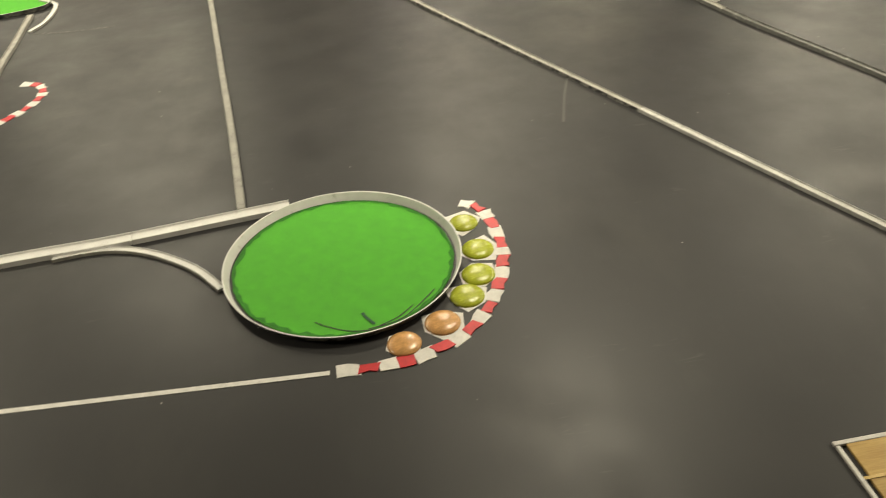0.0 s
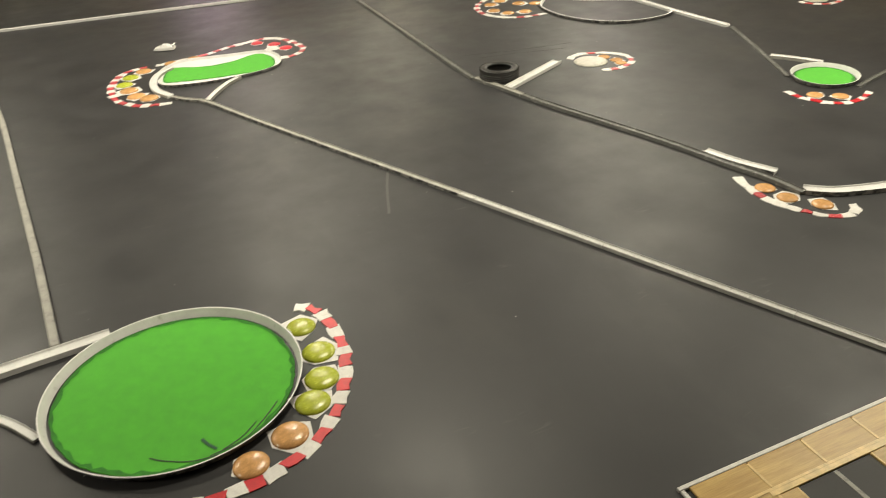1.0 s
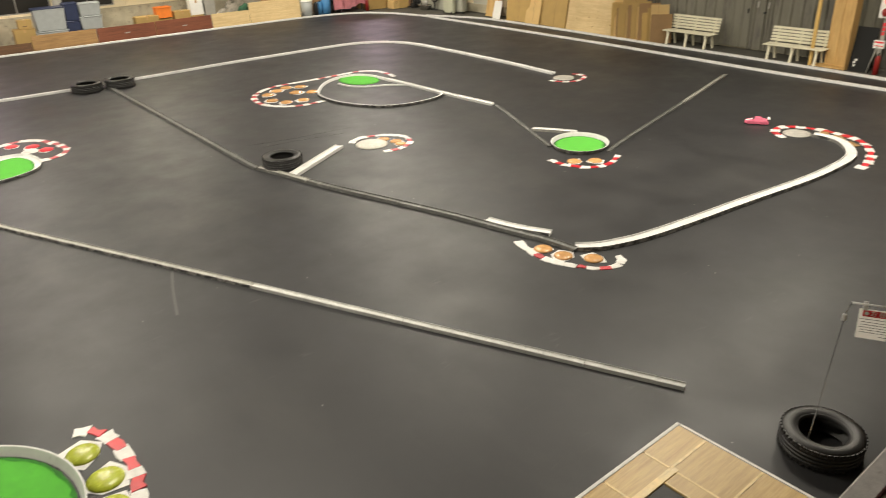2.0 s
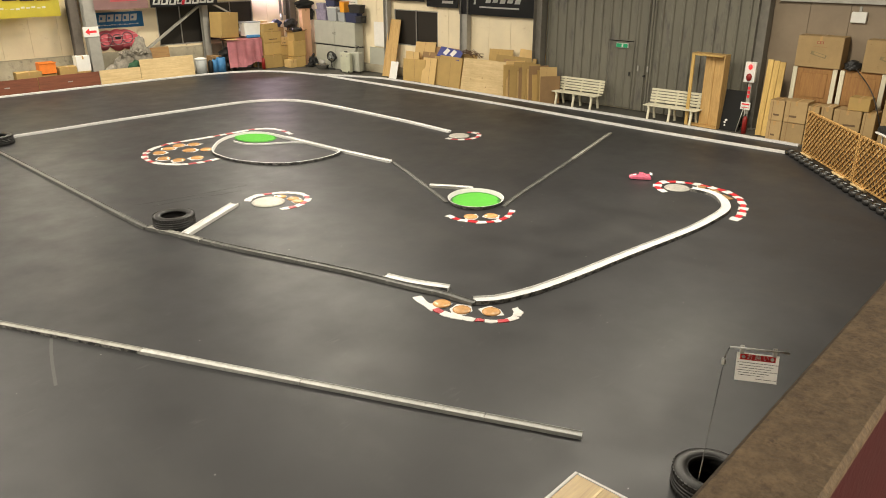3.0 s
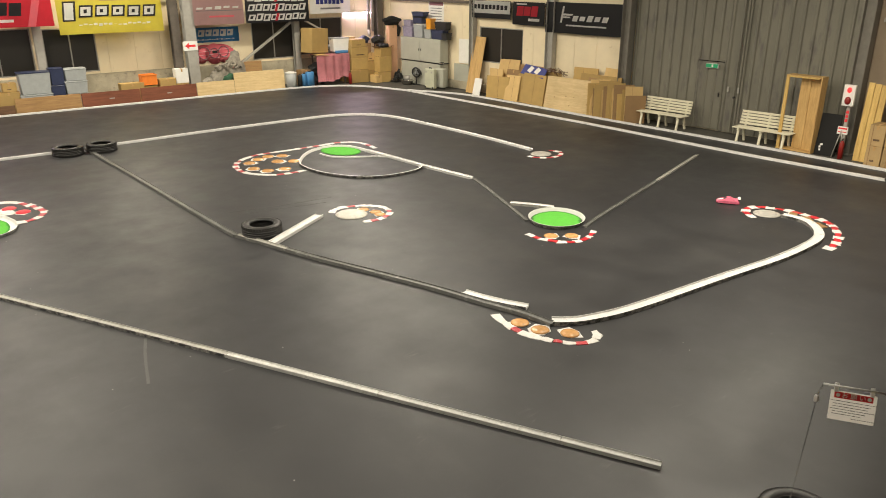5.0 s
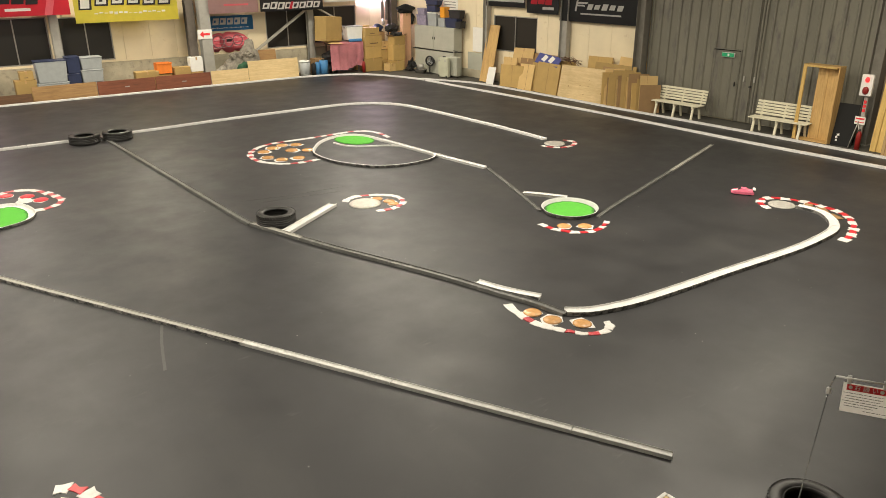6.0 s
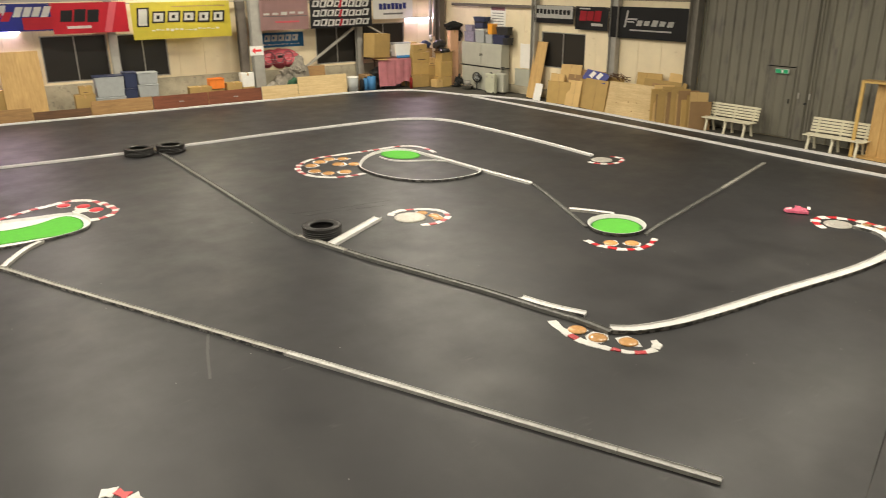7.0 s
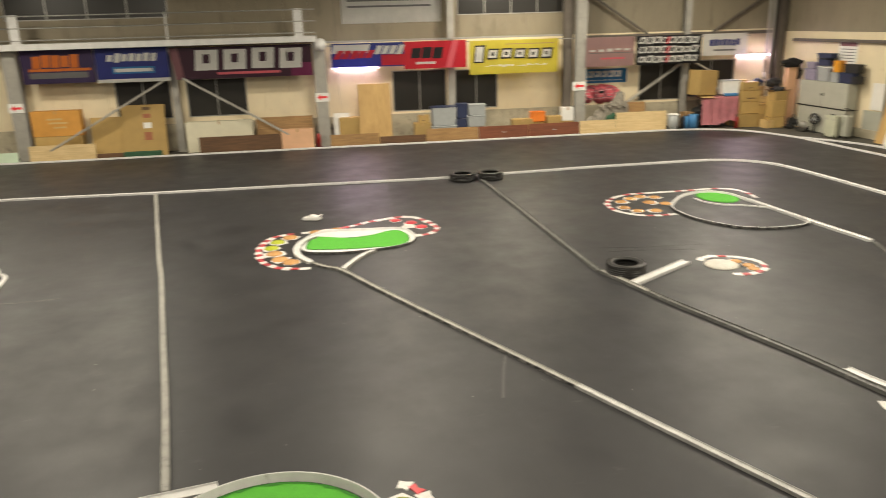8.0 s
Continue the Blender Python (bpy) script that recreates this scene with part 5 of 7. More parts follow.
for u0, z0, u1, z1 in ((-0.85, 0.02, 0.82, 0.16), (-0.8, -0.09, 0.6, -0.02), (-0.6, -0.24, 0.5, -0.16)):
    part("pale_line", beam((u0, -0.052, z0), (u1, -0.052, z1), 0.022, 0.006), C_WHT, emblem)
part("dark_core", box((0.02, -0.058, 0.03), (0.2, 0.006, 0.09), 0.002), C_BLK, emblem)
banner("large white sheet with grey lines high on the wall", north(3.24, 0.02, 4.22), 3.6, 1.3, C_WHT, [(C_GRY, 0.06, 0.42 + 0.16 * k, 0.9, 0.47 + 0.16 * k, 0) for k in range(3)], 0.003, 12)


def eb(label, y0, y1, z0, z1, ground, shapes, seed):
    return banner(label, pose(20.18, y0, z0, 0, 0, -90), y0 - y1, z1 - z0, ground, shapes, 0.012, seed)


eb("white banner with dark lettering bars above a black strip", 19.52, 17.56, 2.68, 3.28, C_BLK, [(C_WHT, 0.02, 0.28, 0.98, 0.98, 0)] + blocks(C_BLK, 9, 0.06, 0.94, 0.5, 0.8, 0.0, 0.25, 12), 13)
eb("black banner with red block logo", 17.47, 16.0, 2.53, 3.28, C_BLK, blocks(C_RED, 3, 0.12, 0.8, 0.38, 0.85, 0.08, 0.1, 13) + [(C_WHT, 0.5, 0.18, 0.85, 0.3, 0.02), (C_WHT, 0.12, 0.88, 0.45, 0.94, 0)], 14)
eb("black banner with white brush-like logo shapes", 15.95, 12.84, 2.36, 3.32, C_BLK, [(C_WHT, 0.2, 0.34, 0.225, 0.88, 0.06), (C_WHT, 0.23, 0.58, 0.36, 0.64, 0.3), (C_WHT, 0.24, 0.5, 0.34, 0.55, -0.3)] + blocks(C_WHT, 5, 0.36, 0.84, 0.4, 0.62, 0.12, 0.3, 14) + [(C_WHT, 0.28, 0.24, 0.8, 0.29, 0)], 15)


# ---- arrow signs on the columns ----
def arrow_sign(u, z, k):
    ob = thing("arrow_sign", "small white sign with a red arrow on a steel column", "sign", north(u, 0.785, z) @ grow(k, 1, k), "arrow signs")
    part("plate", box((0, 0, 0.13), (0.42, 0.006, 0.26), 0.001), M_PAPER, ob)
    part("arrow_shaft", box((0.05, -0.005, 0.13), (0.2, 0.003, 0.06), 0), M_REDINK, ob)
    bm = bmesh.new()
    f = [bm.verts.new(p) for p in ((-0.15, -0.0065, 0.13), (-0.04, -0.0065, 0.04), (-0.04, -0.0065, 0.22))]
    b = [bm.verts.new((v.co.x, -0.0035, v.co.z)) for v in f]
    bm.faces.new(f)
    bm.faces.new(b[::-1])
    for i in range(3):
        bm.faces.new((f[i], b[i], b[(i + 1) % 3], f[(i + 1) % 3]))
    bmesh.ops.recalc_face_normals(bm, faces=bm.faces)
    part("arrow_head", bm, M_REDINK, ob)


for u, z, k in ((-7.85, 1.64, 1.2), (2.37, 1.59, 1.2), (11.9, 1.6, 1.25)):
    arrow_sign(u, z, k)


# ---- wall tubes ----
def wall_tube(u, z, w):
    ob = thing("wall_light", "glowing fluorescent tube mounted on the wall", "wall light", north(u, 0.085, z), "wall tubes")
    part("housing", box((w / 2, 0.05, 0.03), (w + 0.06, 0.07, 0.05), 0.005), M_WHITE, ob)
    part("tube", rod((0, -0.0, 0.0), (w, 0.0, 0.0), 0.02, 10), M_TUBE, ob)
    for s in (0.0, w):
        part("socket", box((s, 0.02, 0.01), (0.03, 0.06, 0.06), 0.004), M_WHITE, ob)
    data = bpy.data.lights.new("wall_tube_lamp", "AREA")
    data.shape, data.size, data.size_y, data.energy, data.color = "RECTANGLE", w, 0.08, WALL_WATTS, (1.0, 0.76, 0.98)
    new("wall_tube_lamp", data).matrix_basis = north(u + w / 2, 0.12, z - 0.03) @ pose(0, 0, 0, -64)


WALL_WATTS = 27.0
wall_tube(2.82, 2.7, 1.6)
wall_tube(18.58, 2.62, 1.44)


# ---- boxes, boards and clutter ----
def carton(label, m, w, d, h, prints=0, open_top=False, mat=None, group="cardboard boxes", seed=0):
    """A cardboard box: walls, top flaps, tape and printed bars."""
    r = random.Random(seed + int(w * 1000))
    mat = mat or M_CARD
    ob = thing("cardboard_box", label, "box", m, group)
    if open_top:
        for c, s in (((0, -d / 2, h / 2), (w, 0.008, h)), ((0, d / 2, h / 2), (w, 0.008, h)), ((-w / 2, 0, h / 2), (0.008, d - 0.01, h)), ((w / 2, 0, h / 2), (0.008, d - 0.01, h)), ((0, 0, 0.004), (w - 0.01, d - 0.01, 0.008))):
            part("side", box(c, s, 0.002), mat, ob)
        for s, a in ((-1, 35), (1, -25)):
            part("flap", box((s * (w / 2 + 0.07), 0, h + 0.02), (0.16, d * 0.96, 0.006), 0, pose(0, 0, 0, 0, a, 0)), M_CARDSHADE, ob)
    else:
        part("body", box((0, 0, h / 2), (w, d, h), 0.01), mat, ob)
        part("flap", box((-w / 4 - 0.001, 0, h + 0.003), (w / 2 - 0.008, d - 0.012, 0.006), 0.001), mat, ob)
        part("flap", box((w / 4 + 0.001, 0, h + 0.003), (w / 2 - 0.008, d - 0.012, 0.006), 0.001), mat, ob)
        part("tape", box((0, -d / 2 - 0.001, h - 0.05), (0.055, 0.002, 0.1), 0), M_TAPE, ob)
        part("tape", box((0, 0, h + 0.007), (0.055, d, 0.001), 0), M_TAPE, ob)
    for i in range(prints):
        part("printed_bar", box((r.uniform(-0.15, 0.15) * w, -d / 2 - 0.0055, h * (0.3 + 0.22 * i)), (w * r.uniform(0.25, 0.5), 0.001, min(0.05, h * 0.09)), 0), M_INK, ob)
    return ob


def board(label, m, w, h, t, mat, name="leaning_board", group="leaning boards", lean=8, knots=0):
    """A sheet standing on its edge and leaning back; origin at its lower front edge, local x across."""
    ob = thing(name, label, "board", m @ pose(0, 0, 0, -lean, 0, 0), group)
    part("sheet", box((0, t / 2, h / 2), (w, t, h), min(0.004, t / 4)), mat, ob)
    if knots:
        r = random.Random(int(w * 1000))
        for _ in range(knots):
            x, z = r.uniform(-w * 0.4, w * 0.4), r.uniform(0.1 * h, 0.9 * h)
            part("mark", rod((x, -0.001, z), (x, 0.0005, z), r.uniform(0.012, 0.03), 8), M_TAN, ob)
    return ob


def storage_box(label, m, w, d, h, mat, lid):
    ob = thing("storage_box", label, "storage box", m, "plastic storage boxes")
    bm = bmesh.new()
    add_box(bm, (0, 0, h / 2), (w, d, h), 0.015)
    for v in bm.verts:
        k = 0.9 + 0.1 * v.co.z / h
        v.co.x, v.co.y = v.co.x * k, v.co.y * k
    part("tub", bm, mat, ob)
    part("lid", box((0, 0, h + 0.015), (w * 1.04, d * 1.04, 0.035), 0.01), lid, ob)
    for s in (-1, 1):
        part("latch", box((s * w * 0.51, 0, h - 0.02), (0.02, d * 0.3, 0.07), 0.004), lid, ob)
    return ob


# low boards behind the outer barrier
for x0, x1, h, mat, lab in ((-7.6, -5.45, 0.54, M_PLYX, "low pale plywood board standing behind the barrier"),
                            (-2.0, 0.82, 0.57, M_BROWN, "low dark brown board standing behind the barrier"),
                            (2.55, 4.29, 0.43, M_TAN, "low tan board standing behind the barrier"),
                            (4.31, 6.01, 0.29, M_BROWN, "low dark brown board standing behind the barrier"),
                            (6.03, 7.97, 0.48, M_TAN, "low tan board standing behind the barrier"),
                            (7.99, 9.87, 0.47, M_REDWOOD, "low reddish veneer drawer front behind the barrier"),
                            (9.89, 11.84, 0.48, M_REDWOOD, "low reddish veneer drawer front behind the barrier"),
                            (11.86, 13.27, 0.5, M_PLYX, "low pale plywood board standing behind the barrier"),
                            (13.28, 15.3, 0.74, M_PLYX, "pale plywood board standing behind the barrier")):
    ob = board(lab, north((x0 + x1) / 2, 1.12, 0), x1 - x0, h, 0.018, mat, "low_board", "low boards", 5)
    if mat is M_REDWOOD:
        part("pull_plate", box((0, -0.004, h * 0.5), (0.16, 0.006, 0.035), 0.002), M_ALU, ob)
board("low pale mint board standing behind the barrier", north(-8.6, 1.14, 0), 1.3, 0.36, 0.018, M_MINT, "low_board", "low boards", 5)
ext3 = thing("fire_extinguisher", "red fire extinguisher standing at a steel column", "fire extinguisher", north(2.13, 1.0, 0), "fire extinguishers")
part("cylinder", lathe([(0, 0), (0.08, 0), (0.08, 0.42), (0.035, 0.5), (0, 0.5)], 16), M_REDPAINT, ext3)
part("valve", box((0, 0, 0.54), (0.05, 0.04, 0.07), 0.004), M_BLACK, ext3)
board("low dark veneer board under the grey boxes", north(-4.84, 1.05, 0) @ grow(1.74, 1.2, 1.7), 0.9, 0.1, 0.03, M_BROWN, "low_board", "low boards", 5)
floor_mat = mesh_ob("floor_mat", box((0, 0, 0.1), (1.27, 0.14, 0.2), 0.03), M_DARKGREEN)
floor_mat.matrix_basis = north(-3.9, 1.14, 0)
tagged(floor_mat, "rolled dark green mat behind the barrier", "mat")

# behind, left of the near columns
obox = carton("orange-brown cardboard box with pale print", north(-6.67, 0.6, 0.8), 1.6, 0.36, 0.85, mat=M_ORANGECARD)
for k, (u, z, w) in enumerate(((-0.05, 0.58, 0.5), (0.05, 0.45, 0.62), (0.1, 0.3, 0.4))):
    part("pale_print", box((u, -0.182, z), (w, 0.002, 0.06), 0), M_CARDPALE, obox)
carton("plain cardboard box under another", north(-6.68, 0.6, 0), 1.56, 0.38, 0.79)
board("large sheet of brown cardboard leaning on the wall", north(-4.95, 0.85, 0), 1.3, 1.38, 0.03, M_CARD, lean=9)
flat = board("tall flattened cardboard box with printed marks leaning on the wall", north(-3.83, 0.95, 0), 1.44, 1.76, 0.07, M_CARD, lean=9)
for z, h, mat in ((1.63, 0.1, M_INK), (1.38, 0.14, M_FADEDRED), (1.05, 0.2, M_PAPER), (0.68, 0.28, M_FADEDRED)):
    part("printed_mark", box((0.12, -0.002, z), (0.26, 0.003, h), 0), mat, flat)
part("fold", box((0.45, -0.002, 0.88), (0.008, 0.003, 1.7), 0), M_CARDSHADE, flat)
carton("long cream box behind the barrier", north(-1.31, 0.64, 0), 2.3, 0.3, 1.06, mat=M_CREAMPLASTIC)
board("brown board leaning under the brace", north(0.97, 0.74, 0), 2.0, 1.12, 0.03, M_TAN)
carton("pinkish cardboard box against the column", north(1.4, 0.98, 0), 1.14, 0.24, 0.7, mat=M_PINKCARD)
board("tall tan plywood sheet leaning under the tube", north(4.22, 0.9, 0), 1.17, 2.16, 0.02, M_PLY, lean=10)
carton("small cardboard box beside the plywood", north(3.31, 0.52, 0), 0.82, 0.3, 0.97)
board("light board in the corner by the column", north(3, 0.68, 0) @ grow(1.43, 1.2, 1.53), 0.4, 0.75, 0.015, M_PAPER)
carton("plain brown cardboard box beside storage boxes", north(5.92, 0.8, 0), 0.62, 0.36, 0.68)
carton("small reddish-brown cardboard box", north(5.98, 0.8, 0.69), 0.4, 0.3, 0.26, 1)
storage_box("stacked grey plastic storage box", north(6.7, 0.8, 0), 0.94, 0.48, 0.52, M_GREY, M_GREY)
storage_box("grey plastic storage box with a navy lid", north(6.72, 0.8, 0.56), 0.92, 0.48, 0.66, M_GREY, M_NAVY)
storage_box("navy plastic storage box", north(7.37, 0.71, 0), 0.42, 0.48, 0.74, M_NAVY, M_NAVY)
storage_box("navy plastic storage box", north(7.4, 0.71, 0.78), 0.42, 0.48, 0.5, M_NAVY, M_NAVY)
storage_box("pale grey plastic storage box", north(7.93, 0.74, 0), 0.68, 0.48, 0.42, M_GREY, M_GREY)
storage_box("pale grey plastic storage box", north(7.93, 0.74, 0.46), 0.68, 0.48, 0.38, M_GREY, M_GREY)
storage_box("pale grey plastic storage box", north(7.95, 0.74, 0.88), 0.67, 0.48, 0.36, M_GREY, M_GREY)
carton("brown cardboard box behind the drawer fronts", north(9.7, 0.74, 0), 0.78, 0.36, 0.64)
carton("plain brown cardboard box supporting a bin", north(10.31, 0.68, 0), 0.48, 0.36, 0.5)
bin_ = thing("orange_bin", "bright orange plastic bin on a box", "bin", north(10.3, 0.71, 0.53) @ grow(1.16, 1.2, 1.38))
for c, d in (((0, -0.15, 0.13), (0.44, 0.012, 0.26)), ((0, 0.15, 0.13), (0.44, 0.012, 0.26)), ((-0.22, 0, 0.13), (0.012, 0.29, 0.26)), ((0.22, 0, 0.13), (0.012, 0.29, 0.26)), ((0, 0, 0.008), (0.43, 0.29, 0.016))):
    part("side", box(c, d, 0.003), M_ORANGEBIN, bin_)
part("rim", box((0, -0.16, 0.25), (0.47, 0.02, 0.03), 0.004), M_ORANGEBIN, bin_)
carton("brown cardboard box behind the drawer fronts", north(10.93, 0.71, 0), 0.56, 0.36, 0.69)
carton("white cardboard box on other boxes", north(11.48, 0.64, 0.49), 0.46, 0.32, 0.5, mat=M_PAPER)
carton("brown cardboard box under a white one", north(11.46, 0.64, 0), 0.44, 0.36, 0.485)


def heap(name, label, x, y, w, d, h, mat, seed, n=90):
    """A crumpled pile: many small folded sheets."""
    r = random.Random(seed)
    bm = bmesh.new()
    for _ in range(n):
        u, v = r.uniform(-1, 1), r.uniform(-1, 1)
        top = h * max(0.1, 1 - 0.8 * abs(u) - 0.2 * abs(v))
        z = r.uniform(0.02, top)
        s = r.uniform(0.08, 0.2)
        add_box(bm, (u * w / 2, v * d / 2, z), (s, s * r.uniform(0.5, 1), s * r.uniform(0.1, 0.5)), 0.01, pose(0, 0, 0, r.uniform(0, 180), r.uniform(0, 180), r.uniform(0, 180)))
    ob = mesh_ob(name, bm, mat)
    ob.location = (x, y, 0)
    return tagged(ob, label, "heap")


def bag_lump(name, label, m, w, d, h, mat, seed):
    """A soft slumped bag or bundle."""
    r = random.Random(seed)
    p = [r.uniform(0, 6) for _ in range(6)]
    bm = bmesh.new()
    bmesh.ops.create_icosphere(bm, subdivisions=4, radius=1.0)
    for v in bm.verts:
        c = v.co.copy()
        k = 1 + 0.16 * math.sin(c.x * 4 + p[0]) * math.sin(c.z * 5 + p[1]) + 0.1 * math.sin(c.y * 9 + p[2]) * math.sin(c.z * 8 + p[3]) + 0.05 * math.sin(c.x * 17 + p[4]) * math.sin(c.y * 15 + p[5])
        v.co = (c.x * k * w / 2, c.y * k * d / 2, max(0.0, h * (0.42 + 0.52 * c.z * k)))
    for f in bm.faces:
        f.smooth = True
    ob = mesh_ob(name, bm, mat)
    ob.matrix_basis = m
    return tagged(ob, label, "bag")


for k, (u, o, w, h, mat, lab) in enumerate(((12.4, 0.75, 0.6, 0.6, M_GREYNET, "grey-brown tarpaulin bundle"), (12.95, 0.68, 0.85, 1.05, M_GREYNET, "crumpled grey-brown tarpaulin bundle"), (13.5, 0.66, 0.75, 1.5, M_GREYNET, "tall crumpled grey tarpaulin bundle"), (13.2, 0.8, 0.6, 0.75, M_DARKGREEN, "dark green netting bundle"), (12.45, 0.78, 0.4, 0.5, M_BLACK, "dark plastic bundle"))):
    bag_lump("tarpaulin", lab + " behind the low board", north(u, o, 0), w, 0.34, h, mat, 100 + k)
heap("net_heap", "tangled grey netting and sticks on the tarpaulins", 0, 0, 1.0, 0.25, 0.22, M_GREYNET, 3, 90).matrix_basis = north(13.27, 0.72, 0.9)
board("round-topped tan board behind the plywood", north(14.27, 0.74, 0), 0.7, 1.07, 0.024, M_TAN)
bucket = thing("bin", "pale grey plastic waste bin", "bin", north(15.56, 1.12, 0) @ grow(1.15, 1.2, 1.26))
part("tub", lathe([(0.0, 0.0), (0.15, 0.0), (0.19, 0.45), (0.17, 0.45), (0.14, 0.02), (0.0, 0.02)], 20), M_GREY, bucket)
part("lid", lathe([(0.0, 0.5), (0.1, 0.49), (0.2, 0.47), (0.2, 0.45), (0.0, 0.45)], 20), M_PAPER, bucket)
for x, r_, h, mat, lab in ((15.92, 0.09, 0.46, M_BLACK, "dark cylindrical can"), (16.1, 0.1, 0.5, M_BLUE, "dull blue cylindrical can"), (16.36, 0.17, 0.56, M_BLUE, "bright blue cylindrical canister")):
    can = thing("canister", lab + " behind the barrier", "canister", north(x, 1.15, 0), "canisters")
    part("shell", lathe([(0, 0), (r_, 0), (r_, h * 0.96), (r_ * 0.9, h), (0, h)], 20), mat, can)
    part("cap", lathe([(0, h), (r_ * 0.4, h), (r_ * 0.4, h + 0.04), (0, h + 0.04)], 12), M_BLACK, can)

# the pink-draped pile
table = thing("folding_table", "dark table under the pink cloth", "table", north(17.36, 0.9, 0) @ grow(0.98, 1.2, 1.3))
part("tabletop", box((0, 0, 0.88), (1.35, 0.5, 0.04), 0.005), M_BROWN, table)
for sx in (-0.6, 0.6):
    for sy in (-0.2, 0.2):
        part("leg", box((sx, sy, 0.43), (0.05, 0.05, 0.86), 0.004), M_STEEL_D, table)
bm = bmesh.new()
n = 26
grid = []
for i in range(n + 1):
    u = i / n
    x = -0.5 + 1.15 * u
    fold = 0.035 * math.sin(u * 26) + 0.02 * math.sin(u * 47 + 1)
    cut = 0.1 + 0.16 * (0.5 + 0.5 * math.sin(u * 9 + 1)) * u
    grid.append([bm.verts.new(p) for p in ((x, 0.2, 0.905), (x, -0.24, 0.91), (x, -0.275 + fold * 0.3, 0.86), (x * 0.99, -0.29 + fold, 0.5), (x * 0.97, -0.3 + fold * 1.3, cut))])
for a, b in zip(grid, grid[1:]):
    for j in range(4):
        bm.faces.new((a[j], b[j], b[j + 1], a[j + 1])).smooth = True
bmesh.ops.solidify(bm, geom=bm.faces[:], thickness=0.006)
cloth = mesh_ob("tablecloth", bm, M_PINK)
cloth.matrix_basis = north(17.26, 0.95, 0) @ grow(1.3, 1.3, 1.3)
tagged(cloth, "pink cloth draped over the dark table", "cloth")
carton("large cardboard box tilted on the pink cloth", north(16.76, 0.9, 1.25, 22) @ pose(0, 0, 0, 0, 4, 0), 0.98, 0.56, 0.92)
card = mesh_ob("card_sheet", box((0, 0, 0), (0.62, 0.5, 0.012), 0.003), M_CARDPALE)
card.matrix_basis = north(16.85, 1.1, 1.2) @ pose(0, 0, 0, 6, 4, 0)
tagged(card, "pale cardboard sheet under the tilted box", "cardboard sheet")
storage_box("translucent white tub lying on the pink cloth", north(17.82, 0.98, 1.25), 0.72, 0.4, 0.5, M_PAPER, M_GREY)
folded = mesh_ob("folded_sheet", box((0, 0, 0.05), (0.55, 0.16, 0.1), 0.02), M_BLUE)
folded.matrix_basis = north(17.8, 1.2, 1.195)
tagged(folded, "folded blue and black sheet on the table", "sheet")
for i, (x, y, w, h, z) in enumerate(((18.5, 1.2, 0.78, 0.5, 0.0), (19.15, 1.14, 0.5, 0.43, 0.0), (18.54, 1.14, 0.74, 0.45, 0.51), (18.56, 1.12, 0.78, 0.41, 0.97), (19.12, 1.12, 0.44, 0.36, 0.44), (18.5, 1.12, 0.66, 0.3, 1.39))):
    carton("brown cardboard box in a stack in the corner", north(x, y, z, (i * 37) % 9 - 4), w, 0.5, h, i % 2, group="stacked cardboard boxes", seed=i)
ext = thing("fire_extinguisher", "red fire extinguisher beside the boxes", "fire extinguisher", north(17.98, 1.5, 0) @ grow(0.88, 1.2, 1.21), "fire extinguishers")
part("cylinder", lathe([(0, 0), (0.07, 0), (0.07, 0.3), (0.03, 0.36), (0, 0.36)], 16), M_REDPAINT, ext)
part("valve", box((0, 0, 0.39), (0.04, 0.03, 0.06), 0.004), M_BLACK, ext)
for i, (x, y, z, w, h, mat) in enumerate(((19.36, 1.75, 0.0, 0.6, 0.4, M_CARD), (19.43, 1.7, 0.41, 0.6, 0.6, M_CARD), (19.46, 1.66, 1.02, 0.58, 0.34, M_CARD))):
    carton("battered cardboard box with loose flaps", north(x, y, z, i * 8 - 6), w, 0.4, h, 0, i == 2, mat, "stacked cardboard boxes", i + 20)
for i, (u, o, z, w, h, mat) in enumerate(((18.35, 0.62, 0.0, 0.6, 0.62, M_CARD), (18.37, 0.62, 0.63, 0.58, 0.5, M_CARDPALE), (18.39, 0.62, 1.14, 0.6, 0.6, M_CARD), (19.1, 1.1, 0.82, 0.42, 0.3, M_CARDPALE), (19.2, 0.62, 0.0, 0.5, 0.85, M_CARD), (19.2, 0.62, 0.86, 0.46, 0.6, M_CARDSHADE), (19.05, 1.75, 0.0, 0.3, 0.3, M_CARDPALE), (19.75, 1.2, 0.0, 0.5, 0.95, M_CARDSHADE), (19.75, 1.2, 0.96, 0.46, 0.5, M_CARD), (16.3, 0.75, 0.0, 0.42, 0.6, M_CARDSHADE))):
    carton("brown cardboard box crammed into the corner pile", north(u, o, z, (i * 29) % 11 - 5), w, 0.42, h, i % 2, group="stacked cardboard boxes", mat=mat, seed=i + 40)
for k, (u, z, w) in enumerate(((19.45, 1.47, 0.42), (19.62, 1.47, 0.36))):
    bag_lump("bag", "black bag piled on top of the corner boxes", north(u, 1.2, z), w, 0.38, 0.34, M_BLACK, 50 + k)
bag_lump("cloth_bundle", "dark bundled cloth on the stacked boxes", north(19.2, 0.65, 1.475), 0.46, 0.36, 0.3, M_NAVY, 60)
heap("tool_clutter", "dark tools and cables heaped before the boxes", 0, 0, 0.4, 0.3, 0.55, M_BLACK, 33, 40).matrix_basis = north(19.85, 2.15, 0)
bag_lump("plastic_bundle", "pale plastic sheeting bundled on the pink cloth", north(17.75, 0.74, 1.195), 0.6, 0.36, 0.45, M_GREY, 80)
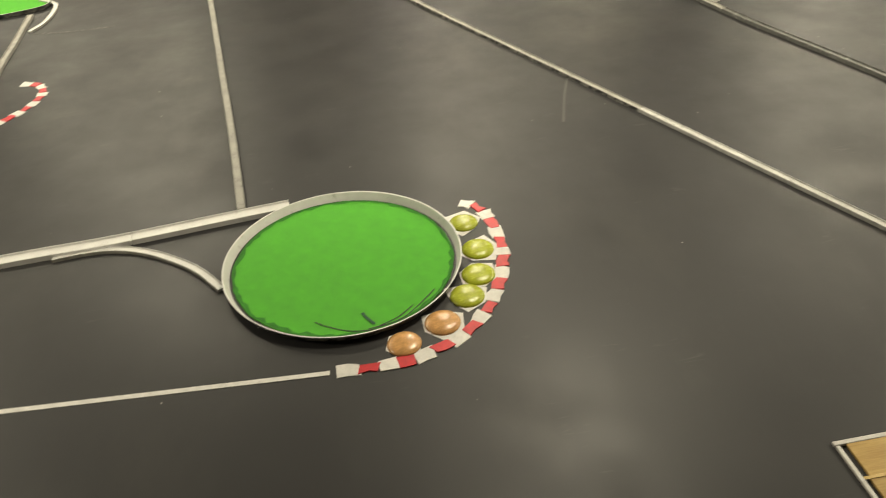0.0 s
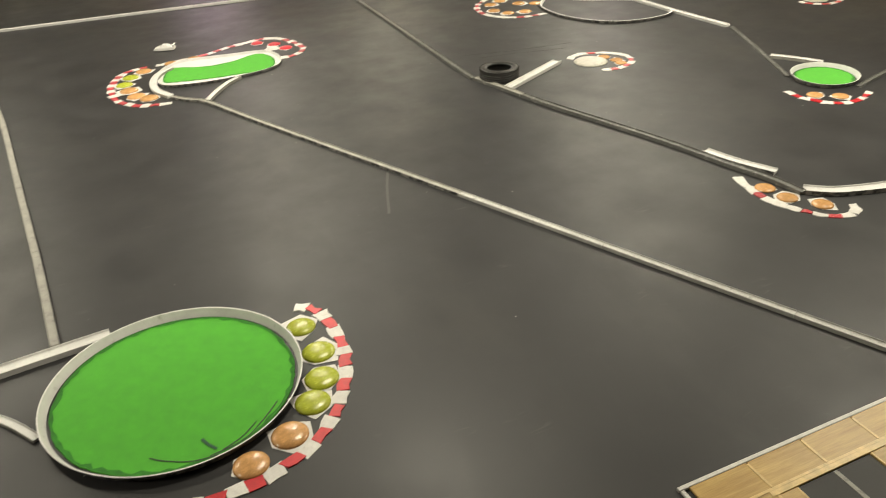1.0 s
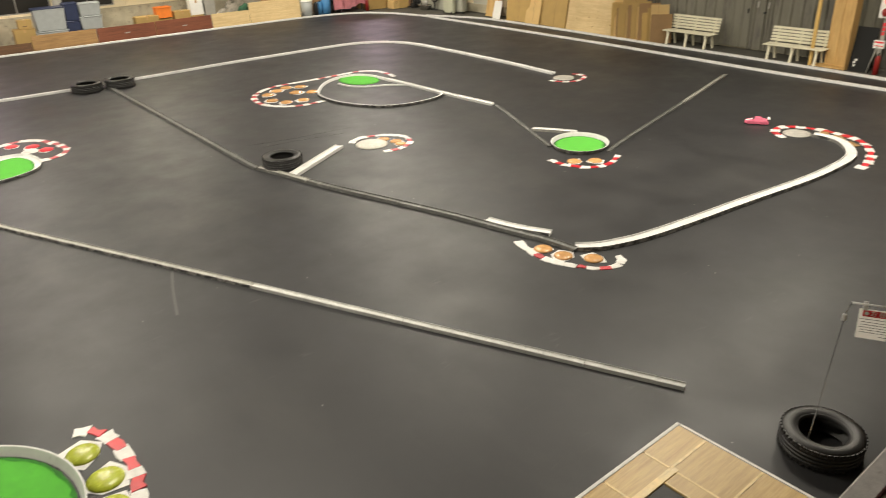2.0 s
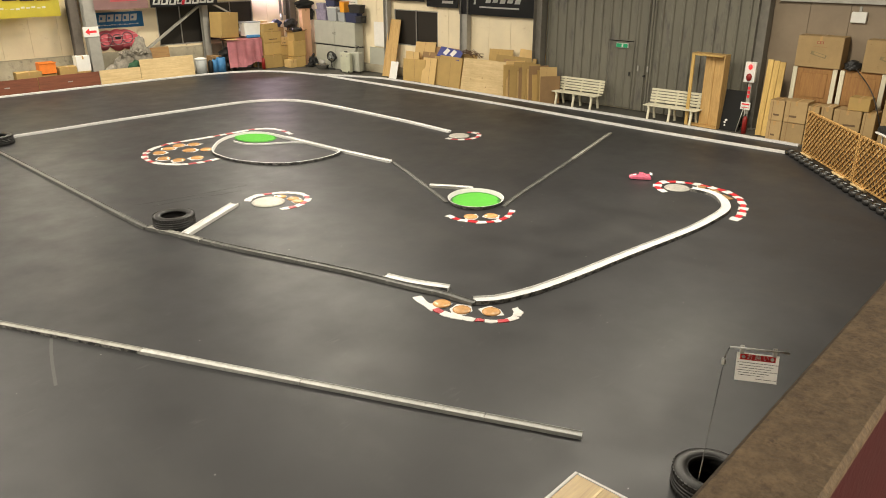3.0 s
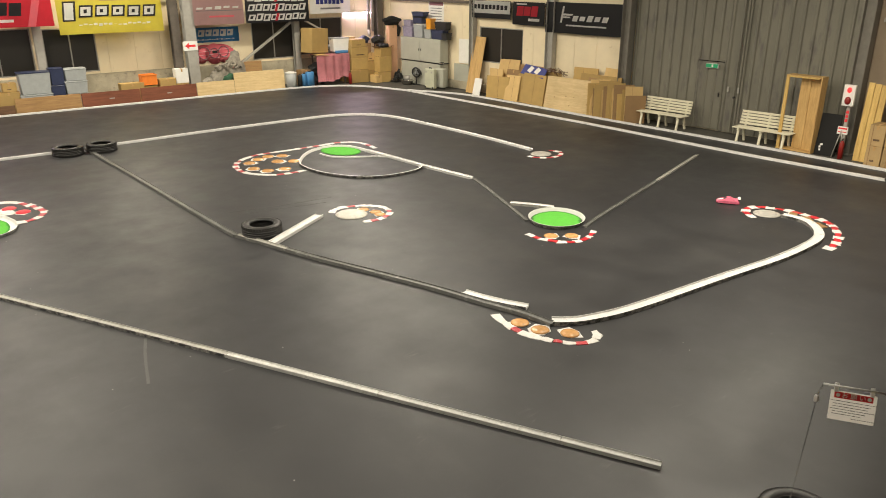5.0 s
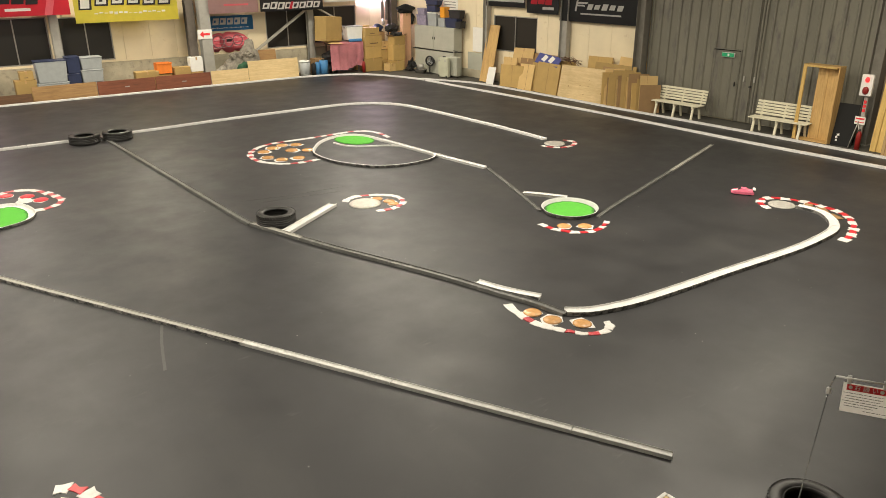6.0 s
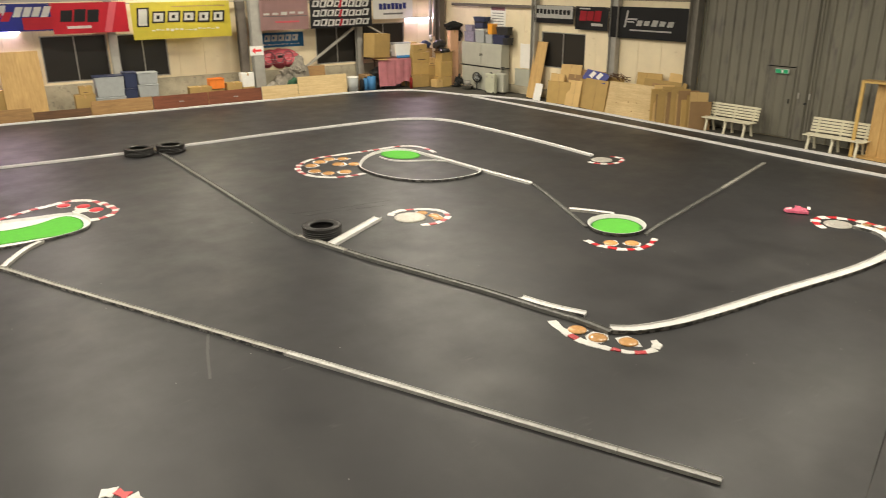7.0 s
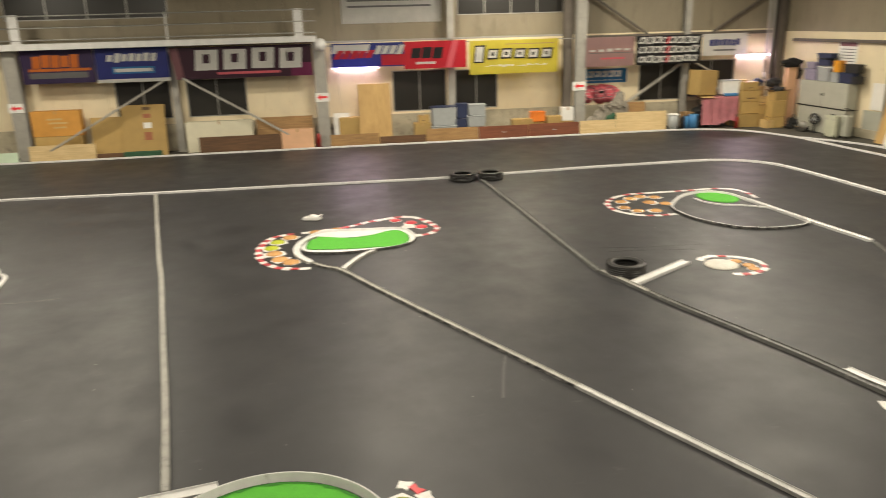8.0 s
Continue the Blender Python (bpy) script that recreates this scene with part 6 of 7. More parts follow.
for k, (u, z) in enumerate(((16.6, 0.0), (16.95, 0.0), (16.75, 0.4))):
    bag_lump("bag", "dark bag stuffed under the table", north(u, 0.85, z), 0.5, 0.5, 0.48, M_BLACK, 70 + k)
carton("tall narrow pinkish cardboard box standing in the corner", north(19.98, 1.56, 0), 0.38, 0.24, 2.2, mat=M_PINKCARD)
bag_lump("bag", "black bag slumped over the tall pinkish box", north(19.98, 1.58, 2.21), 0.8, 0.4, 0.34, M_MATTBLACK, 51)
bag_lump("bag", "black bag hanging beside the tall pinkish box", north(20.26, 1.5, 1.75), 0.3, 0.34, 0.55, M_MATTBLACK, 52)
pan = thing("steel_pan", "shiny dented steel pan on the floor", "pan", pose(19.5, 22.55, 0, 0, 0, 0) @ grow(0.9, 1.52, 1.16))
part("bowl", lathe([(0.0, 0.0), (0.16, 0.0), (0.23, 0.14), (0.25, 0.15), (0.22, 0.16), (0.15, 0.03), (0.0, 0.02)], 24), M_CHROME, pan)
part("pot", lathe([(0.0, 0.15), (0.1, 0.15), (0.12, 0.3), (0.0, 0.3)], 20), M_STEEL, pan)
heap("clutter_heap", "dark bags and tools heaped on the boxes", 0, 0, 0.4, 0.3, 0.1, M_BLACK, 8, 30).matrix_basis = north(19.46, 1.66, 1.38)
duct = thing("pipe", "vertical steel pipes in the corner of the hall", "pipe", pose(19.55, 25.1, 0))
for dx in (0.0, 0.2):
    part("pipe_run", rod((dx, 0, 1.9), (dx, 0, CEIL), 0.06, 12), M_STEEL, duct)
part("elbow", rod((0.0, 0, 1.95), (-0.12, -0.2, 1.75), 0.06, 12), M_STEEL, duct)

# grey cabinets on the east wall, near the corner
EW = 20.05


def cabinet(y0, y1, z0, z1, lab):
    w, h, d = y0 - y1, z1 - z0, 0.4
    ob = thing("steel_cabinet", lab, "cabinet", pose(EW - 0.2, (y0 + y1) / 2, z0, 0, 0, -90), "steel cabinets")
    part("body", box((0, 0.2, h / 2), (w, d, h), 0.006), M_GREYMETAL, ob)
    for i in range(2):
        dr = part("cabinet_door", box((-w / 4 + i * w / 2, -0.008, h / 2), (w / 2 - 0.012, 0.016, h - 0.03), 0.004), M_GREYMETAL, ob)
        part("handle", box((-0.06 + i * 0.12, -0.025, h * 0.5), (0.025, 0.02, 0.1), 0.004), M_BLACK, dr)
    return ob


cabinet(23.3, 20.9, 0, 0.88, "low grey steel cabinet on the floor by the wall")
cabinet(23.33, 20.9, 0.92, 1.8, "upper grey steel cabinet stacked on another")
sh = thing("shelf_board", "dark board between the stacked cabinets", "shelf", pose(EW - 0.01, 22.13, 0.885))
part("sheet", box((0, 0, 0.014), (0.42, 2.58, 0.025), 0.002), M_BLACK, sh)
for i, (y, w, h, mat, lab) in enumerate(((22.95, 0.62, 0.37, M_PURPLE, "pale purple plastic case"), (22.29, 0.56, 0.48, M_GREY, "pale grey plastic case"), (21.72, 0.4, 0.31, M_GREY, "small grey box"), (21.15, 0.7, 0.32, M_NAVY, "dark blue tool case"))):
    storage_box(lab + " on top of the grey cabinet", pose(EW - 0.02, y, 1.802, 0, 0, -90), w, 0.3, h, mat, mat if i != 1 else M_PAPER)
storage_box("dark case on top of other cases", pose(EW - 0.02, 22.35, 2.34, 0, 0, -90), 0.55, 0.28, 0.22, M_NAVY, M_BLACK)
storage_box("black tool case overhanging the cabinet's end", pose(EW - 0.02, 20.75, 1.802, 0, 0, -90), 0.3, 0.3, 0.22, M_BLACK, M_BLACK)
for i, (y, z, w, h, mat) in enumerate(((22.95, 2.21, 0.5, 0.2, M_PURPLE), (21.66, 2.15, 0.26, 0.36, M_AMBER), (20.95, 2.16, 0.62, 0.26, M_BLACK), (22.3, 2.6, 0.7, 0.14, M_NAVY))):
    storage_box("assorted plastic case piled on the grey cabinet", pose(EW - 0.03, y, z, 0, 0, -90 + (i * 17) % 9 - 4), w, 0.3, h, mat, mat)
poster = thing("wall_poster", "white poster with a dark heading and grey text bars", "poster", pose(20.34, 21.71, 2.18, 0, 0, -90) @ grow(1.45, 0.9, 1.13))
part("sheet", box((0, 0, 0.45), (0.62, 0.006, 0.85), 0), M_PAPER, poster)
part("heading_bar", box((0, -0.005, 0.8), (0.56, 0.003, 0.12), 0), C_DRED, poster)
for k in range(6):
    part("text_bar", box((0, -0.005, 0.65 - 0.09 * k), (0.46, 0.003, 0.025), 0), C_GRY, poster)
part("text_bar", box((0.0, -0.005, 0.08), (0.3, 0.003, 0.04), 0), C_RED, poster)
ncase = thing("suitcase", "pale hard-shell case standing on the floor", "case", pose(19.42, 20.98, 0, 0, 0, -90) @ grow(1.3, 0.9, 1.06), "hard cases")
part("shell", box((0, 0, 0.37), (0.42, 0.2, 0.7), 0.03), M_CASECREAM, ncase)
part("handle", box((0, 0, 0.74), (0.14, 0.03, 0.04), 0.01), M_BLACK, ncase)
for s in (-0.12, 0.12):
    part("latch", box((s, -0.105, 0.6), (0.05, 0.012, 0.06), 0.003), M_STEEL, ncase)
for s in (-0.17, 0.17):
    part("corner_guard", box((s, -0.1, 0.06), (0.06, 0.02, 0.06), 0.005), M_BLACK, ncase)
tall = thing("suitcase", "grey trolley case with a raised handle by the wall", "case", pose(19.7, 20.7, 0, 0, 0, -90), "hard cases")
part("shell", box((0, 0, 0.42), (0.46, 0.22, 0.72), 0.03), M_GREYMETAL, tall)
for k in range(4):
    part("shell_rib", box((-0.15 + 0.1 * k, -0.114, 0.42), (0.03, 0.01, 0.64), 0.004), M_GREYMETAL, tall)
for sx in (-0.1, 0.1):
    part("handle_tube", rod((sx, 0.04, 0.76), (sx, 0.04, 0.98), 0.01, 8), M_STEEL, tall)
part("handle_grip", box((0, 0.04, 0.99), (0.24, 0.03, 0.03), 0.008), M_BLACK, tall)
for sx in (-0.18, 0.18):
    part("wheel", rod((sx - 0.015, 0, 0.03), (sx + 0.015, 0, 0.03), 0.03, 12), M_BLACK, tall)
fan = thing("electric_fan", "small dark round fan before the cabinet", "fan", pose(19.7, 22.2, 0, 0, 0, -90) @ grow(1.5, 0.9, 1.15))
part("cage", lathe([(0.16, -0.04), (0.18, 0.0), (0.16, 0.04), (0.14, 0.03), (0.14, -0.03)], 24, True), M_BLACK, fan).matrix_basis = pose(0, 0, 0.42, 90, 0, 0)
for k in range(14):
    a = 2 * math.pi * k / 14
    part("guard_wire", rod((0.04 * math.cos(a), -0.05, 0.42 + 0.04 * math.sin(a)), (0.165 * math.cos(a), -0.035, 0.42 + 0.165 * math.sin(a)), 0.005, 6), M_BLACK, fan)
part("motor", rod((0, 0.05, 0.42), (0, 0.16, 0.42), 0.1, 16), M_BLACK, fan)
part("hub", rod((0, -0.04, 0.42), (0, 0.05, 0.42), 0.05, 12), M_GREY, fan)
for k in range(3):
    part("blade", box((0, 0, 0.09), (0.07, 0.01, 0.12), 0.003, ), M_GREY, fan).matrix_basis = pose(0, 0, 0.42, 0, k * 120, 0)
part("stand", rod((0, 0, 0), (0, 0, 0.26), 0.02, 10), M_BLACK, fan)
part("foot", lathe([(0, 0), (0.13, 0), (0.12, 0.02), (0, 0.03)], 20), M_BLACK, fan)
stripb = thing("wall_notice", "bright upright notice panel on the wall", "notice", pose(20.28, 20.03, 0.98, 0, 0, -90) @ grow(1.39, 0.9, 1.11))
part("sheet", box((0, 0.02, 0.4), (0.42, 0.03, 0.8), 0.004), M_NOTICE, stripb)
hatch = thing("grey_panel", "grey sheet panel fixed beside the cabinet", "panel", pose(20.31, 20.21, 0, 0, 0, -90) @ grow(1.4, 0.9, 1.11))
part("sheet", box((0, 0.02, 0.42), (0.6, 0.03, 0.84), 0.004), M_GREYMETAL, hatch)

# boards and flattened boxes leaning along the east wall
def lean_e(label, y0, y1, h, x, t, mat, lean=10, knots=0, name="leaning_board"):
    return board(label, pose(x, (y0 + y1) / 2, 0, 0, 0, -90), y0 - y1, h, t, mat, name, "boards along the wall", lean, knots)


lean_e("tall tan board leaning in the corner by the window", 19.49, 18.87, 2.05, 19.87, 0.02, M_PLY, 12)
lean_e("small white board on the floor", 18.89, 18.51, 0.61, 19.64, 0.015, M_PAPER, 14)
specs = [(18.21, 17.14, 0.77, 19.7), (17.31, 16.63, 0.88, 19.66), (16.47, 15.46, 1.01, 19.64), (18.08, 17.02, 1.36, 19.95), (17.1, 15.9, 1.23, 19.98), (14.59, 13.59, 1.36, 20.0), (13.49, 12.5, 1.42, 20.0), (14.29, 12.6, 1.2, 19.88),
         (18.3, 17.6, 1.0, 19.84), (17.5, 16.8, 1.05, 19.82), (16.75, 16.3, 0.96, 19.74), (15.6, 15.2, 0.9, 19.68), (16.0, 15.0, 1.1, 19.9), (13.3, 12.75, 1.02, 19.6), (13.9, 13.1, 1.1, 19.78)]
rs = random.Random(21)
for i, (a, b, h, x) in enumerate(specs):
    ob = lean_e("flattened brown cardboard box leaning in a row", a, b, h, x, 0.02 + 0.01 * (i % 3), (M_CARD, M_CARDPALE, M_CARD, M_CARDPALE, M_CARDSHADE)[i % 5], 6 + (i * 5) % 8, 0, "flattened_box")
    ob.matrix_basis = ob.matrix_basis @ pose(0, 0, 0, 0, rs.uniform(-2.5, 2.5), rs.uniform(-5, 5))
    part("fold", box((rs.uniform(-0.1, 0.1) * (a - b), -0.002, h / 2), (0.008, 0.003, h * 0.97), 0), M_CARDSHADE, ob)
    if i % 3 == 0:
        part("tape", box((0, -0.002, h - 0.06), (0.06, 0.003, 0.11), 0), M_TAPE, ob)
lean_e("pale knotty plywood sheet leaning on boxes", 15.29, 13.24, 1.05, 19.5, 0.02, M_PLYX, 10, 6)
blue = board("blue board with white shapes lying on the boxes", pose(19.8, 16.14, 0.93, 0, 0, -90) @ grow(1.25, 0.9, 1.15), 0.9, 0.34, 0.02, C_BLU, "blue_board", "boards along the wall", 35)
for u in (-0.15, 0.12):
    part("printed_shape", box((u, -0.003, 0.2), (0.16, 0.002, 0.2), 0, pose(0, 0, 0, 0, 20, 0)), C_WHT, blue)
brush = thing("brushwood", "dark dry sticks lying on the leaning boards", "brushwood", pose(19.85, 15.1, 1.1))
rb = random.Random(9)
for k in range(22):
    y, a = rb.uniform(-0.4, 0.4), rb.uniform(0, math.pi)
    d = Vector((0.1 * math.cos(a), rb.uniform(0.08, 0.24), rb.uniform(-0.04, 0.1)))
    c = Vector((rb.uniform(-0.1, 0.1), y, rb.uniform(0.03, 0.14)))
    part("stick", rod(c - d, c + d, 0.012, 6, 0.006), M_BROWN, brush)
# sheets packed on edge at the end of the row
for k in range(15):
    y = 13.12 - 0.105 * k
    h = 1.02 + 0.14 * math.sin(k * 2.1) - 0.006 * k
    ob = board("flattened brown cardboard box packed on edge", pose(19.5 + 0.04 * math.sin(k * 1.7), y, 0, 0, 0, -90 + rs.uniform(38, 58)), rs.uniform(0.5, 0.62), h, rs.uniform(0.025, 0.05), (M_CARD, M_CARDPALE, M_CARDSHADE, M_CARD)[k % 4], "flattened_box", "boxes packed on edge", rs.uniform(2, 6))
    part("fold", box((-0.05, -0.002, h / 2), (0.008, 0.003, h * 0.97), 0), M_CARDSHADE, ob)


# ---- benches ----
def bench(y, x, turn):
    ob = thing("park_bench", "cream plastic slatted bench before the grey steel door", "bench", pose(x, y, 0, 0, 0, -90 + turn), "benches by the door")
    L = 1.52
    for k in range(4):
        part("seat_slat", box((0, -0.16 + 0.1 * k, 0.4), (L, 0.085, 0.028), 0.008), M_CREAMPLASTIC, ob)
    for k in range(5):
        z = 0.47 + 0.075 * k
        part("back_slat", box((0, 0.225 + 0.018 * k, z), (L, 0.022, 0.058), 0.006), M_CREAMPLASTIC, ob)
    for sx in (-0.6, 0.0, 0.6):
        part("front_leg", beam((sx, -0.13, 0.385), (sx, -0.2, 0.0), 0.06, 0.045), M_CREAMPLASTIC, ob)
        part("back_leg", beam((sx, 0.14, 0.385), (sx, 0.25, 0.0), 0.06, 0.045), M_CREAMPLASTIC, ob)
        part("rail", box((sx, 0.0, 0.36), (0.05, 0.4, 0.05), 0.006), M_CREAMPLASTIC, ob)
        part("back_post", beam((sx, 0.22, 0.36), (sx, 0.32, 0.8), 0.05, 0.03), M_CREAMPLASTIC, ob)
    return ob


bench(10.79, 19.58, 0)
bench(7.7, 19.47, 2)

# tall open wooden crate
crate = thing("wooden_crate", "tall open plywood crate standing on end", "crate", pose(19.42, 6.85, 0, 0, 0, -92) @ grow(0.94, 0.9, 0.95))
part("stile", box((-0.44, 0.02, 0.97), (0.085, 0.05, 1.94), 0.004), M_PLANK, crate, "bare pale pine stile")
part("side", box((0.46, 0.15, 0.97), (0.03, 0.34, 1.94), 0.003), M_PLY, crate)
part("top", box((0, 0.15, 1.95), (0.95, 0.34, 0.025), 0.003), M_PLY, crate)
part("bottom", box((0, 0.15, 0.02), (0.89, 0.34, 0.03), 0.003), M_PLY, crate)
part("back_board", box((0.13, 0.26, 0.97), (0.62, 0.02, 1.88), 0.003), M_PLY, crate)
part("inner_board", box((0.0, 0.235, 0.97), (0.2, 0.02, 1.86), 0.003), M_PLY, crate)
part("front_rail", box((0.0, -0.005, 1.925), (0.8, 0.03, 0.05), 0.003), M_PLANK, crate)
dark = lean_e("matt black board with a small white mark leaning beside the crate", 6.37, 5.89, 1.02, 19.5, 0.03, M_MATTBLACK, 8)
for k, (u, z, w) in enumerate(((-0.13, 0.2, 0.05), (-0.1, 0.26, 0.06), (-0.12, 0.13, 0.04))):
    part("white_mark", box((u, -0.002, z), (w, 0.003, 0.05), 0, pose(0, 0, 0, 0, -25 + 10 * k, 0)), M_PAPER, dark)

# alarm post with red lamp
alarm = thing("alarm_post", "fire alarm panel with a lit red lamp on a steel post", "fire alarm", pose(19.64, 5.8, 0, 0, 0, -90) @ grow(0.7, 0.9, 0.92))
part("shaft", box((0.02, 0.0, 0.85), (0.13, 0.08, 1.7), 0.006), M_STEEL, alarm)
pb = part("panel_box", box((0, -0.09, 1.63), (0.38, 0.1, 0.54), 0.012), M_PAPER, alarm)
part("red_lamp", lathe([(0, 0), (0.07, 0), (0.06, 0.035), (0.0, 0.05)], 18), M_REDGLOW, pb).matrix_basis = pose(0.0, -0.14, 1.77, 90, 0, 0)
part("bell", lathe([(0, 0), (0.1, 0), (0.1, 0.02), (0.05, 0.045), (0.0, 0.05)], 20), M_REDPAINT, pb).matrix_basis = pose(0.0, -0.14, 1.5, 90, 0, 0)
for k in range(3):
    part("red_plate", box((0.02, -0.05, 1.2 - 0.11 * k), (0.09, 0.006, 0.08), 0), M_REDINK, alarm)
part("notice_plate", box((-0.01, -0.08, 0.72), (0.34, 0.03, 0.2), 0.004), M_PAPER, alarm)
part("notice_bar", box((-0.01, -0.098, 0.77), (0.28, 0.003, 0.04), 0), M_REDINK, alarm)
part("notice_bar", box((-0.01, -0.098, 0.68), (0.28, 0.003, 0.02), 0), M_REDINK, alarm)
ext2 = thing("fire_extinguisher", "red fire extinguisher standing at the alarm post", "fire extinguisher", pose(19.45, 5.72, 0, 0, 0, 0) @ grow(0.68, 0.68, 0.92), "fire extinguishers")
part("cylinder", lathe([(0, 0), (0.085, 0), (0.085, 0.4), (0.04, 0.47), (0, 0.47)], 16), M_REDPAINT, ext2)
part("valve", box((0, 0, 0.5), (0.05, 0.04, 0.07), 0.004), M_BLACK, ext2)
part("hose", rod((0.0, 0.05, 0.5), (0.0, 0.12, 0.15), 0.012, 8), M_BLACK, ext2)
tri = thing("tripod", "thin steel stand legs at the alarm post", "stand", pose(19.47, 5.93, 0, 0, 0, 0) @ grow(0.9, 0.99, 0.94))
for dx, dy in ((0.0, 0.0), (0.12, -0.2)):
    part("leg", rod((dx, dy, 0), (0.1, -0.1, 0.7), 0.012, 8), M_STEEL, tri)

for k in range(3):
    lean_e("yellow pine plank leaning upright", 5.45 - 0.145 * k, 5.315 - 0.145 * k, 1.84 - 0.02 * k, 19.5, 0.04, M_PLANK, 5, 0, "pine_plank")

# cartons and wooden cupboards by the lattice fence
XB = 19.5
for i, (y, z, w, h, lab) in enumerate(((4.9, 0, 0.34, 0.48, "narrow brown cardboard box on the floor"),
                                       (4.9, 0.485, 0.34, 0.48, "narrow brown cardboard box stacked on another"),
                                       (4.46, 0, 0.5, 0.47, "labelled brown cardboard box on the floor"),
                                       (4.46, 0.485, 0.5, 0.5, "brown cardboard box with a dark grip slot"),
                                       (4.07, 0, 0.25, 0.92, "narrow brown cardboard box"),
                                       (3.78, 0, 0.25, 0.95, "narrow brown cardboard box"),
                                       (3.34, 0, 0.58, 0.46, "wide brown cardboard box on the floor"),
                                       (3.34, 0.465, 0.58, 0.46, "wide brown cardboard box stacked on another"),
                                       (2.89, 0, 0.26, 0.92, "narrow brown cardboard box"),
                                       (2.35, 0, 0.6, 0.66, "brown cardboard box"),
                                       (2.35, 0.665, 0.6, 0.52, "brown cardboard box with red print"),
                                       (2.35, 1.19, 0.6, 0.54, "brown cardboard box with red print"),
                                       (1.08, 0, 0.73, 0.82, "brown cardboard box"))):
    c = carton(lab + " behind the lattice fence", pose(XB - 0.1, y, z, 0, 0, -90), w, 0.5, h, 1 if i != 2 else 0, group="cartons by the fence", seed=i, mat=M_CARDDULL)
    part("edge_tape", box((-w * 0.28, -0.2515, h / 2), (0.016, 0.002, h * 0.98), 0), M_CARDSHADE, c)


def cupboard(y0, y1, z0, z1):
    w, h = y0 - y1, z1 - z0
    ob = thing("wooden_cupboard", "wooden cupboard with pale frame posts standing on boxes", "cupboard", pose(XB + 0.35, (y0 + y1) / 2, z0, 0, 0, -90), "cupboards")
    part("body", box((0, 0.25, h / 2), (w - 0.02, 0.4, h), 0.004), M_CUPWOOD, ob)
    part("door_panel", box((0, 0.04, h / 2), (w - 0.24, 0.02, h - 0.06), 0.006), M_CUPWOOD, ob)
    part("inner_panel", box((0, 0.025, h / 2), (w - 0.42, 0.012, h - 0.26), 0.008), M_CUPWOOD, ob)
    for s in (-1, 1):
        part("frame_post", box((s * (w / 2 - 0.06), 0.03, h / 2), (0.1, 0.04, h), 0.004), M_CREAMPLASTIC, ob)
    part("leg_block", box((0, 0.25, -z0 / 2), (w - 0.1, 0.36, z0), 0.004), M_TAN, ob)
    return ob


cupboard(4.92, 3.9, 0.88, 1.71)
cupboard(3.86, 2.86, 0.88, 1.7)
for y, w, lab in ((4.38, 1.02, "large brown cardboard box with printed drawing on the cupboard"), (2.9, 1.02, "large brown cardboard box with printed drawing on the cupboards")):
    z = 1.712 if y > 4 else 1.702
    c = carton(lab, pose(XB + 0.55, y, z, 0, 0, -90), w, 0.45, 0.71, 0, group="cartons by the fence", mat=M_CARDDULL)
    part("red_mark", box((0, -0.2305, 0.575), (0.15, 0.002, 0.06), 0), M_FADEDRED, c)
    for k in (-0.035, 0.035):
        part("pale_mark", box((k, -0.2325, 0.575), (0.04, 0.002, 0.035), 0), M_CARDDULL, c)
    part("red_mark", box((0, -0.2305, 0.48), (0.3, 0.002, 0.012), 0), M_TAN, c)
    bm = box((0, -0.2305, 0.3), (0.36, 0.002, 0.08), 0, pose(0, 0, 0, 0, 14, 0))
    part("printed_drawing", bm, M_FADEDINK, c)
    part("printed_drawing", box((0.02, -0.232, 0.3), (0.26, 0.002, 0.05), 0, pose(0, 0, 0, 0, 14, 0)), M_CARDDULL, c)
carton("small brown cardboard box on the stack", pose(XB - 0.1, 3.16, 0.935, 0, 0, -90), 0.44, 0.4, 0.28)
bag_lump("bag", "small black bag lying on the cupboard", pose(XB + 0.45, 3.63, 1.7), 0.36, 0.34, 0.26, M_BLACK, 90)
em = thing("wall_lamp_unit", "white emergency lamp unit high on the wall", "wall light", pose(20.3, 3.79, 2.72, 0, 0, -90) @ grow(0.66, 0.9, 1.1))
part("body", box((0, 0.0, 0.12), (0.5, 0.1, 0.22), 0.015), M_PAPER, em)
part("bracket", box((0, 0.03, 0.28), (0.08, 0.04, 0.12), 0.003), M_STEEL, em)
exit_ = thing("exit_sign", "small lit green exit sign above the wicket door", "exit sign", pose(20.16, 9.74, 1.74, 0, 0, -90) @ grow(0.85, 0.9, 0.8))
part("case", box((0, 0, 0.075), (0.44, 0.06, 0.15), 0.006), M_PAPER, exit_)
part("lit_face", box((0, -0.033, 0.075), (0.42, 0.006, 0.13), 0.001), M_EXIT, exit_)
part("pale_mark", box((0.02, -0.0375, 0.075), (0.06, 0.003, 0.09), 0), M_PAPER, exit_)
cable = bpy.data.curves.new("cable", "CURVE")
cable.dimensions, cable.bevel_depth = "3D", 0.012
sp = cable.splines.new("BEZIER")
sp.bezier_points.add(2)
for bp, co in zip(sp.bezier_points, ((19.75, 3.5, 1.78), (19.3, 2.95, 1.3), (19.2, 2.6, 0.5))):
    bp.co, bp.handle_left_type, bp.handle_right_type = co, "AUTO", "AUTO"
cable.materials.append(M_BLACK)
tagged(new("cable", cable), "dark cable hanging over the cupboard", "cable")

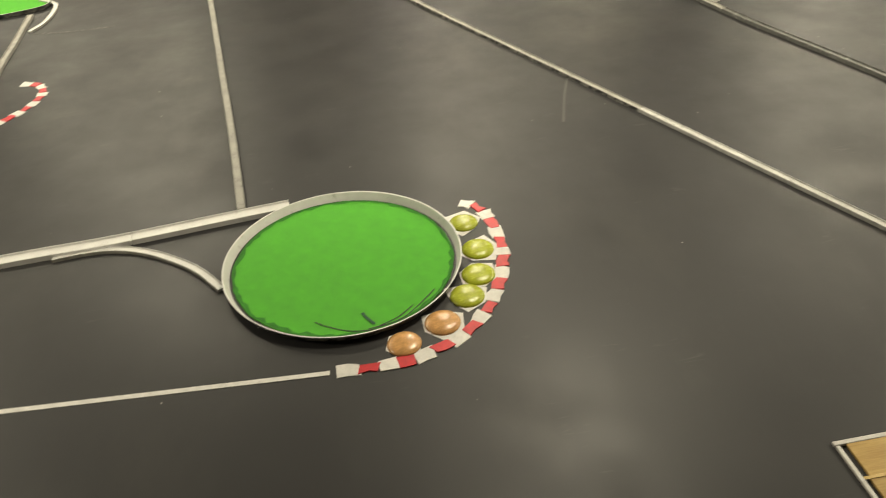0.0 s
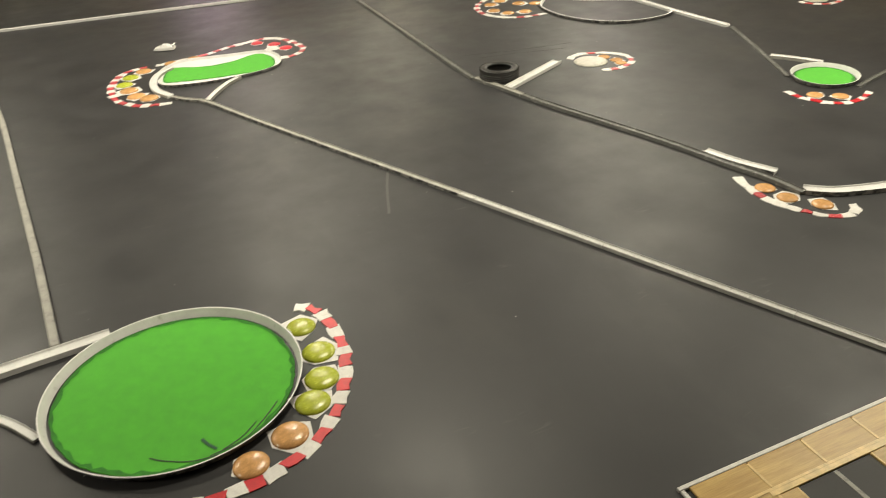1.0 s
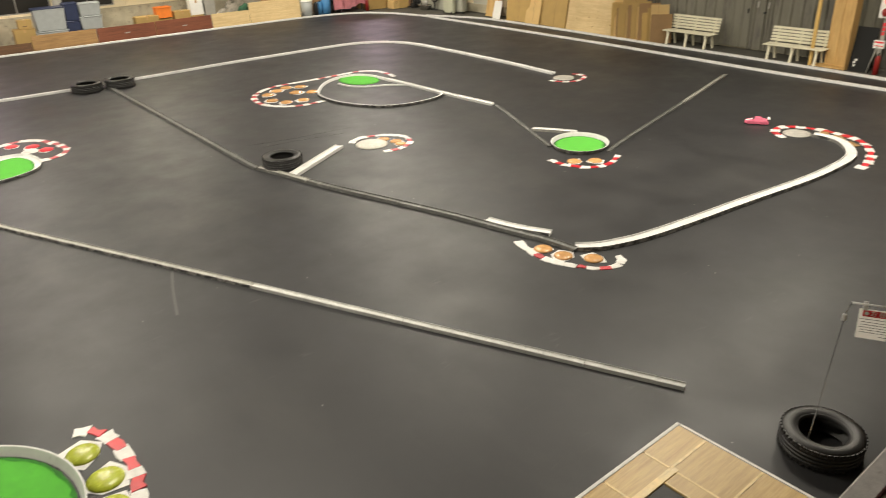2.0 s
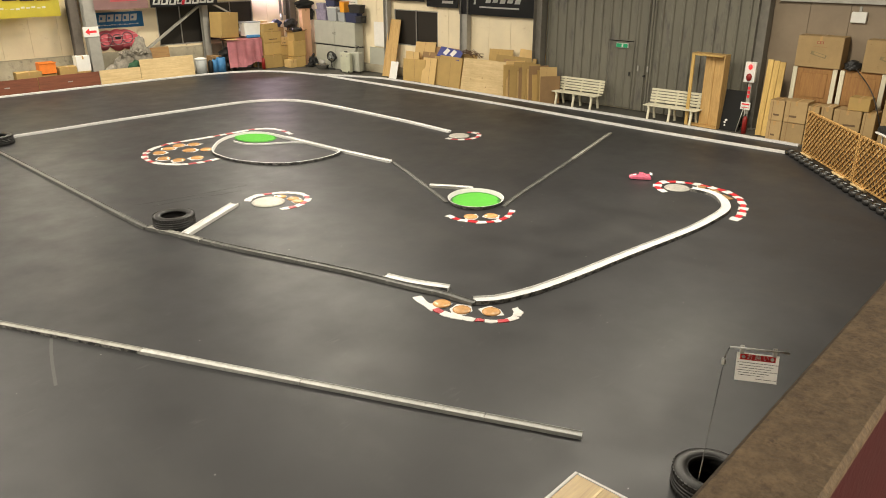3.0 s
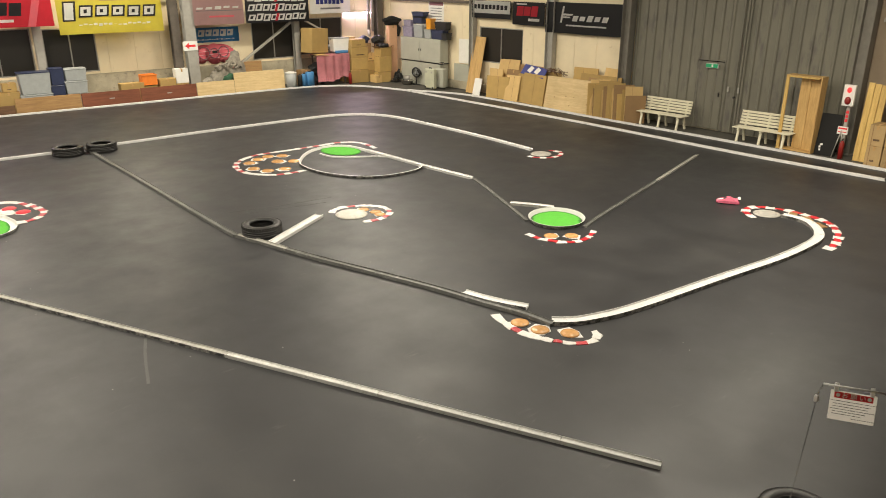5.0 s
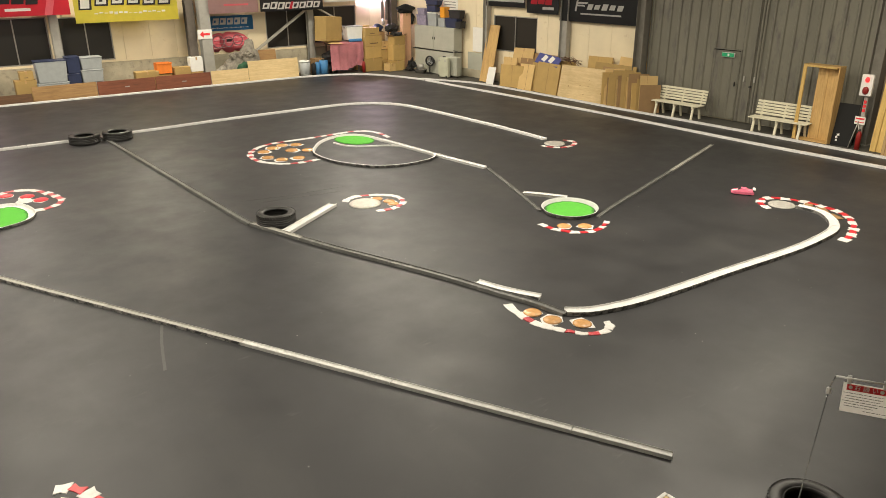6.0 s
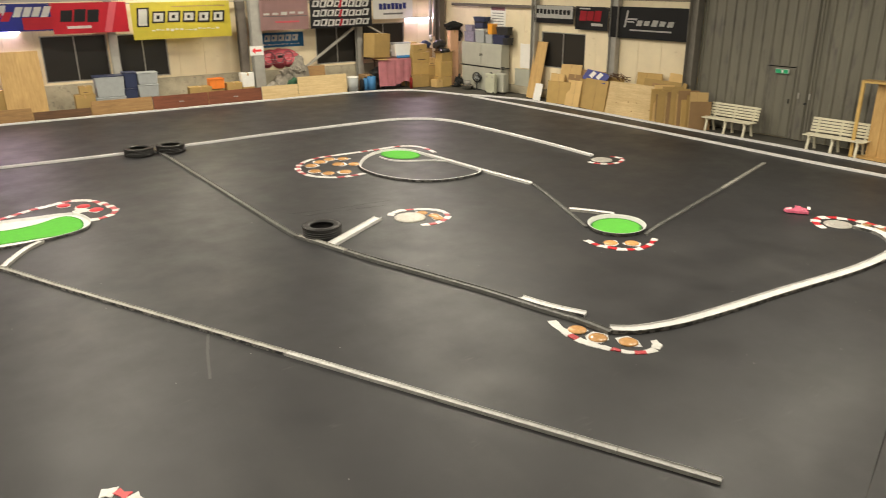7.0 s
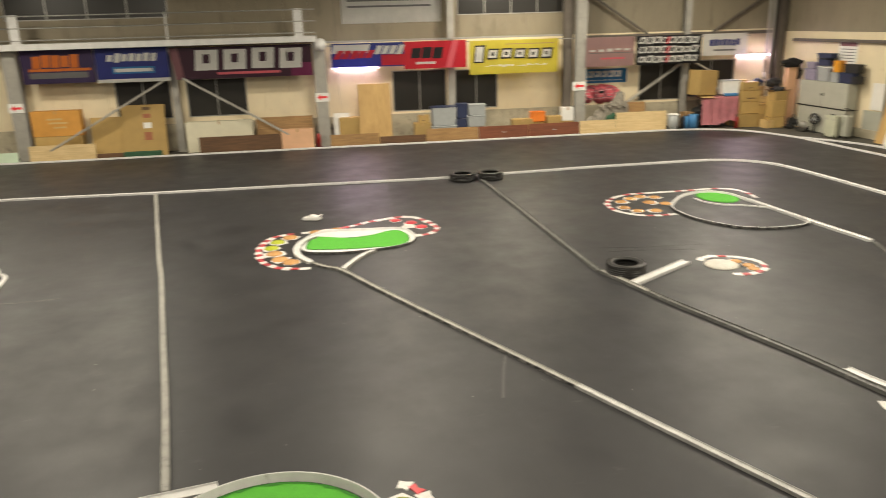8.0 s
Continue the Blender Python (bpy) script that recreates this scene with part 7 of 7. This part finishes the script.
# ---- lattice fence and its row of small tyres ----
F0, F1 = Vector((18.27, 3.9)), Vector((11.5, -1.78))
fdir = (F1 - F0).normalized()
fang = math.degrees(math.atan2(fdir.y, fdir.x))
FH = 0.93
PW = 2.4
npan = 4
for k in range(npan):
    o = F0 + fdir * (PW + 0.03) * k
    ob = thing("lattice_panel", "orange-stained diagonal wooden lattice fence panel", "fence panel", pose(o.x, o.y, 0.06, 0, 0, fang), "lattice fence")
    for c, s in (((PW / 2, 0, 0.02), (PW, 0.035, 0.04)), ((PW / 2, 0, FH - 0.02), (PW, 0.035, 0.04)), ((0.02, 0, FH / 2), (0.04, 0.036, FH)), ((PW - 0.02, 0, FH / 2), (0.04, 0.036, FH))):
        part("frame_bar", box(c, s, 0.003), M_LATTICE, ob)
    gap = 0.145
    for side, y in ((1, -0.009), (-1, 0.009)):
        t = -FH
        while t < PW:
            # a slat on the line x = t + z (or mirrored), cut to the frame
            z0, z1 = max(0.0, -t), min(FH, PW - t)
            if z1 - z0 > 0.06:
                x0, x1 = t + z0, t + z1
                if side < 0:
                    x0, x1 = PW - x0, PW - x1
                part("slat", beam((x0, y, z0), (x1, y, z1), 0.016, 0.032, (0, 1, 0), 0), M_LATTICE, ob)
            t += gap
    part("fence_foot", box((0.3, -0.02, -0.03), (0.5, 0.1, 0.06), 0.004), M_PLYX, ob)
    part("fence_foot", box((PW - 0.5, -0.02, -0.03), (0.5, 0.1, 0.06), 0.004), M_PLYX, ob)
small = None
side = Vector((fdir.y, -fdir.x))
if side.y < 0:
    side = -side
for k in range(36):
    q = F0 + fdir * (0.05 + 0.26 * k) + side * 0.27
    m = pose(q.x, q.y, 0.0, 0, 0, k * 25)
    if small is None:
        small = thing("small_tyre", "small black kart tyre lying by the lattice fence", "tyre", m, "small tyres along the fence")
        part("carcass", lathe([(a * 0.82, b * 0.75) for a, b in ((0.07, 0.02), (0.09, 0.0), (0.13, 0.004), (0.15, 0.03), (0.155, 0.07), (0.15, 0.11), (0.13, 0.136), (0.09, 0.14), (0.07, 0.12), (0.075, 0.11), (0.12, 0.07), (0.075, 0.03))], 22, True), M_TYRE, small)
        part("hub_ring", lathe([(0.054, 0.075), (0.059, 0.075), (0.059, 0.093), (0.054, 0.093)], 18, True), M_GREY, small)
    else:
        copy_thing(small, m)
seat = thing("folding_stool", "black padded stool with a white band behind the fence", "stool", pose(17.65, 1.96, 0, 0, 0, 40))
part("seat", box((0, 0, 0.87), (0.9, 0.45, 0.14), 0.04), M_BLACK, seat)
part("band", box((0, 0.0, 0.79), (0.92, 0.47, 0.035), 0.006), M_PAPER, seat)
for sx in (-0.3, 0.3):
    for sy in (-0.15, 0.15):
        part("leg", rod((sx, sy, 0), (sx, sy, 0.8), 0.018, 8), M_STEEL, seat)
